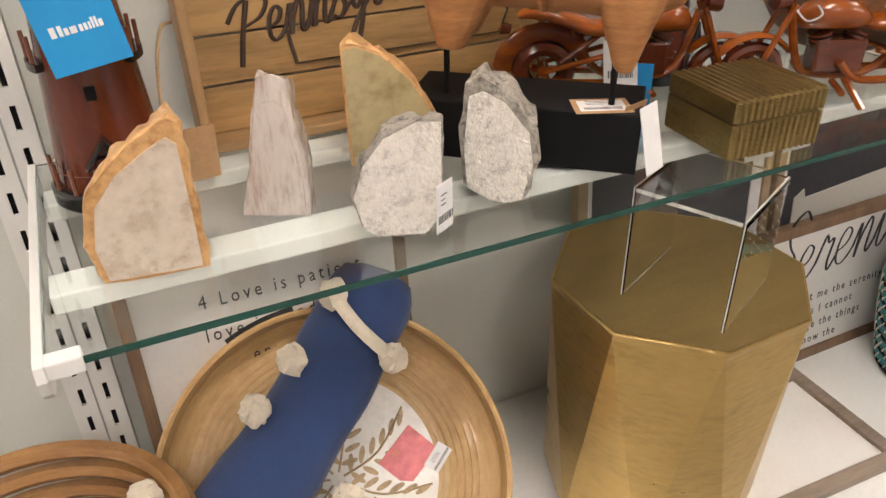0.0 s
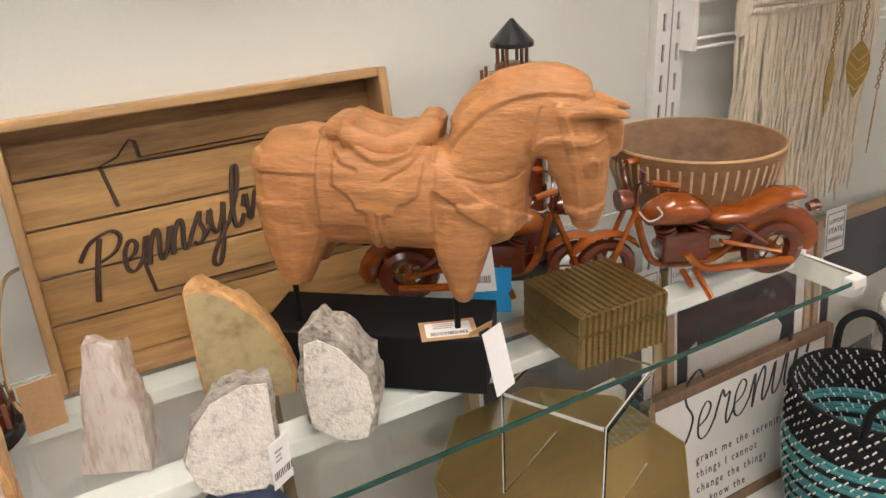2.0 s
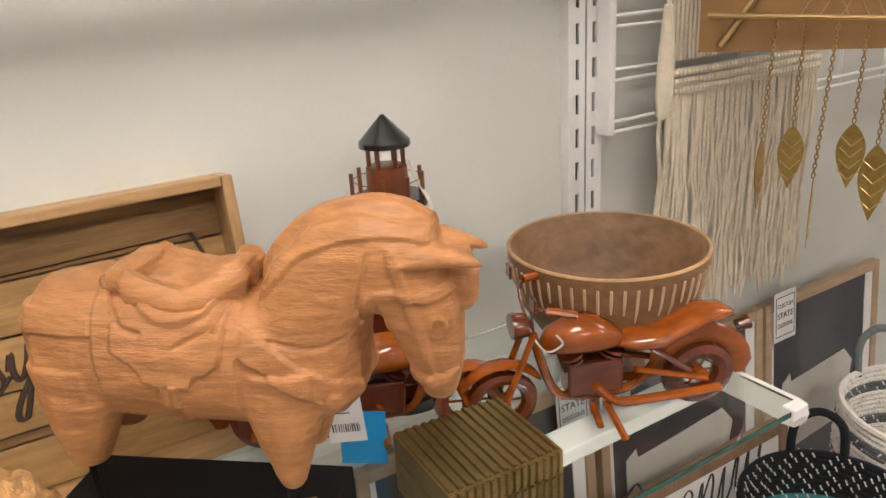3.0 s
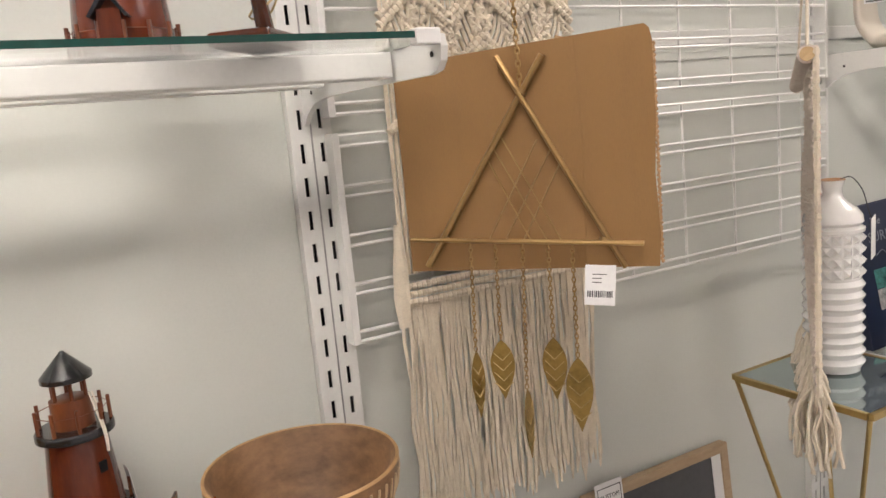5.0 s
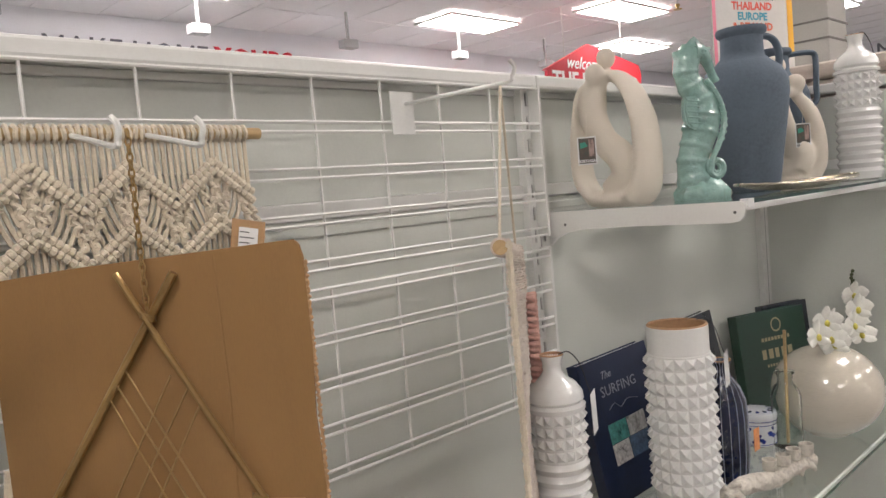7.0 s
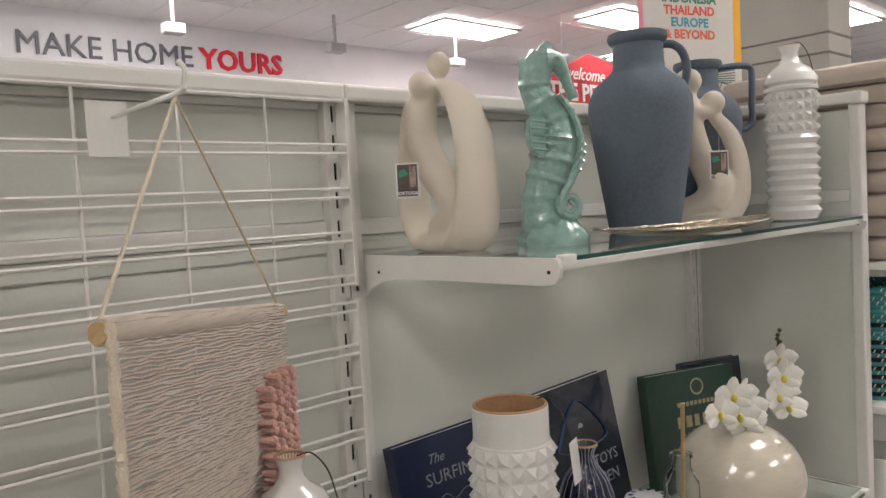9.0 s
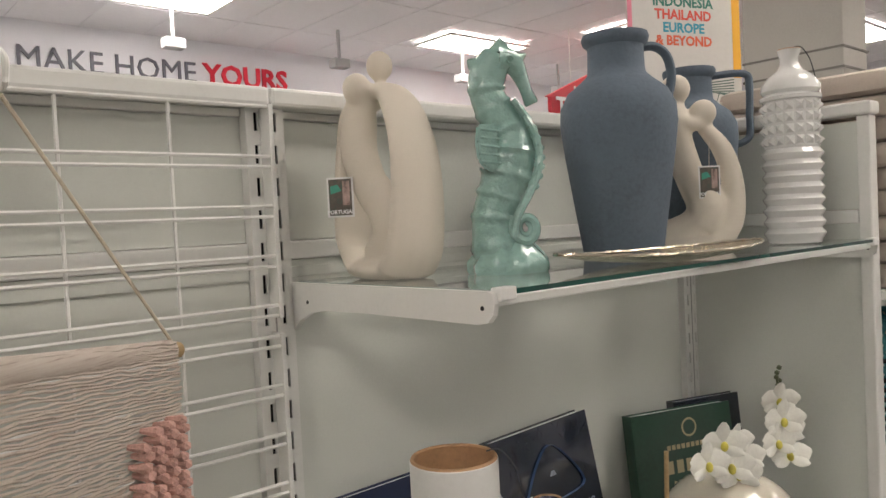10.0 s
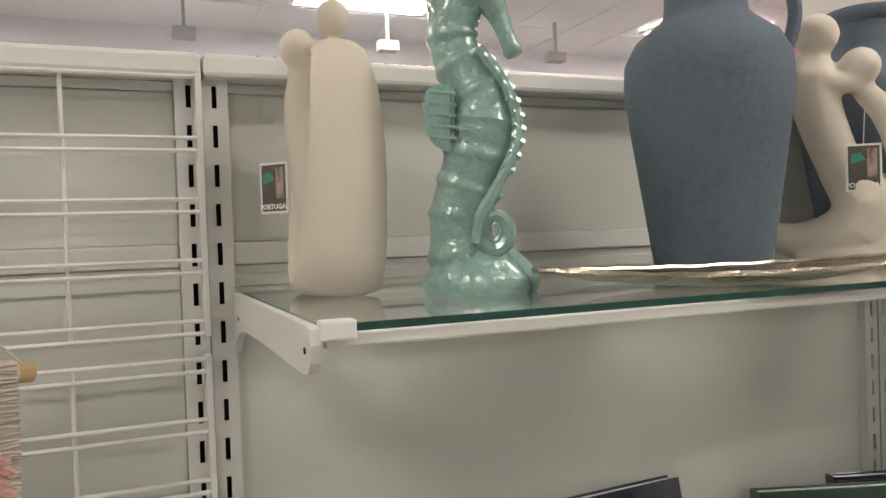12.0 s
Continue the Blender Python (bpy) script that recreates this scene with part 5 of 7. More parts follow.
def rope(pts, r, name="knotted_rope"):
    """A thick cord wound with close half knots."""
    a, c = Vector(pts[0]), Vector(pts[-1])
    n = max(8, int((c - a).length / 0.0022))
    path = [a.lerp(c, k / n) + Vector((0, -0.0015 * (k % 4 < 2), 0)) for k in range(n + 1)]
    b = tube(path, [r * (0.72 if k % 4 == 3 else 1.0 if k % 4 == 1 else 0.9) for k in range(n + 1)], 8)
    part(name, b, M_COTTON, mc, "rope of close cotton knots", True)


for base, amp in ((0.868, 0.050), (0.855, 0.050), (0.790, 0.048), (0.777, 0.048), (0.70, 0.048)):
    xs_ = [X0 + (X1 - X0) * k / 6 for k in range(7)]
    for k in range(6):
        a, c = xs_[k], xs_[k + 1]
        za = base + (amp if k % 2 == 1 else 0)
        zc = base + (amp if k % 2 == 0 else 0)
        rope([(a, -0.005, za), (c, -0.005, zc)], 0.0069)
# cords between rod and first zigzag, then slanted twisted groups
for i in range(40):
    x = X0 + (X1 - X0) * (i + 0.5) / 40
    part("cord", tube([(x, -0.002, RODZ - 0.006), (x + rnd.uniform(-0.002, 0.002), -0.004, zig(x, 0.87, 0.05))], 0.0033, 5), M_COTTON, mc)
for i in range(44):
    x = X0 + 0.012 + (X1 - X0 - 0.024) * (i + 0.5) / 44
    lean = 0.022 * (1 if ((x - X0) / (X1 - X0) * 6) % 2 < 1 else -1)
    part("cord", tube(smooth_path([(x, 0.003, zig(x, 0.86, 0.050)), (x + lean * 0.4, -0.001, zig(x, 0.83, 0.049)), (x + lean, 0.003, zig(x + lean, 0.785, 0.048))], 3), 0.0036, 5), M_COTTON, mc, "", True)
for i in range(24):
    x = X0 + (X1 - X0) * (i + 0.5) / 24
    z0, z1 = zig(x, 0.853, 0.050), zig(x, 0.794, 0.048)
    sx = 0.018 * (1 if (i // 2) % 2 else -1)
    n = 16
    path = [(x + sx * k / n + 0.0022 * (-1) ** (k // 2), -0.003, z0 + (z1 - z0) * k / n) for k in range(n + 1)]
    b = tube(path, [0.0068 if k % 4 == 1 else 0.0045 for k in range(n + 1)], 7)
    part("knot_column", b, M_COTTON, mc, "column of square knots", True)
for i in range(40):
    x = X0 + (X1 - X0) * (i + 0.5) / 40
    part("cord", tube([(x, 0.0, zig(x, 0.775, 0.048)), (x, 0.0, 0.48)], 0.0036, 5), M_COTTON, mc)
for k in range(3):
    rope([(X0 - 0.005, -0.006, 0.462 - 0.013 * k), (X1 + 0.01, -0.006, 0.462 - 0.013 * k)], 0.0062)
part("side_braid", jolt(tube([(X0 - 0.002, -0.004, 0.56), (X0 - 0.004, -0.006, 0.50), (X0 - 0.006, -0.006, 0.44), (X0 - 0.006, -0.004, 0.40)], [0.006, 0.011, 0.013, 0.009], 8), 0.004, 120), M_COTTON, mc, "thick side braid", True)
# fringe
for i in range(84):
    x = X0 - 0.006 + (X1 - X0 + 0.016) * (i + 0.5) / 84
    low = 0.02 + 0.055 * abs(math.sin(i * 1.7)) + rnd.uniform(0, 0.03)
    pts = [(x, -0.003, 0.44)]
    for k in range(1, 7):
        pts.append((x + rnd.uniform(-0.0035, 0.0035), -0.003 + rnd.uniform(-0.006, 0.006), 0.44 + (low - 0.44) * k / 6))
    part("fringe_cord", tube(smooth_path(pts, 2), [0.0031] * 11 + [0.0042, 0.0015], 5), M_COTTON, mc, "", True)
barcode_tag(mc, pose(0.385, -0.02, 0.79, 86, 0, -4) @ pose(0, 0, 0, 0, 0, -12), 0.052, 0.078, M_KRAFT, 8, "kraft_tag", 0.011)

# ---- woven textile on a dowel, hung on a cord ----
L0, R0 = Vector((1.782, 0.565, 1.500)), Vector((2.140, 0.838, 1.455))
tx = thing("woven_hanging", L0, "cream and pink woven wool wall hanging with a fringe", "wall hanging", rz=math.degrees(math.atan2(R0.y - L0.y, R0.x - L0.x)))
LEN = 0.450
M_WOOL = None


def wool_material():
    m, nt, p = nodes_of("flecked_wool")
    v = coords(nt, (3.0, 1.0, 60.0))
    a = node(nt, "ShaderNodeTexNoise", Scale=3.0, Detail=5.0, Roughness=0.7)
    v2 = coords(nt, (1.5, 1.0, 9.0))
    c = node(nt, "ShaderNodeTexNoise", Scale=1.6, Detail=2.0)
    nt.links.new(v, a.inputs["Vector"])
    nt.links.new(v2, c.inputs["Vector"])
    col1 = ramp(nt, a.outputs["Fac"], [(0.3, (0.42, 0.34, 0.28)), (0.40, (0.70, 0.63, 0.55)), (0.7, (0.80, 0.75, 0.67))])
    col2 = ramp(nt, a.outputs["Fac"], [(0.3, (0.46, 0.33, 0.28)), (0.42, (0.70, 0.58, 0.51)), (0.7, (0.78, 0.70, 0.62))])
    mx = node(nt, "ShaderNodeMix")
    mx.data_type = "RGBA"
    nt.links.new(c.outputs["Fac"], mx.inputs[0])
    nt.links.new(col1, mx.inputs[6])
    nt.links.new(col2, mx.inputs[7])
    nt.links.new(mx.outputs[2], p.inputs["Base Color"])
    p.inputs["Roughness"].default_value = 0.95
    f = node(nt, "ShaderNodeTexNoise", Scale=350.0, Detail=3.0)
    b = node(nt, "ShaderNodeBump", Strength=0.6, Distance=0.002)
    nt.links.new(f.outputs["Fac"], b.inputs["Height"])
    nt.links.new(b.outputs["Normal"], p.inputs["Normal"])
    return m


M_WOOL = wool_material()
M_PINK = surface("pink_wool", (0.66, 0.40, 0.34), 0.95, vary=0.2, scale=60, fine=350, bump=0.7)
part("dowel", tube([(0, 0, 0), (LEN, 0, -0.046)], 0.011, 12), M_BAMBOO, tx, "pale wooden dowel", True)
part("sleeve", tube([(0.004, 0, 0.0), (LEN - 0.02, 0, -0.044)], 0.0145, 12), M_WOOL, tx, "woven sleeve round the dowel", True)
rows = 128
cloth = bmesh.new()
for k in range(rows):
    z = 0.010 - 0.0043 * k
    pts = []
    for i in range(26):
        x = 0.004 + (LEN - 0.028) * i / 25
        drop = -0.046 * x / LEN
        pts.append((x, -0.011 + 0.004 * math.sin(x * 9 + k * 0.07) + 0.0012 * ((i + k) % 2) + rnd.uniform(-0.0014, 0.0014), z + drop + rnd.uniform(-0.0018, 0.0018)))
    tube(pts, rnd.uniform(0.0024, 0.0036), 5, cloth, 0.6)
ob = part("woven_cloth", cloth, M_WOOL, tx, "flecked cream woven rows", True)
ob["kind"] = "stuff"
for r in range(34):
    for c in range(4):
        x, z = 0.318 + 0.026 * c + 0.006 * (r % 2), -0.105 - 0.0115 * r - 0.02 - 0.012 * (c == 0)
        b = tube([(x - 0.011, -0.016, z + 0.004), (x - 0.004, -0.031, z + 0.001), (x + 0.004, -0.031, z - 0.001), (x + 0.011, -0.016, z - 0.004)], [0.003, 0.0065, 0.0065, 0.003], 6)
        part("pink_stitch", b, M_PINK, tx, "", True)
for i in range(120):
    x = 0.035 + (LEN - 0.065) * i / 119
    spread = rnd.uniform(-0.034, 0.034)
    pts = [(x, -0.010, -0.52)]
    for k in range(1, 6):
        pts.append((x + rnd.uniform(-0.006, 0.006), -0.010 + spread * min(1, k / 3) + rnd.uniform(-0.008, 0.008), -0.52 - (0.032 + 0.0015 * (i % 4)) * k))
    part("fringe_cord", tube(smooth_path(pts, 2), 0.0032, 5), M_COTTON, tx, "", True)
part("side_binding", jolt(tube([(0.004, -0.012, 0.008 - 0.007 * k) for k in range(80)], [0.0062 if k % 2 else 0.0042 for k in range(80)], 6), 0.002, 160), M_COTTON, tx, "white bound side edge", True)
inv = tx.matrix_basis.inverted()
tip = inv @ Vector((1.916, 0.655, 1.744))
for x, zz in ((0.006, 0.012), (LEN - 0.012, -0.034)):
    part("cord", tube([(x, 0, zz), tip], 0.0023, 6), M_COTTON, tx, "cream hanging cord")

# ---- on the base shelf of the first bay ----
M_BAMB = wood("coiled_bamboo", (0.60, 0.40, 0.18), (0.42, 0.25, 0.095), 0.4, (6, 6, 60), coat=0.25)
M_INLAY = surface("pearl_inlay", (0.74, 0.72, 0.66), 0.3, vary=0.08, scale=30, fine=140, bump=0.05, coat=0.3)
M_TAN = surface("tan_inlay", (0.42, 0.30, 0.16), 0.4, vary=0.25, scale=45, fine=150)


def round_tray():
    d = thing("bamboo_tray", (0.185, 0.755, 0.365), "round coiled bamboo tray with a leaf inlay, leaning back", "tray", rx=44, ry=-14)
    R = 0.245
    prof = [(0.0, 0.0), (R - 0.03, 0.0), (R - 0.004, 0.012), (R, 0.03), (R, 0.068), (R - 0.004, 0.070), (R - 0.008, 0.068), (R - 0.009, 0.03), (R - 0.03, 0.012), (R - 0.09, 0.008), (0.0, 0.008)]
    part("body", lathe(prof, 72), M_BAMB, d, "", True)
    for k in range(7):
        r = R - 0.028 - 0.011 * k
        part("coil", tube([(r * math.cos(t), r * math.sin(t), 0.0098) for t in [2 * math.pi * i / 64 for i in range(64)]], 0.0045, 5, None, 0.5, True), M_BAMB, d, "", True)
    part("inlay_disc", lathe([(0.0, 0.0082), (0.148, 0.0082), (0.148, 0.0105), (0.0, 0.0105)], 64), M_INLAY, d, "pearl-white inlaid disc")
    for b in range(7):
        a = 2 * math.pi * b / 7
        part("stem", tube(smooth_path([(0.01 * math.cos(a), 0.01 * math.sin(a), 0.0115), (0.07 * math.cos(a + 0.1), 0.07 * math.sin(a + 0.1), 0.0115), (0.138 * math.cos(a + 0.35), 0.138 * math.sin(a + 0.35), 0.0115)], 4), 0.0016, 4), M_TAN, d)
        for k in range(6):
            r = 0.03 + 0.019 * k
            for s in (-1, 1):
                c = a + 0.0022 * 100 * k / 6 * 0.8 + s * (0.011 / r + 0.05)
                w = plate([(0.013 * math.cos(t), 0.0042 * math.sin(t)) for t in [2 * math.pi * i / 10 for i in range(10)]], 0.0012, None,
                          Matrix.Translation((r * math.cos(c), r * math.sin(c), 0.0106)) @ pose(0, 0, 0, 0, 0, math.degrees(c) + s * 38))
                part("leaf_inlay", w, M_TAN, d)
    # the wall is uncut; flat near-black ovals paint the shade of its grips
    for s in (0, math.pi):
        hole_shade = [((R + 0.0012) * math.cos(s + t), (R + 0.0012) * math.sin(s + t), 0.047) for t in [radians(102 - 2.4 * i) for i in range(11)]]
        part("grip_shade", tube(hole_shade, 0.009, 6, None, 0.15), M_DARK, d, "dark oval painting the shade of a grip opening")
    m = pose(0.105, -0.02, 0.014, 4, -6, 24)
    part("pink_label", boxed((-0.035, -0.028, 0), (0.035, 0.028, 0.001), 0, m), surface("pink_orange_card", (0.75, 0.22, 0.24), 0.5, vary=0.5, scale=12, fine=60, dark=(0.80, 0.42, 0.12)), d, "pink and orange printed card")
    barcode_tag(d, m @ pose(0.025, -0.036, 0.0012, 0, 0, 6), 0.04, 0.024, M_PAPER, 4, "price_sticker", 0.001)
    return d


round_tray()
M_NAVY = surface("navy_cotton", (0.016, 0.040, 0.125), 0.9, vary=0.18, scale=14, fine=420, bump=0.5, sheen=0.2)
pl = thing("bolster_cushion", (0.14, 0.765, 0.468), "navy cotton cushion with cream pompom trim", "cushion")
path = smooth_path([(0.17, 0.10, 0.155), (0.10, 0.045, 0.10), (0.005, -0.02, 0.035), (-0.11, -0.08, -0.03), (-0.22, -0.108, -0.09)], 5)
part("cushion", jolt(tube(path, [0.03, 0.055, 0.064] + [0.068] * (len(path) - 6) + [0.064, 0.055, 0.03], 18, None, 0.62), 0.006, 16), M_NAVY, pl, "folded navy cotton cover", True)
for k, (x, y, z) in enumerate(((0.088, 0.058, 0.168), (0.135, -0.03, 0.105), (0.01, 0.01, 0.12), (0.025, -0.138, 0.0), (-0.05, -0.018, 0.08), (-0.20, -0.045, 0.025), (-0.235, -0.145, -0.045))):
    b = bmesh.new()
    bmesh.ops.create_icosphere(b, subdivisions=3, radius=0.02, matrix=Matrix.Translation((x, y, z)))
    part("pompom", jolt(b, 0.007, 110, k), M_COTTON, pl, "fluffy cream pompom", True)
part("braid", tube(smooth_path([(0.088, 0.058, 0.168), (0.10, 0.0, 0.150), (0.125, -0.03, 0.12), (0.135, -0.03, 0.105)], 4), 0.010, 8, None, 0.5), M_COTTON, pl, "cream cotton braid", True)
part("braid", tube(smooth_path([(-0.20, -0.045, 0.025), (-0.228, -0.085, 0.0), (-0.24, -0.13, -0.035)], 4), 0.011, 8, None, 0.5), M_COTTON, pl, "cream cotton braid", True)

M_SIGN = surface("white_signboard", (0.74, 0.73, 0.70), 0.6, vary=0.03, scale=5, fine=120, bump=0.05)
M_WALNUT = wood("brown_sign_frame", (0.26, 0.165, 0.10), (0.14, 0.085, 0.05), 0.6, (14, 14, 2))


def framed_sign(name, at, w, h, lean, label, frame_mat, face_mat, bar=0.018, turn=0.0):
    d = thing(name, at, label, "framed sign", rz=turn, rx=lean)
    part("face", boxed((bar, 0.006, bar), (w - bar, 0.012, h - bar)), face_mat, d)
    part("frame_side", boxed((0, 0, 0), (bar, 0.022, h), 0.0015), frame_mat, d)
    part("frame_side", boxed((w - bar, 0, 0), (w, 0.022, h), 0.0015), frame_mat, d)
    part("frame_rail", boxed((bar + 0.0002, 0, 0), (w - bar - 0.0002, 0.022, bar), 0.0015), frame_mat, d)
    part("frame_rail", boxed((bar + 0.0002, 0, h - bar), (w - bar - 0.0002, 0.022, h), 0.0015), frame_mat, d)
    return d


love = framed_sign("framed_verse", (-0.045, 0.862, 0.2), 0.415, 0.60, -6, "white framed sign with typewriter lettering", M_WALNUT, M_SIGN)
for k, line in enumerate(("4 Love is patient.", "love is kind. It", "not envy, it", "boast, it")):
    letters(line, 0.031, M_INK, love, Matrix.Translation((0.105, 0.0052, 0.417 - 0.050 * k)) @ UPRIGHT, "typewriter lettering", 0.0004, "LEFT", squeeze=0.76, spacing=1.42)

# ---- base shelf of the middle bay ----
M_OAK = wood("pale_oak_frame", (0.50, 0.37, 0.235), (0.36, 0.25, 0.15), 0.55, (3, 14, 14))
M_SLATE = surface("dark_slate_print", (0.055, 0.058, 0.066), 0.3, vary=0.2, scale=6, fine=90, bump=0.02, coat=0.4)
M_CREAM = surface("cream_map_shape", (0.62, 0.60, 0.54), 0.5, vary=0.04, scale=12, fine=100)
for x0, w, tag_at in ((0.68, 0.44, 0.36), (1.135, 0.44, 0.0), (1.585, 0.40, 0.02)):
    fr = framed_sign("framed_state_print", (x0, 0.862, 0.2), w, 0.505, -5.5, "oak framed dark print with a cream state shape", M_OAK, M_SLATE, 0.02)
    tagged(fr, "", "", "framed state prints")
    part("white_mount", boxed((w - 0.048, 0.0035, 0.022), (w - 0.0215, 0.0055, 0.483)), M_PAPER, fr, "white mount strip")
    part("white_mount", boxed((0.0215, 0.0035, 0.022), (0.03, 0.0055, 0.483)), M_PAPER, fr, "white mount strip")
    shape = [(0.06, 0.15), (0.06, 0.315), (0.085, 0.33), (0.09, 0.31), (w - 0.12, 0.325), (w - 0.09, 0.29), (w - 0.10, 0.25), (w - 0.085, 0.205), (w - 0.12, 0.165)]
    part("state_shape", plate(shape, 0.002, None, Matrix.Translation((0, 0.0052, 0)) @ UPRIGHT), M_CREAM, fr, "cream cut-out state outline")
    card_ = part("corner_card", boxed((tag_at, -0.004, 0.42), (tag_at + 0.07, -0.003, 0.525), 0), M_PAPER, fr, "white corner card")
    b = bmesh.new()
    for lo, hi in (((0.005, 0.43), (0.065, 0.4315)), ((0.005, 0.5135), (0.065, 0.515)), ((0.005, 0.4318), (0.0065, 0.5132)), ((0.0635, 0.4318), (0.065, 0.5132))):
        block(b, (tag_at + lo[0], -0.0046, lo[1]), (tag_at + hi[0], -0.0041, hi[1]))
    part("border", b, M_INK, card_)
    for k, (line, size) in enumerate((("CUSTOM", 0.0125), ("STATE", 0.018), ("DESIGNS", 0.0125))):
        letters(line, size, M_INK, card_, Matrix.Translation((tag_at + 0.035, -0.0043, 0.495 - 0.021 * k)) @ UPRIGHT, "", 0.0003)

ser = framed_sign("framed_prayer", (1.0, 0.772, 0.2), 0.54, 0.315, -7, "white framed sign with script and typewriter lettering", M_WALNUT, M_SIGN, 0.022)
handwriting("Serenity", 0.074, 0.0023, M_INK, ser, Matrix.Translation((0.058, 0.0062, 0.176)) @ UPRIGHT @ pose(0, 0, 0, 0, 0, 7), "black brush script letter")
for k, line in enumerate(("grant me the serenity", "things I cannot", "change the things", "to know the")):
    letters(line, 0.026, M_INK, ser, Matrix.Translation((0.13, 0.0052, 0.145 - 0.034 * k)) @ UPRIGHT, "typewriter lettering", 0.0003, "LEFT", squeeze=0.76, spacing=1.42)
flat = thing("flat_framed_sign", (0.72, 0.505, 0.2005), "white panel in a grey-brown frame lying flat", "framed panel", rz=-2)
M_GREYWOOD = wood("grey_brown_frame", (0.28, 0.22, 0.17), (0.18, 0.14, 0.105), 0.6, (3, 14, 14))
part("face", boxed((0.025, 0.025, 0.002), (0.375, 0.235, 0.008)), M_SIGN, flat)
for lo, hi in (((0, 0, 0), (0.4, 0.025, 0.018)), ((0, 0.235, 0), (0.4, 0.26, 0.018)), ((0, 0.0252, 0), (0.025, 0.2348, 0.018)), ((0.375, 0.0252, 0), (0.4, 0.2348, 0.018))):
    part("frame_rail", boxed(lo, hi, 0.0015), M_GREYWOOD, flat)


def rope_basket(name, at, r0, r1, h, bands, label, handle):
    """A coiled basket: each coil a ring, coloured by band, with lighter stitches."""
    d = thing(name, at, label, "basket", "woven baskets")
    n = int(h / 0.0115)
    mats = {}
    for k in range(n):
        z = 0.006 + 0.0115 * k
        r = r0 + (r1 - r0) * math.sin(min(1, k / n * 1.3) * math.pi / 2)
        m = bands(k / n)
        ring = [(r * math.cos(t), r * math.sin(t), z) for t in [2 * math.pi * i / 40 for i in range(40)]]
        part("coil", tube(ring, 0.0068, 6, None, 1.0, True), m, d, "", True)
        mats[k] = r
    st = bmesh.new()
    for k in range(1, n):
        m = 44
        for i in range(m):
            if (k * 7 + i * 3) % 4 < 3:
                t = 2 * math.pi * (i + 0.5 * (k % 2)) / m
                r = mats[k] + 0.0062
                z = 0.006 + 0.0115 * k
                tube([(r * math.cos(t), r * math.sin(t), z - 0.004), ((r + 0.0015) * math.cos(t + 0.03), (r + 0.0015) * math.sin(t + 0.03), z + 0.004)], 0.0017, 4, st)
                r2 = mats[k] - 0.0062
                tube([(r2 * math.cos(t), r2 * math.sin(t), z - 0.004), (r2 * math.cos(t + 0.03), r2 * math.sin(t + 0.03), z + 0.004)], 0.0017, 4, st)
    o = part("stitches", st, M_STITCH[name], d, "contrasting wrapped stitches")
    o["kind"] = "stuff"
    part("floor", lathe([(0.0, 0.001), (r0, 0.001), (r0, 0.006), (0.0, 0.006)], 32), bands(0.0), d)
    for s in (handle, handle + math.pi):
        hp = smooth_path([(mats[n - 1] * math.cos(s + 0.32), mats[n - 1] * math.sin(s + 0.32), h - 0.02), (1.07 * r1 * math.cos(s + 0.26), 1.07 * r1 * math.sin(s + 0.26), h + 0.05), (1.08 * r1 * math.cos(s), 1.08 * r1 * math.sin(s), h + 0.075),
                          (1.07 * r1 * math.cos(s - 0.26), 1.07 * r1 * math.sin(s - 0.26), h + 0.05), (mats[n - 1] * math.cos(s - 0.32), mats[n - 1] * math.sin(s - 0.32), h - 0.02)], 5)
        part("handle", tube(hp, 0.008, 8), M_ROPEDARK if name == "rope_basket" else M_GREYROPE, d, "wrapped rope handle", True)
    return d


M_ROPEDARK = surface("black_rope", (0.012, 0.014, 0.016), 0.8, vary=0.3, scale=60, fine=300, bump=0.6)
M_ROPEDARK.node_tree.nodes["Principled BSDF"].inputs["Specular IOR Level"].default_value = 0.2
M_GREYROPE = surface("grey_green_rope", (0.16, 0.19, 0.19), 0.8, vary=0.2, scale=60, fine=300, bump=0.6)
M_TEAL = surface("teal_rope", (0.05, 0.27, 0.29), 0.75, vary=0.25, scale=50, fine=300, bump=0.6)
M_CREAMROPE = surface("cream_rope", (0.76, 0.73, 0.67), 0.9, vary=0.12, scale=50, fine=300, bump=0.6)
M_GREYCOIL = surface("grey_rope", (0.12, 0.125, 0.13), 0.9, vary=0.3, scale=50, fine=300, bump=0.6)
M_STITCH = {"rope_basket": M_CREAMROPE, "striped_basket": M_CREAMROPE}
rope_basket("rope_basket", (1.405, 0.630, 0.2), 0.115, 0.145, 0.300, lambda f: M_ROPEDARK if f > 0.72 or int(f * 27) % 3 == 0 else M_TEAL, "black and teal coiled rope basket on the base shelf", 3.9)
rope_basket("striped_basket", (1.765, 0.650, 0.2), 0.135, 0.166, 0.340, lambda f: M_GREYCOIL if int(f * 28) % 7 in (2, 3) else M_CREAMROPE, "cream and grey striped rope basket on the base shelf", 4.3)

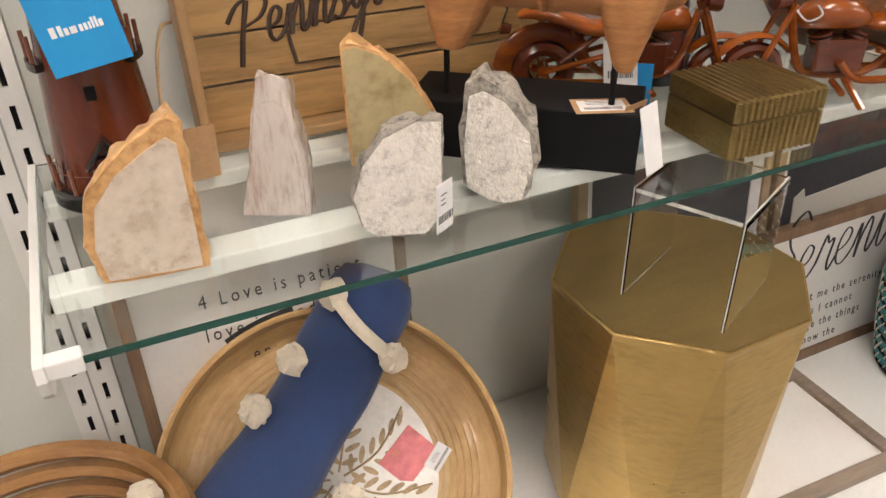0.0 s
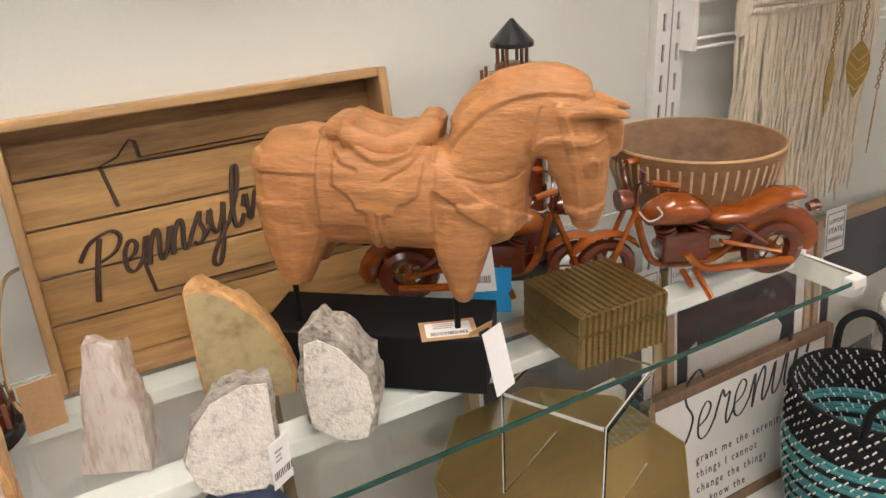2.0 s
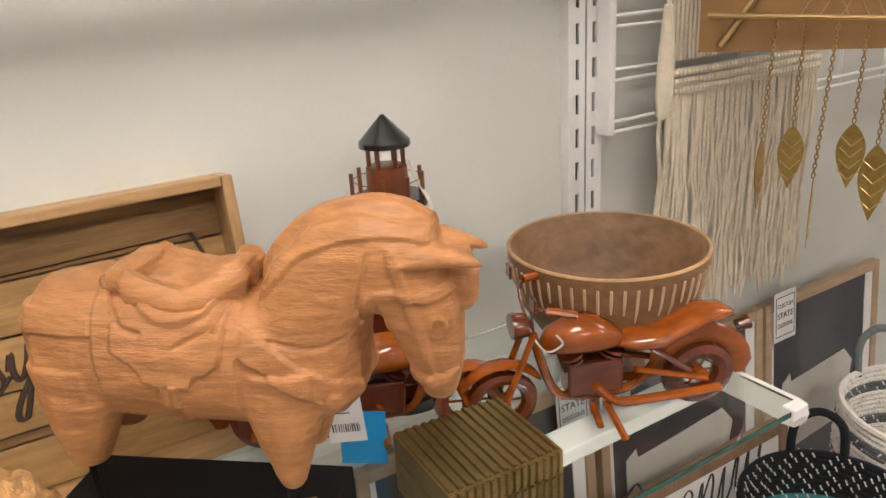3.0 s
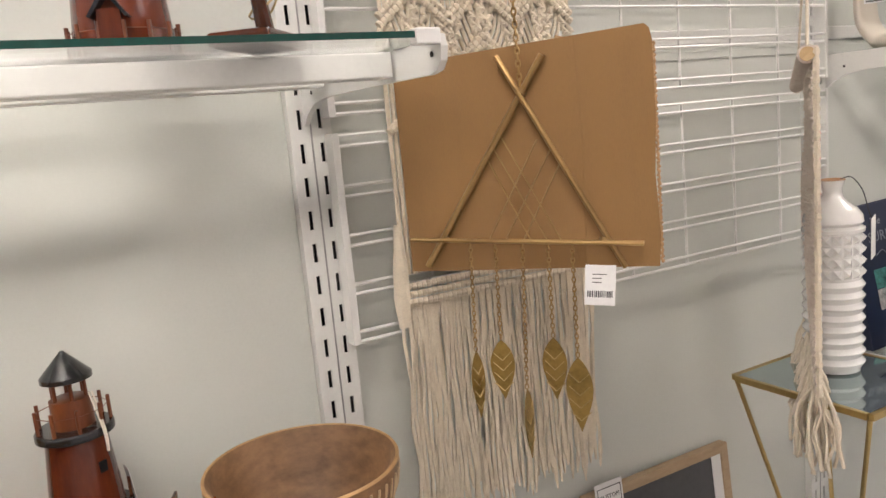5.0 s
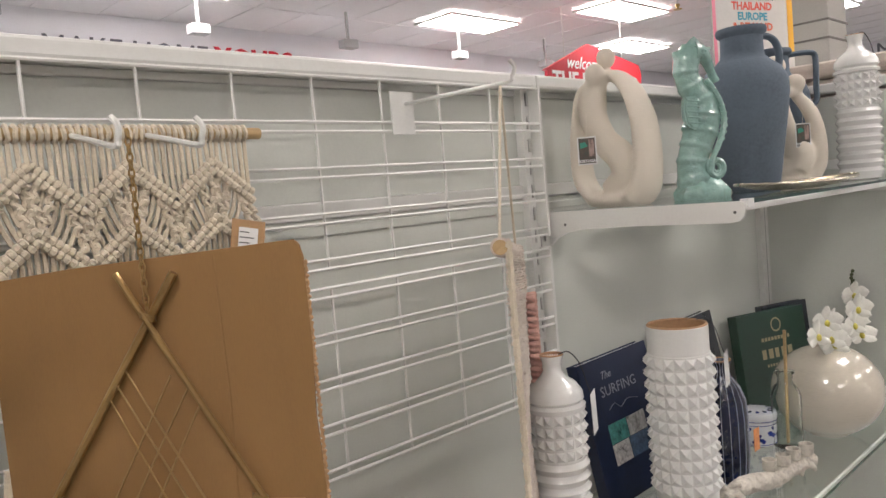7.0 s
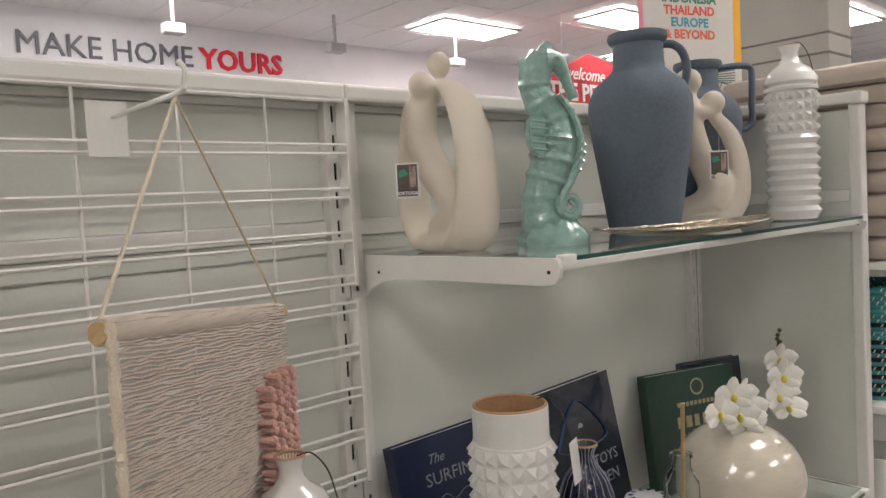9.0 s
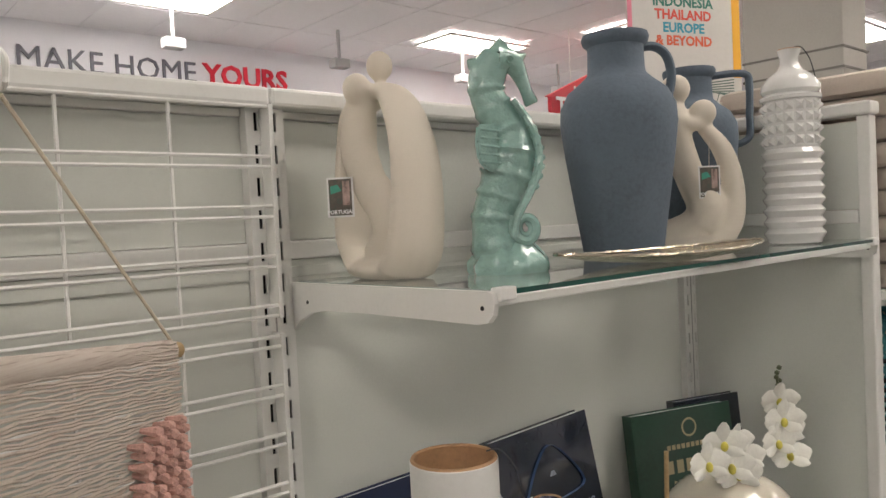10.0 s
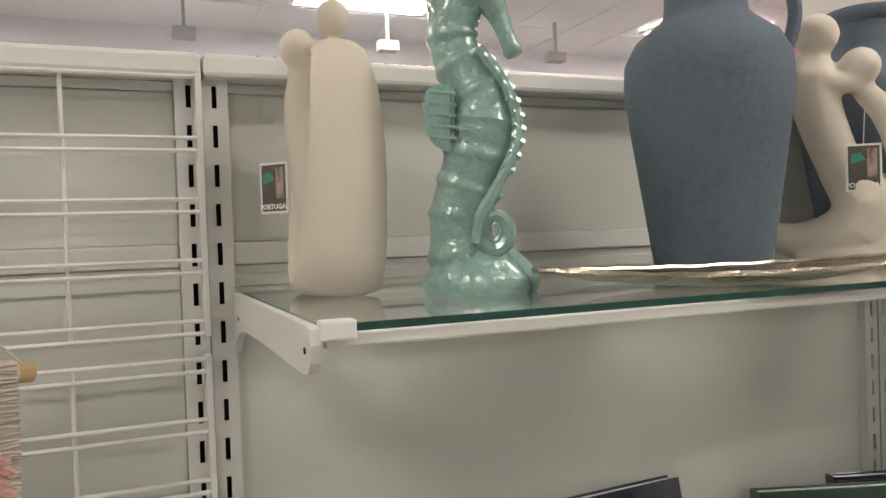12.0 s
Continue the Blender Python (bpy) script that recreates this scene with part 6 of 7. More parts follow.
# coiled brown wooden bowl at the near end of the first bay
cb = thing("coiled_bowl", (-0.20, 0.665, 0.2), "dark honey coiled wooden bowl with a metal ring", "bowl")
M_HONEY = wood("dark_honey_coils", (0.40, 0.205, 0.07), (0.20, 0.09, 0.03), 0.35, (4, 4, 30), coat=0.4)
for k in range(15):
    r, z = 0.185 * math.sin(0.35 + 1.15 * k / 14), 0.008 + 0.33 * (1 - math.cos(1.45 * k / 14))
    part("coil", tube([(r * math.cos(t), r * math.sin(t), z) for t in [2 * math.pi * i / 48 for i in range(48)]], 0.0125, 6, closed=True), M_HONEY, cb, "", True)
part("ring_handle", tube([(-0.01 + 0.02 * math.cos(t), -0.185 + 0.004 * math.sin(t), 0.2 + 0.02 * math.sin(t)) for t in [2 * math.pi * i / 20 for i in range(20)]], 0.003, 6, closed=True), M_GILT, cb, "small metal ring", True)

# ---- sculptures on the high shelf ----
M_BISQUE = surface("cream_bisque", (0.68, 0.62, 0.53), 0.75, vary=0.02, scale=9, fine=260, bump=0.06)
M_CELADON = surface("celadon_glaze", (0.25, 0.42, 0.375), 0.08, vary=0.14, scale=16, fine=75, bump=0.75, coat=1.0, depth=0.004)
M_TAGPIC = surface("dark_postcard", (0.10, 0.085, 0.07), 0.4, vary=0.6, scale=60, fine=150, dark=(0.03, 0.12, 0.10))


def melted(name, bm, material, at, turn, label, category, voxel=0.0045, rounds=7):
    """One plain mesh whose strokes run into one another."""
    me = bpy.data.meshes.new(name)
    bmesh.ops.recalc_face_normals(bm, faces=bm.faces)
    bm.to_mesh(me)
    bm.free()
    me.materials.append(material)
    ob = tagged(new(name, me), label, category)
    ob.matrix_basis = pose(*at, 0, 0, turn)
    r = ob.modifiers.new("merge", "REMESH")
    r.mode, r.voxel_size, r.use_smooth_shade = "VOXEL", voxel, True
    s = ob.modifiers.new("soften", "SMOOTH")
    s.factor, s.iterations = 0.6, rounds
    return ob


def stroke(bm, pts, rad, flat=1.0, seg=14):
    path = smooth_path([(x, y, z) for x, y, z in pts], 5)
    n = len(pts) - 1
    rr = [float(np.interp(i / (len(path) - 1) * n, range(n + 1), rad)) for i in range(len(path))]
    tube(path, rr, seg, bm, flat)


def head(bm, x, y, z, r):
    bmesh.ops.create_uvsphere(bm, u_segments=20, v_segments=14, radius=r, matrix=Matrix.Translation((x, y, z)))


b = bmesh.new()
stroke(b, [(-0.02, 0.006, 0.268), (-0.068, 0.008, 0.258), (-0.088, 0.010, 0.205), (-0.096, 0.010, 0.13), (-0.086, 0.006, 0.06), (-0.045, 0.0, 0.014)], [0.030, 0.032, 0.034, 0.038, 0.042, 0.044], 0.40)
stroke(b, [(-0.018, -0.008, 0.285), (-0.036, -0.010, 0.235), (-0.034, -0.012, 0.19), (-0.006, -0.012, 0.14), (0.032, -0.010, 0.105), (0.040, -0.006, 0.062), (-0.005, -0.004, 0.026)], [0.024, 0.036, 0.035, 0.033, 0.036, 0.036, 0.034], 0.85)
stroke(b, [(-0.02, 0.022, 0.288), (0.02, 0.022, 0.278), (0.055, 0.018, 0.245), (0.082, 0.014, 0.185), (0.092, 0.008, 0.11), (0.086, 0.002, 0.045), (0.06, 0.0, 0.012)], [0.026, 0.036, 0.042, 0.047, 0.051, 0.055, 0.056], 0.42)
stroke(b, [(-0.055, 0, 0.016), (0.0, 0, 0.014), (0.06, 0, 0.016)], [0.040, 0.050, 0.048], 0.4)
head(b, -0.014, 0.024, 0.325, 0.0235)
head(b, -0.016, -0.024, 0.287, 0.0245)
for v in b.verts:
    v.co.z = max(0.0, v.co.z)
melted("couple_statue", b, M_BISQUE, (2.462, 0.808, HIGH), -92, "cream matt ceramic statue of an embracing pair", "statue").scale = (0.95, 0.92, 1.03)

b = bmesh.new()
stroke(b, [(-0.008, 0, 0.318), (-0.016, 0, 0.275), (-0.008, 0, 0.225), (0.014, 0, 0.155), (0.046, 0, 0.09), (0.03, 0, 0.045)], [0.014, 0.036, 0.033, 0.031, 0.042, 0.036])
stroke(b, [(0.05, 0, 0.07), (0.0, 0, 0.046), (-0.05, 0, 0.040), (-0.09, 0, 0.062), (-0.112, 0, 0.092)], [0.036, 0.030, 0.024, 0.017, 0.012])
stroke(b, [(0.045, 0.006, 0.255), (0.082, 0.008, 0.205), (0.100, 0.008, 0.135), (0.096, 0.004, 0.06), (0.066, 0, 0.014)], [0.015, 0.021, 0.023, 0.025, 0.026])
stroke(b, [(-0.022, -0.004, 0.292), (-0.066, -0.006, 0.288), (-0.094, -0.006, 0.245), (-0.106, -0.004, 0.17), (-0.112, 0, 0.095)], [0.016, 0.015, 0.014, 0.013, 0.012])
stroke(b, [(-0.025, -0.010, 0.278), (0.008, -0.014, 0.262), (0.042, -0.004, 0.262)], [0.018, 0.016, 0.014])
stroke(b, [(-0.045, 0, 0.014), (0.01, 0, 0.012), (0.07, 0, 0.014)], [0.022, 0.034, 0.026], 0.5)
head(b, -0.008, 0, 0.336, 0.031)
head(b, 0.046, 0.006, 0.284, 0.028)
for v in b.verts:
    v.co.z = max(0.0, v.co.z)
melted("seated_statue", b, M_BISQUE, (3.182, 0.714, HIGH), -53, "cream matt ceramic statue of a seated pair", "statue")


def postcard_tag(at, turn, w, h, label):
    d = thing("hang_tag", at, label, "tag", "postcard tags", rz=turn)
    part("card", boxed((-w / 2, 0, 0), (w / 2, 0.001, h)), M_PAPER, d)
    part("picture", boxed((-w / 2 + 0.003, -0.0006, 0.003), (w / 2 - 0.003, -0.0001, h - 0.003)), M_TAGPIC, d, "dark street photograph")
    part("green_awning", plate([(-w * 0.36, h * 0.58), (w * 0.05, h * 0.66), (-w * 0.1, h * 0.82), (-w * 0.36, h * 0.78)], 0.0003, None, Matrix.Translation((0, -0.0007, 0)) @ UPRIGHT), surface("green_print", (0.05, 0.30, 0.22), 0.5), d)
    part("pale_wall", plate([(w * 0.08, h * 0.3), (w * 0.36, h * 0.3), (w * 0.36, h * 0.9), (w * 0.1, h * 0.9)], 0.0003, None, Matrix.Translation((0, -0.0007, 0)) @ UPRIGHT), surface("pink_print", (0.38, 0.27, 0.24), 0.5, vary=0.4, scale=80), d)
    letters("PORTUGAL", w * 0.2, M_WHITEINK, d, Matrix.Translation((0, -0.0008, h * 0.13)) @ UPRIGHT, "white printed word", 0.0002, bold=0.0003)
    part("thread", tube([(0, 0, h), (0.004, 0.004, h + 0.05)], 0.0007, 4), M_THREAD, d, "thin white thread")
    return d


postcard_tag((2.408, 0.836, HIGH + 0.098), -50, 0.042, 0.062, "small postcard tag hanging on the pale statue")
postcard_tag((3.185, 0.655, HIGH + 0.105), -35, 0.046, 0.066, "small postcard tag hanging on the seated statue")


def seahorse():
    d = thing("ceramic_seahorse", (2.6, 0.668, HIGH), "glossy celadon ceramic seahorse on a wave base", "seahorse figurine", rz=-36)
    base = bmesh.new()
    loops = []
    for z, k in ((0, 0.96), (0.006, 1.0), (0.016, 1.0), (0.028, 0.86), (0.042, 0.66), (0.052, 0.5)):
        loops.append([((0.062 + 0.004 * math.sin(9 * t)) * k * math.cos(t), (0.052 + 0.004 * math.sin(9 * t + 1)) * k * math.sin(t), z + 0.003 * math.sin(5 * t) * (z > 0.01)) for t in [2 * math.pi * i / 36 for i in range(36)]])
    part("wave_base", rings(base, loops), M_CELADON, d, "wavy glazed base", True)
    cl = [(-0.014, 0.028), (-0.020, 0.06), (-0.018, 0.09), (-0.010, 0.115), (0.000, 0.142), (0.008, 0.174), (0.011, 0.201), (0.002, 0.228), (-0.014, 0.255), (-0.022, 0.278), (-0.019, 0.306), (-0.004, 0.332)]
    rr = [0.044, 0.037, 0.036, 0.037, 0.040, 0.043, 0.038, 0.033, 0.030, 0.028, 0.031, 0.026]
    path = smooth_path([(x, 0, z) for x, z in cl], 10)
    rad, n = [], len(path) - 1
    for i in range(n + 1):
        r = float(np.interp(i / n * (len(cl) - 1), range(len(cl)), rr))
        ph = (i / n * 9.0) % 1.0
        ridge = max(0.0, 1 - abs(ph - 0.5) * 4.5)
        rad.append(r * (0.97 + 0.11 * ridge * (0.03 < i / n < 0.92)))
    part("body", tube(path, rad, 10, None, 0.9), M_CELADON, d, "ridged glazed body", True)
    sn = smooth_path([(-0.004, 0, 0.325), (0.018, 0, 0.322), (0.030, 0, 0.302), (0.039, 0, 0.278), (0.047, 0, 0.257)], 4)
    part("snout", tube(sn, [0.028, 0.026, 0.024, 0.021, 0.019, 0.017, 0.0155, 0.014, 0.0125, 0.0115, 0.0105, 0.0098, 0.0095, 0.0098, 0.0105, 0.0112, 0.0095], 10), M_CELADON, d, "curved snout", True)
    for x, z, h, lean, r in ((0.000, 0.334, 0.026, 5, 0.024), (-0.034, 0.316, 0.020, -52, 0.018), (0.018, 0.322, 0.026, 62, 0.017)):
        c = lathe([(r, 0), (r * 0.55, h * 0.6), (0.002, h)], 10)
        bmesh.ops.transform(c, matrix=pose(x, 0, z, 0, lean, 0), verts=c.verts)
        part("crest_point", c, M_CELADON, d, "", True)
    for s in (-1, 1):
        e = [(0.012 + 0.005 * math.cos(t), s * 0.0245, 0.322 + 0.005 * math.sin(t)) for t in [2 * math.pi * i / 14 for i in range(14)]]
        part("eye", tube(e, 0.002, 5, closed=True), M_CELADON, d, "", True)
    fin = plate([(-0.014, 0.226), (-0.045, 0.226), (-0.049, 0.20), (-0.046, 0.172), (-0.034, 0.156), (-0.016, 0.152)], 0.020, None, Matrix.Translation((0, -0.016, 0)) @ UPRIGHT)
    bmesh.ops.bevel(fin, geom=fin.edges[:], offset=0.004, segments=2, affect="EDGES")
    part("fin", fin, M_CELADON, d, "fluted back fin", True)
    for k in range(5):
        part("fin_ridge", tube([(-0.012, -0.036, 0.214 - 0.012 * k), (-0.040, -0.034, 0.218 - 0.012 * k)], [0.0022, 0.0035], 6), M_CELADON, d, "", True)
    spine = smooth_path([(0.012, -0.024, 0.262), (0.036, -0.022, 0.228), (0.049, -0.022, 0.19), (0.047, -0.024, 0.155), (0.030, -0.030, 0.118), (0.010, -0.034, 0.085), (0.004, -0.035, 0.055)], 5)
    part("belly_ridge", tube(spine, 0.0065, 8), M_CELADON, d, "scalloped belly ridge", True)
    for k in range(9):
        p = spine[2 + 2 * k]
        part("scallop", tube([p + Vector((-0.004, -0.002, 0.003)), p + Vector((0.007, 0.003, -0.004))], [0.0065, 0.005], 6), M_CELADON, d, "", True)
    curl = [(0.024 + (0.020 - 0.0155 * t / 12) * math.cos(t + 2.4), -0.026, 0.068 + (0.024 - 0.018 * t / 12) * math.sin(t + 2.4)) for t in [12 * i / 40 for i in range(41)]]
    part("tail_curl", tube(curl, [0.0095 - 0.006 * i / 40 for i in range(41)], 8), M_CELADON, d, "spiral curled tail", True)
    return d


seahorse()

M_SILVER = surface("hammered_silver", (0.60, 0.54, 0.44), 0.18, 1.0, vary=0.08, scale=14, fine=70, bump=0.5, depth=0.003)
sv = thing("silver_platter", (2.846, 0.548, HIGH + 0.001), "long leaf-shaped hammered silver platter", "platter", rz=-13)
loops = []
for k, (s, z) in enumerate(((0.28, 0.0), (0.5, 0.001), (0.75, 0.005), (1.0, 0.014), (0.995, 0.0165), (0.72, 0.008), (0.5, 0.004), (0.28, 0.0035))):
    loop = []
    for i in range(48):
        t = 2 * math.pi * i / 48
        c = math.cos(t)
        loop.append((0.222 * s * math.copysign(abs(c) ** 0.85, c), 0.078 * s * math.sin(t) * (1 - 0.35 * abs(c) ** 3), z + 0.008 * s * c * c))
    loops.append(loop)
part("dish", rings(bmesh.new(), loops), M_SILVER, sv, "", True)
edge = loops[3]
part("rope_rim", tube([(x, y, z + 0.0015 + 0.0012 * (i % 2)) for i, (x, y, z) in enumerate(edge)], 0.003, 6, closed=True), M_SILVER, sv, "beaded silver rim", True)


# ---- low shelf of the far bay ----
def book(at, w, h, t, turn, lean, cover, label, name="hardback_book", spin=0.0):
    d = thing(name, at, label, "book", "coffee-table books")
    d.matrix_basis = pose(*at, lean, 0, turn) @ pose(0, 0, 0, 0, spin, 0)
    part("front_cover", boxed((0, 0, 0), (w, 0.003, h), 0.0008), cover, d)
    part("back_cover", boxed((0, t - 0.003, 0), (w, t, h), 0.0008), cover, d)
    part("spine", boxed((-0.0025, 0, 0), (0.0, t, h), 0.0008), cover, d)
    part("pages", boxed((0.001, 0.0032, 0.003), (w - 0.004, t - 0.0032, h - 0.004)), M_PAPER, d, "white page block")
    return d


M_BOOKNAVY = surface("navy_cover", (0.005, 0.013, 0.045), 0.4, vary=0.2, scale=8, fine=80, bump=0.03, coat=0.12)
M_BOOKBLACK = surface("blue_black_cover", (0.012, 0.018, 0.035), 0.15, vary=0.4, scale=7, fine=60, bump=0.08, coat=0.8)
M_BOOKGREEN = surface("dark_green_cover", (0.012, 0.05, 0.03), 0.3, vary=0.2, scale=9, fine=90, bump=0.04, coat=0.3)
M_FOIL = flat_paint("gold_foil_print", (0.42, 0.36, 0.22), 0.4, 0.4)
M_GREYPRINT = flat_paint("grey_print", (0.27, 0.29, 0.33), 0.5)
SH = 0.8365
bk = book((2.385, 0.822, SH), 0.275, 0.335, 0.03, -3, -11, M_BOOKNAVY, "navy surfing book leaning against the panel", spin=-2)
letters("The", 0.026, M_GREYPRINT, bk, Matrix.Translation((0.09, -0.0006, 0.292)) @ UPRIGHT, "", 0.0002, shear=0.4)
letters("SURFING", 0.034, M_GREYPRINT, bk, Matrix.Translation((0.13, -0.0006, 0.255)) @ UPRIGHT, "grey title lettering", 0.0002, squeeze=1.05)
part("script_line", tube(smooth_path([(0.075, -0.0006, 0.212), (0.1, -0.0006, 0.222), (0.12, -0.0006, 0.208), (0.15, -0.0006, 0.22), (0.19, -0.0006, 0.212)], 4), 0.0018, 4, None, 0.3), M_GREYPRINT, bk, "illegible script line")
for (x0, z0, x1, z1, c) in ((0.055, 0.135, 0.125, 0.18, (0.05, 0.22, 0.20)), (0.127, 0.135, 0.20, 0.18, (0.28, 0.27, 0.26)), (0.055, 0.085, 0.12, 0.133, (0.48, 0.46, 0.44)), (0.122, 0.085, 0.20, 0.133, (0.06, 0.10, 0.16))):
    part("photo", boxed((x0, -0.0008, z0), (x1, -0.0002, z1)), surface("wave_photo", c, 0.3, vary=0.7, scale=40, fine=120, bump=0.0), bk, "small surf photograph")
bk = book((2.775, 0.838, SH), 0.283, 0.342, 0.032, -2, -10, M_BOOKBLACK, "blue-black wrapped book with a car print", spin=-2.5)
letters("TOYS", 0.036, M_GREYPRINT, bk, Matrix.Translation((0.215, -0.0006, 0.150)) @ UPRIGHT, "grey title lettering", 0.0002)
letters("MEN", 0.036, M_GREYPRINT, bk, Matrix.Translation((0.215, -0.0006, 0.105)) @ UPRIGHT, "grey title lettering", 0.0002)
car = smooth_path([(0.06, -0.0006, 0.205), (0.10, -0.0006, 0.262), (0.15, -0.0006, 0.300), (0.2, -0.0006, 0.262), (0.235, -0.0006, 0.205), (0.19, -0.0006, 0.19), (0.1, -0.0006, 0.19), (0.06, -0.0006, 0.205)], 4)
part("car_print", tube(car, 0.006, 4, None, 0.08), surface("blue_print", (0.05, 0.10, 0.22), 0.3, vary=0.5, scale=30), bk, "blue glint of a car bonnet")
part("badge", plate([(0.14, 0.237), (0.16, 0.237), (0.155, 0.247), (0.145, 0.247)], 0.0003, None, Matrix.Translation((0, -0.0006, 0)) @ UPRIGHT), M_GREYPRINT, bk)
b = bmesh.new()
rw = random.Random(21)
for k in range(46):
    x, z = rw.uniform(0.015, 0.268), rw.choice((rw.uniform(0.29, 0.335), rw.uniform(0.02, 0.335)))
    a = rw.uniform(0.6, 2.4)
    ln = rw.uniform(0.006, 0.022)
    tube([(x, -0.0008, z), (x + ln * math.cos(a) * 0.5 + 0.002, -0.0012, z + ln * math.sin(a) * 0.5), (x + ln * math.cos(a), -0.0008, z + ln * math.sin(a))], [0.0003, 0.0009, 0.0003], 4, b)
part("film_wrinkles", b, clear("shrink_film", (0.95, 0.96, 0.97), 0.05, 1.45), bk, "wrinkles in clear shrink film")["kind"] = "stuff"
bk = book((3.205, 0.858, SH), 0.29, 0.297, 0.035, -19, -7, M_BOOKGREEN, "dark green book with a gilt crest and title")
for k, w in enumerate((0.022, 0.024, 0.02, 0.022, 0.024)):
    part("title_bar", boxed((0.085 + 0.028 * k, -0.0007, 0.15), (0.085 + 0.028 * k + w * 0.8, -0.0003, 0.18)), M_FOIL, bk, "gilt title bar")
b = bmesh.new()
for k in range(9):
    block(b, (0.09 + 0.014 * k, -0.0007, 0.205), (0.10 + 0.014 * k, -0.0003, 0.216))
    block(b, (0.10 + 0.012 * k, -0.0007, 0.125), (0.107 + 0.012 * k, -0.0003, 0.133))
part("gilt_small_print", b, M_FOIL, bk, "small gilt print")["kind"] = "stuff"
part("crest", tube([(0.16 + 0.02 * math.cos(t), -0.0006, 0.252 + 0.02 * math.sin(t)) for t in [2 * math.pi * i / 20 for i in range(20)]], 0.0025, 4, None, 0.2, True), M_FOIL, bk, "gilt round crest")
book((3.365, 0.848, SH), 0.20, 0.303, 0.028, -19, -6, M_BOOKBLACK, "dark book standing behind the green one")

M_NAVYGLAZE = surface("navy_glaze", (0.008, 0.014, 0.045), 0.25, vary=0.2, scale=12, fine=90, bump=0.05, coat=0.5)
M_LINE = flat_paint("pale_blue_line", (0.40, 0.43, 0.50), 0.4)
nv = thing("striped_vase", (2.70, 0.70, SH), "navy glazed bottle vase with fine pale stripes", "vase")
prof = [(0.045, 0), (0.05, 0.004), (0.055, 0.06), (0.056, 0.15), (0.052, 0.195), (0.04, 0.228), (0.022, 0.252), (0.016, 0.268), (0.018, 0.28), (0.025, 0.292), (0.022, 0.293), (0.013, 0.278), (0.0, 0.2)]
part("body", lathe(prof, 40), M_NAVYGLAZE, nv, "", True)
for i in range(18):
    a = 2 * math.pi * i / 18
    part("stripe", tube([((r + 0.0003) * math.cos(a), (r + 0.0003) * math.sin(a), z) for r, z in prof[1:10]], 0.0009, 4), M_LINE, nv, "fine pale stripe")
part("rim", tube([(0.0235 * math.cos(t), 0.0235 * math.sin(t), 0.2925) for t in [2 * math.pi * i / 24 for i in range(24)]], 0.0022, 6, closed=True), M_TERRA, nv, "brown clay rim", True)
part("hang_tag", boxed((0.045, -0.052, 0.06), (0.075, -0.051, 0.115), 0), surface("orange_card", (0.80, 0.33, 0.12), 0.5, vary=0.2, scale=20), nv, "orange paper hang tag")

jr = thing("ginger_jar", (2.975, 0.742, SH), "blue and white porcelain lidded jar", "jar")
M_PORC = surface("white_porcelain", (0.70, 0.72, 0.74), 0.12, vary=0.03, scale=10, fine=90, bump=0.02, coat=0.6)
M_COBALT = surface("cobalt_paint", (0.015, 0.03, 0.20), 0.15, vary=0.4, scale=40, fine=120, bump=0.02, coat=0.6)
part("body", lathe([(0.044, 0), (0.05, 0.004), (0.052, 0.03), (0.051, 0.062), (0.048, 0.066), (0.0, 0.066)], 40), M_PORC, jr, "", True)
part("lid", lathe([(0.053, 0.067), (0.054, 0.07), (0.054, 0.085), (0.05, 0.091), (0.03, 0.095), (0.0, 0.096)], 40), M_PORC, jr, "blue-banded lid", True)
rj = random.Random(9)
for r, z in ((0.0512, 0.008), (0.0544, 0.071), (0.0515, 0.060)):
    part("band", tube([(r * math.cos(t), r * math.sin(t), z) for t in [2 * math.pi * i / 40 for i in range(40)]], 0.0016, 4, None, 0.7, True), M_COBALT, jr, "cobalt blue band")
for i in range(34):
    a, z, s = rj.uniform(0, 6.28), rj.uniform(0.016, 0.054), rj.uniform(0.004, 0.008)
    w = plate([(s * math.cos(t) * (1 + 0.3 * math.sin(3 * t)), s * math.sin(t)) for t in [2 * math.pi * k / 9 for k in range(9)]], 0.0005, None, Matrix.Translation((0.0519 * math.cos(a), 0.0519 * math.sin(a), z)) @ pose(0, 0, 0, 90, 0, math.degrees(a) + 90))
    part("floral_mark", w, M_COBALT, jr)
for i in range(12):
    a = 2 * math.pi * i / 12
    part("floral_mark", plate([(0.007 * math.cos(t), 0.005 * math.sin(t)) for t in [2 * math.pi * k / 8 for k in range(8)]], 0.0006, None, Matrix.Translation((0.037 * math.cos(a), 0.037 * math.sin(a), 0.0945)) @ pose(0, 0, 0, 0, 6, math.degrees(a))), M_COBALT, jr)

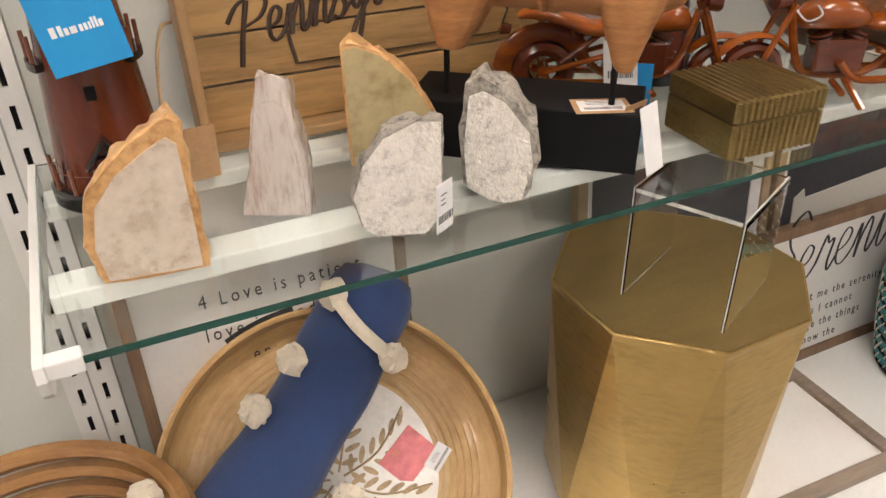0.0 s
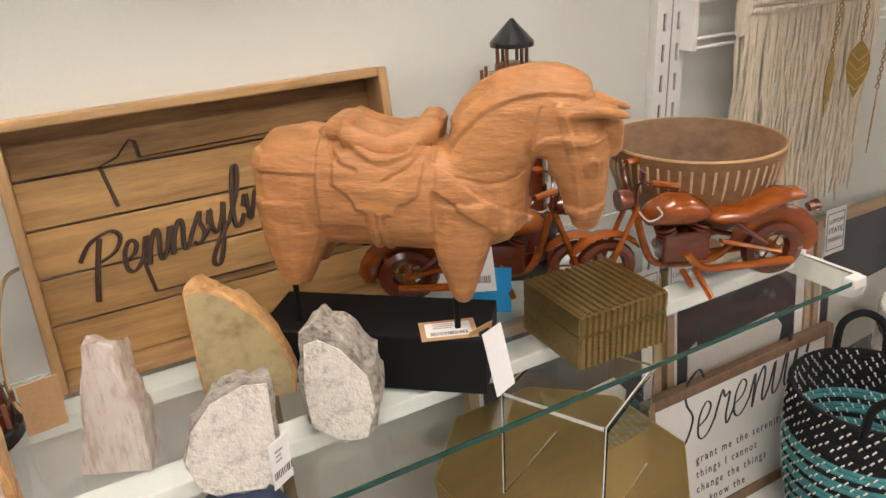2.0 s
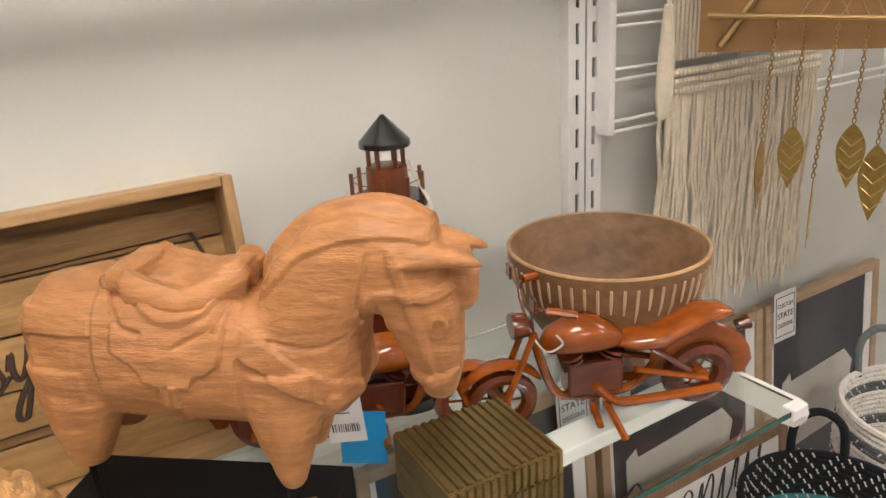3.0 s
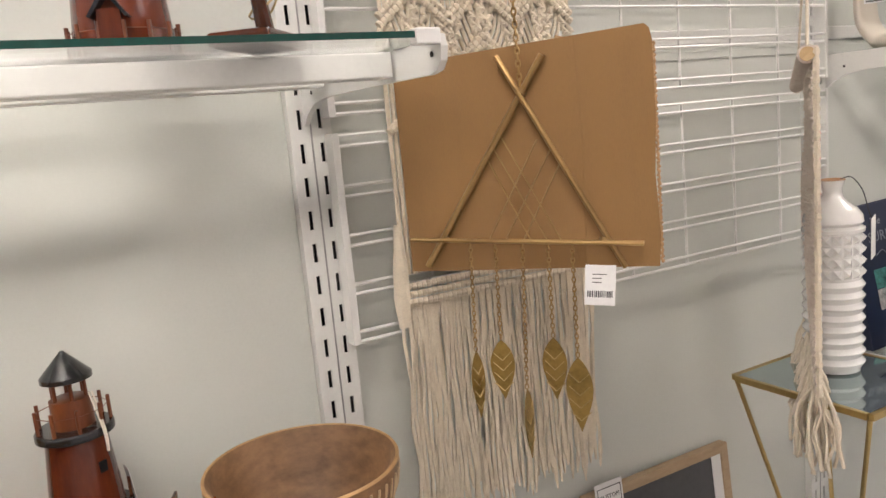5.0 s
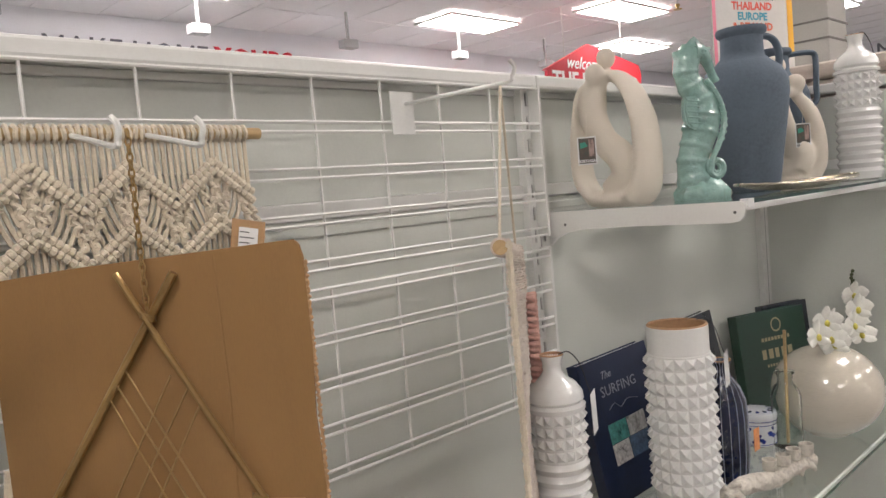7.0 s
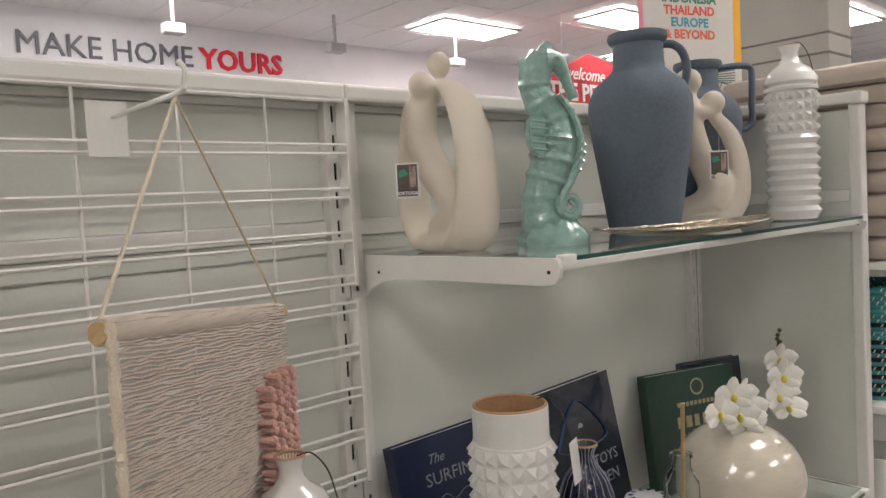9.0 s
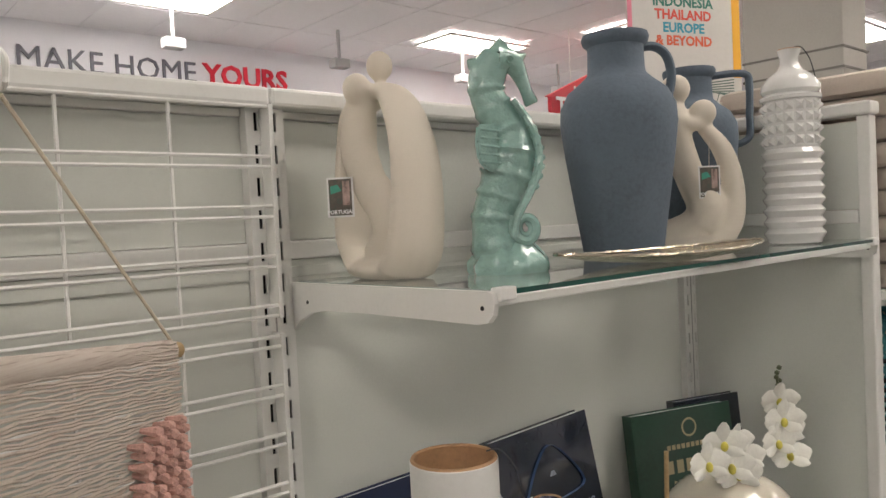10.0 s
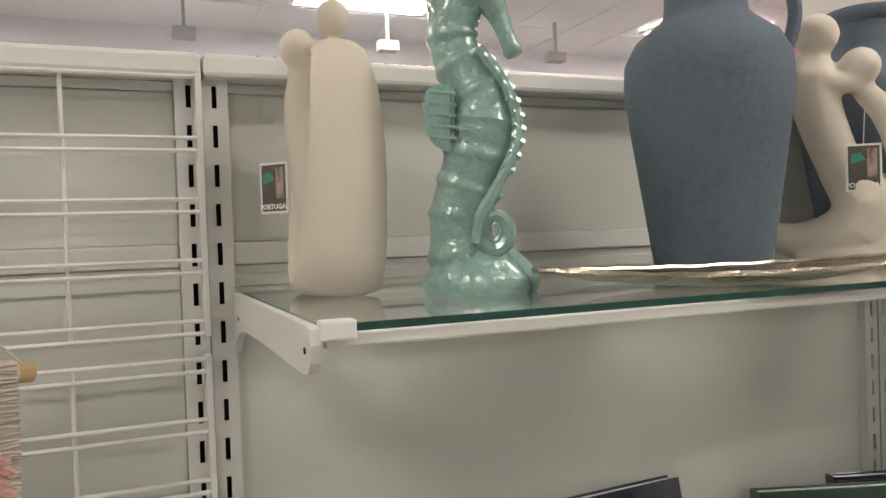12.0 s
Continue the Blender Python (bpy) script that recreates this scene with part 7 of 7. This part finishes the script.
cr = thing("coral_candle_holder", (2.68, 0.585, SH), "bleached driftwood candle holder with small cups", "candle holder", rz=-16)
M_CORAL = surface("bleached_coral", (0.60, 0.56, 0.49), 0.8, vary=0.2, scale=30, fine=150, bump=0.6, depth=0.004)
rc = random.Random(3)
wd = bmesh.new()
stroke(wd, [(-0.15, 0, 0.022), (-0.08, 0.01, 0.03), (0.0, -0.006, 0.03), (0.08, 0.008, 0.034), (0.15, 0.0, 0.04)], [0.012, 0.022, 0.02, 0.022, 0.018], 1.0, 10)
for i in range(26):
    x = rc.uniform(-0.15, 0.13)
    p = Vector((x, rc.uniform(-0.012, 0.012), 0.03))
    q = p + Vector((rc.uniform(-0.02, 0.02), rc.uniform(-0.028, 0.028), rc.uniform(-0.028, 0.03)))
    tube([p, (p + q) / 2 + Vector((0, 0, 0.004)), q], [0.010, 0.009, 0.006], 7, wd)
for v in wd.verts:
    v.co.z = max(0.0, v.co.z)
knob = baked(wd, 0.0035, 2)
wd = bmesh.new()
wd.from_mesh(knob)
bpy.data.meshes.remove(knob)
part("driftwood", jolt(wd, 0.003, 70), M_CORAL, cr, "knobbly bleached driftwood", True)
for k in range(4):
    c = lathe([(0.014, 0), (0.016, 0.004), (0.0165, 0.026), (0.0145, 0.026), (0.014, 0.01), (0.0, 0.009)], 20)
    bmesh.ops.transform(c, matrix=Matrix.Translation((0.0 + 0.042 * k, 0.002 * (-1) ** k, 0.048 + 0.003 * k)), verts=c.verts)
    part("cup", c, M_CORAL, cr, "small white candle cup", True)

ov = thing("globe_vase", (3.145, 0.615, SH), "glossy cream crackle-glazed globe vase", "vase")
M_CRACKLE = surface("cream_crackle_glaze", (0.62, 0.57, 0.48), 0.10, vary=0.05, scale=7, fine=60, bump=0.12, coat=0.8, stretch=(1, 1, 5), depth=0.0015)
prof = [(0.05, 0), (0.058, 0.004)]
for k in range(15):
    t = -1.12 + 2.45 * k / 14
    prof.append((0.143 * math.cos(t), 0.122 + 0.126 * math.sin(t)))
prof += [(0.030, 0.2455), (0.028, 0.25), (0.023, 0.249), (0.022, 0.235), (0.0, 0.15)]
part("body", lathe(prof, 56), M_CRACKLE, ov, "", True)
crd = part("paper_tag", boxed((-0.03, -0.076, 0.222), (0.016, -0.0745, 0.262), 0, pose(0, 0, 0, -10, 0, -12)), M_PAPER, ov, "white country tag")
letters("ITALY", 0.012, M_INK, crd, pose(0, 0, 0, -10, 0, -12) @ Matrix.Translation((-0.007, -0.0768, 0.236)) @ UPRIGHT, "", 0.0002)
b = bmesh.new()
for k in range(3):
    block(b, (-0.02 + 0.012 * k, -0.0772, 0.247), (-0.012 + 0.012 * k, -0.0766, 0.254), 0, pose(0, 0, 0, -10, 0, -12))
part("crests", b, M_INK, crd, "three small dark crests")

orc = thing("orchid_stem", (3.15, 0.61, SH + 0.222), "artificial white orchid stems with yellow centres", "orchid")
M_STEM = surface("green_brown_stem", (0.06, 0.075, 0.03), 0.5, vary=0.3, scale=40)
M_PETAL = surface("white_petal", (0.80, 0.80, 0.74), 0.55, vary=0.05, scale=40, fine=150, bump=0.1, sheen=0.2)
M_LIP = surface("yellow_lip", (0.62, 0.55, 0.10), 0.5, vary=0.2, scale=60)
M_ORLEAF = surface("dark_orchid_leaf", (0.02, 0.05, 0.018), 0.35, vary=0.3, scale=20)
stem_a = smooth_path([(0.0, 0.0, -0.06), (-0.01, 0.01, 0.05), (-0.03, 0.01, 0.09), (-0.09, -0.01, 0.11), (-0.14, -0.02, 0.08)], 5)
stem_b = smooth_path([(0.01, 0.0, -0.06), (0.05, 0.0, 0.03), (0.12, -0.01, 0.05), (0.158, -0.01, 0.10), (0.163, -0.02, 0.155), (0.16, -0.02, 0.19)], 5)
for sp in (stem_a, stem_b):
    part("stem", tube(sp, 0.003, 6), M_STEM, orc, "", True)


def petal(a, r, w, cup):
    """A rounded petal seen from the front, pointing along angle a in the flower's plane."""
    b = bmesh.new()
    loops = []
    for i in range(6):
        u = i / 5
        half = w * math.sin(math.pi * (0.08 + 0.88 * u)) ** 0.7
        row = []
        for k in range(5):
            s = (k - 2) / 2
            x, y = r * u, half * s
            row.append((x * math.cos(a) - y * math.sin(a), -0.004 - cup * u * u + 0.004 * s * s, x * math.sin(a) + y * math.cos(a)))
        loops.append(row)
    rings(b, loops, False, False)
    return b


def flower(at, size, turn, tilt):
    m = pose(*at, tilt, 0, turn)
    for a, r, w in ((90, 1.0, 0.33), (210, 0.95, 0.33), (330, 0.95, 0.33), (8, 1.05, 0.52), (172, 1.05, 0.52)):
        b = petal(radians(a), size * r, size * w, size * 0.18)
        bmesh.ops.transform(b, matrix=m, verts=b.verts)
        part("petal", b, M_PETAL, orc, "", True)
    b = bmesh.new()
    bmesh.ops.create_icosphere(b, subdivisions=2, radius=size * 0.17, matrix=m @ Matrix.Translation((0, -0.006, -size * 0.08)) @ Matrix.Diagonal((1, 0.8, 1.3, 1)))
    part("flower_lip", b, M_LIP, orc, "yellow flower centre", True)


for x, z, s, turn, tilt in ((-0.105, 0.105, 0.036, -20, -5), (-0.06, 0.135, 0.036, -35, 0), (-0.035, 0.085, 0.038, -30, -10), (0.0, 0.12, 0.036, -10, 5), (-0.008, 0.065, 0.036, -40, -12), (0.02, 0.09, 0.034, -25, -8), (0.135, 0.145, 0.038, -30, 0), (0.17, 0.115, 0.036, -15, -10), (0.14, 0.185, 0.034, -35, 8), (0.16, 0.065, 0.036, -40, -25), (0.12, 0.10, 0.036, -20, -5)):
    dx, dz = (-0.03, -0.03) if x < 0.06 else (0.015, -0.045)
    flower((x + dx, -0.022 - 0.012 * (x * 37 % 1), z + dz), s * 1.22, turn, tilt)
for k in range(5):
    b = bmesh.new()
    bmesh.ops.create_icosphere(b, subdivisions=1, radius=0.006, matrix=Matrix.Translation((0.16 + 0.008 * math.sin(k * 2), -0.022, 0.17 + 0.009 * k)))
    part("bud", b, M_STEM, orc, "dark unopened bud", True)
for s, a in ((0.13, -20), (0.1, 30)):
    part("leaf", plate([(0, 0), (s * 0.4, 0.014), (s, 0.0), (s * 0.4, -0.014)], 0.002, None, pose(0.03, 0.0, 0.03, 0, 35, a)), M_ORLEAF, orc, "dark green strap leaf")

dr = thing("reed_bottle", (2.99, 0.665, SH), "clear glass reed bottle with a wooden stick", "bottle")
part("glass_body", lathe([(0.032, 0), (0.038, 0.004), (0.038, 0.14), (0.03, 0.16), (0.02, 0.172), (0.02, 0.195), (0.024, 0.197), (0.024, 0.204), (0.018, 0.204), (0.0175, 0.172), (0.034, 0.138), (0.034, 0.008), (0.0, 0.007)], 32), clear("thin_clear_glass", (0.92, 0.96, 0.94), 0.0, 1.25), dr, "", True).visible_shadow = False
part("stick", tube([(0.0, 0, 0.0085), (0.014, 0.0, 0.31)], 0.0045, 8), M_BAMBOO, dr, "slim wooden stick")

# ---- beyond the end panel ----
nx = tagged(new("next_shelving"), "white shelving run beyond the end panel", "shelving", "", "structure")
part("back", boxed((3.62, 0.93, 0), (6.2, 0.96, 1.8)), M_PANEL, nx)
for z in (0.2, 0.66, 1.03, 1.40):
    part("shelf_board", boxed((3.625, 0.40, z - 0.02), (6.2, 0.929, z), 0.002), M_DECK, nx)
M_BEIGE = surface("beige_cushion_cloth", (0.52, 0.45, 0.39), 0.9, vary=0.08, scale=12, fine=300, bump=0.4, sheen=0.2)
for k in range(9):
    c = boxed((0, 0, 0), (0.5, 0.46, 0.056), 0.024)
    cu = thing("seat_cushion", (3.65 + 0.015 * math.sin(k * 2.1), 0.43 + 0.012 * math.sin(k * 1.3), 1.4005 + 0.0565 * k), "beige fabric seat cushion lying in a stack", "cushion", "cushion stack")
    part("pad", jolt(c, 0.004, 9, k), M_BEIGE, cu, "", True)
    part("piping", tube([(0.005, 0.005, 0.03), (0.495, 0.005, 0.03), (0.495, 0.455, 0.03), (0.005, 0.455, 0.03)], 0.003, 5, closed=True), M_CREAMROPE, cu, "pale piped edge")
rope_basket("rope_basket", (3.79, 0.545, 1.03), 0.11, 0.125, 0.30, lambda f: M_TEAL if f > 0.7 else (M_ROPEDARK if int(f * 26) % 2 else M_TEAL), "teal and black coiled rope basket on the next shelf", 1.2)
wv = thing("white_pot", (3.80, 0.54, 0.66), "plain white ceramic pot on the next shelf", "pot")
part("body", lathe([(0.07, 0), (0.085, 0.01), (0.09, 0.16), (0.088, 0.2), (0.08, 0.2), (0.08, 0.02), (0.0, 0.02)], 40), M_WHITE_GLAZE, wv, "", True)

# ---- standing sign on the shelving top ----
M_GREENLINE = flat_paint("grey_green_print", (0.10, 0.15, 0.13), 0.5)
ts = thing("standing_sign", (3.455, 1.02, TOP + 0.031), "tall printed sign with bright lettering and striped borders", "sign", rz=-20)
part("board", boxed((0, 0, 0), (0.372, 0.006, 0.60)), surface("sign_paper", (0.60, 0.58, 0.55), 0.5, vary=0.03, scale=6), ts)
part("pink_border", boxed((0.0, -0.0008, 0.0), (0.014, -0.0002, 0.60)), flat_paint("pink_print", (0.75, 0.23, 0.32), 0.5), ts, "pink side border")
part("yellow_border", boxed((0.345, -0.0008, 0.14), (0.372, -0.0002, 0.60)), flat_paint("amber_print", (0.80, 0.42, 0.04), 0.5), ts, "amber side border")
for k in range(9):
    part("leaf_line", tube([(0.04 + 0.03 * k, -0.0006, 0.0), (0.07 + 0.032 * k, -0.0006, 0.10), (0.345, -0.0006, 0.135 - 0.008 * k)], 0.0016, 4, None, 0.3), M_GREENLINE, ts, "green leaf pattern line")
for k, (line, col, size) in enumerate((("tropical treasures", (0.08, 0.08, 0.09), 0.024), ("INDONESIA", (0.03, 0.17, 0.13), 0.036), ("THAILAND", (0.70, 0.09, 0.06), 0.036), ("EUROPE", (0.04, 0.30, 0.42), 0.036), ("& BEYOND", (0.72, 0.13, 0.06), 0.036))):
    letters(line, size, flat_paint("sign_ink", col, 0.5), ts, Matrix.Translation((0.18, -0.0008, 0.372 - 0.0345 * k)) @ UPRIGHT, "coloured sign lettering", 0.0002, bold=0.0012, squeeze=1.05 if k else 0.9)

# ---- the store beyond ----
M_GREYINK = flat_paint("grey_wall_letters", (0.14, 0.14, 0.17), 0.6)
M_REDINK = flat_paint("red_wall_letters", (0.75, 0.02, 0.05), 0.6)
sl = thing("wall_lettering", (3.42, 7.385, 3.17), "grey and red slogan lettering on the store wall", "wall sign")
def sign_letters(text, x, size, material, label, squeeze, bold=0.0):
    """Raised capitals, each a part; widths in letter heights."""
    wide = dict(M=0.781, A=0.667, K=0.656, E=0.5, H=0.729, O=0.823, Y=0.604, U=0.708, R=0.604, S=0.458)
    for c in text:
        if c == " ":
            x += 0.278 * size * squeeze
            continue
        x += wide[c] * size * squeeze * 0.5
        letters(c, size, material, sl, Matrix.Translation((x, 0, 0.105)) @ UPRIGHT, label, 0.008, "CENTER", bold=bold, squeeze=squeeze, name="letter")
        x += wide[c] * size * squeeze * 0.5


sign_letters("MAKE HOME", 0.0, 0.30, M_GREYINK, "grey capital letter", 0.98)
sign_letters("YOURS", 1.755, 0.30, M_REDINK, "bold red capital letter", 1.02, 0.008)
mx = thing("wall_lettering", (15.985, 3.96, 3.43), "grey slogan lettering on the far store wall", "wall sign")
for k, c in enumerate("MIX"):
    letters(c, 0.38, M_GREYINK, mx, Matrix(((0, 0, -1, 0), (-1, 0, 0, -(0.14, 0.34, 0.54)[k]), (0, 1, 0, 0), (0, 0, 0, 1))), "grey capital letter", 0.008, name="letter")
sp = thing("ceiling_sprinkler", (8.5, 3.75, 3.3), "small brass sprinkler on a drop pipe", "sprinkler")
part("drop_pipe", tube([(0, 0, 0.06), (0, 0, CEILING - 3.3)], 0.012, 8), M_STEEL, sp)
part("head", lathe([(0.0, 0.0), (0.045, 0.002), (0.047, 0.008), (0.014, 0.012), (0.012, 0.03), (0.026, 0.036), (0.024, 0.058), (0.0, 0.06)], 20), M_GILT, sp, "brass sprinkler head", True)

pt = thing("shop_sign", (7.75, 5.0, 2.3), "red house-shaped hanging sign with white lettering", "sign")
M_RED = surface("red_sign_paint", (0.55, 0.012, 0.03), 0.45, vary=0.06, scale=3)
part("board", plate([(0.05, 0.0), (0.05, 0.55), (0.0, 0.56), (0.85, 0.90), (1.95, 0.72), (2.0, 0.60), (1.95, 0.0)], 0.05, None, UPRIGHT), M_RED, pt)
letters("welcome", 0.20, M_WHITEINK, pt, Matrix.Translation((0.75, -0.056, 0.66)) @ UPRIGHT, "white script lettering", 0.004, shear=0.4)
letters("THE PET SHOP", 0.27, M_WHITEINK, pt, Matrix.Translation((1.0, -0.056, 0.45)) @ UPRIGHT, "white capital lettering", 0.004, bold=0.006)
for x in (0.4, 1.6):
    part("wire", tube([(x, 0.02 - 0.05, 0.7), (x, 0.02 - 0.05, CEILING - 2.3)], 0.004, 5), M_STEEL, pt, "thin hanging wire")

for x in (2.7, 4.4, 6.1, 7.8, 9.5):
    wl = thing("wall_washer_lamp", (x, 6.25, 3.22), "small grey-white lamp box on a ceiling arm", "lamp", "wall washer lamps")
    part("box", boxed((-0.09, -0.06, 0), (0.09, 0.06, 0.09), 0.008), surface("lamp_housing", (0.45, 0.45, 0.46), 0.5), wl)
    part("arm", boxed((-0.012, -0.012, 0.0905), (0.012, 0.012, CEILING - 3.22)), bpy.data.materials["lamp_housing"], wl)
    part("lens", boxed((-0.075, 0.0605, 0.015), (0.075, 0.064, 0.075)), glow("washer_lens", (0.93, 0.94, 1.0), 24.0), wl, "bright lamp lens")
for lo, hi in (((6.9, 1.78, 0), (7.3, 2.44, CEILING)),):
    col = setting("column", boxed(lo, hi, 0.01), surface("column_paint", (0.50, 0.48, 0.44), 0.6, vary=0.05, scale=2), "boxed beige building column", "column")
for z in (2.47, 2.60):
    setting("trim", boxed((6.892, 1.772, z), (7.308, 2.445, z + 0.014)), surface("trim_paint", (0.2, 0.19, 0.17), 0.6), "dark trim line round the column", "trim")
# clothes and goods showing over the shelving far away
M_DKGOODS = surface("dark_fabric_goods", (0.03, 0.035, 0.04), 0.8, vary=0.4, scale=6)
for x, z in ((5.15, 2.0), (5.5, 1.98), (6.2, 2.0)):
    gd = thing("folded_goods", (x, 2.6, 1.6), "dark folded goods on a far display top", "folded goods", "far goods")
    part("pile", jolt(boxed((0, 0, 0), (0.33, 0.4, z - 1.6), 0.03), 0.02, 6, x), M_DKGOODS, gd, "", True)
fd = thing("display_table", (4.9, 2.45, 0), "white store display unit further back", "display unit")
part("carcass", boxed((0, 0, 0), (2.2, 0.9, 1.599), 0.01), M_DECK, fd)

# printed carton standing under the low glass shelf of the far bay
pb = thing("packaged_box", (2.42, 0.53, 0.2), "navy and red printed carton standing on the base shelf", "box")
part("carton", boxed((0, 0, 0), (0.2, 0.17, 0.54), 0.002), surface("navy_carton", (0.035, 0.06, 0.13), 0.4, vary=0.12, scale=12, fine=90, bump=0.04), pb)
part("red_band", boxed((-0.001, 0.002, 0.455), (0.0, 0.168, 0.535)), surface("red_carton_print", (0.50, 0.045, 0.02), 0.4, vary=0.08, scale=14, fine=90), pb, "red printed band")
part("lower_print", boxed((-0.001, 0.002, 0.30), (0.0, 0.168, 0.453)), surface("orange_grey_print", (0.36, 0.20, 0.12), 0.4, vary=0.5, scale=12, fine=60, dark=(0.16, 0.15, 0.15)), pb, "faded orange and grey picture")
letters("STANDARD", 0.035, M_PAPER, pb, Matrix(((0, 0, -1, -0.0015), (-1, 0, 0, 0.085), (0, 1, 0, 0.495), (0, 0, 0, 1))), "white capital lettering", 0.0003, squeeze=0.85)
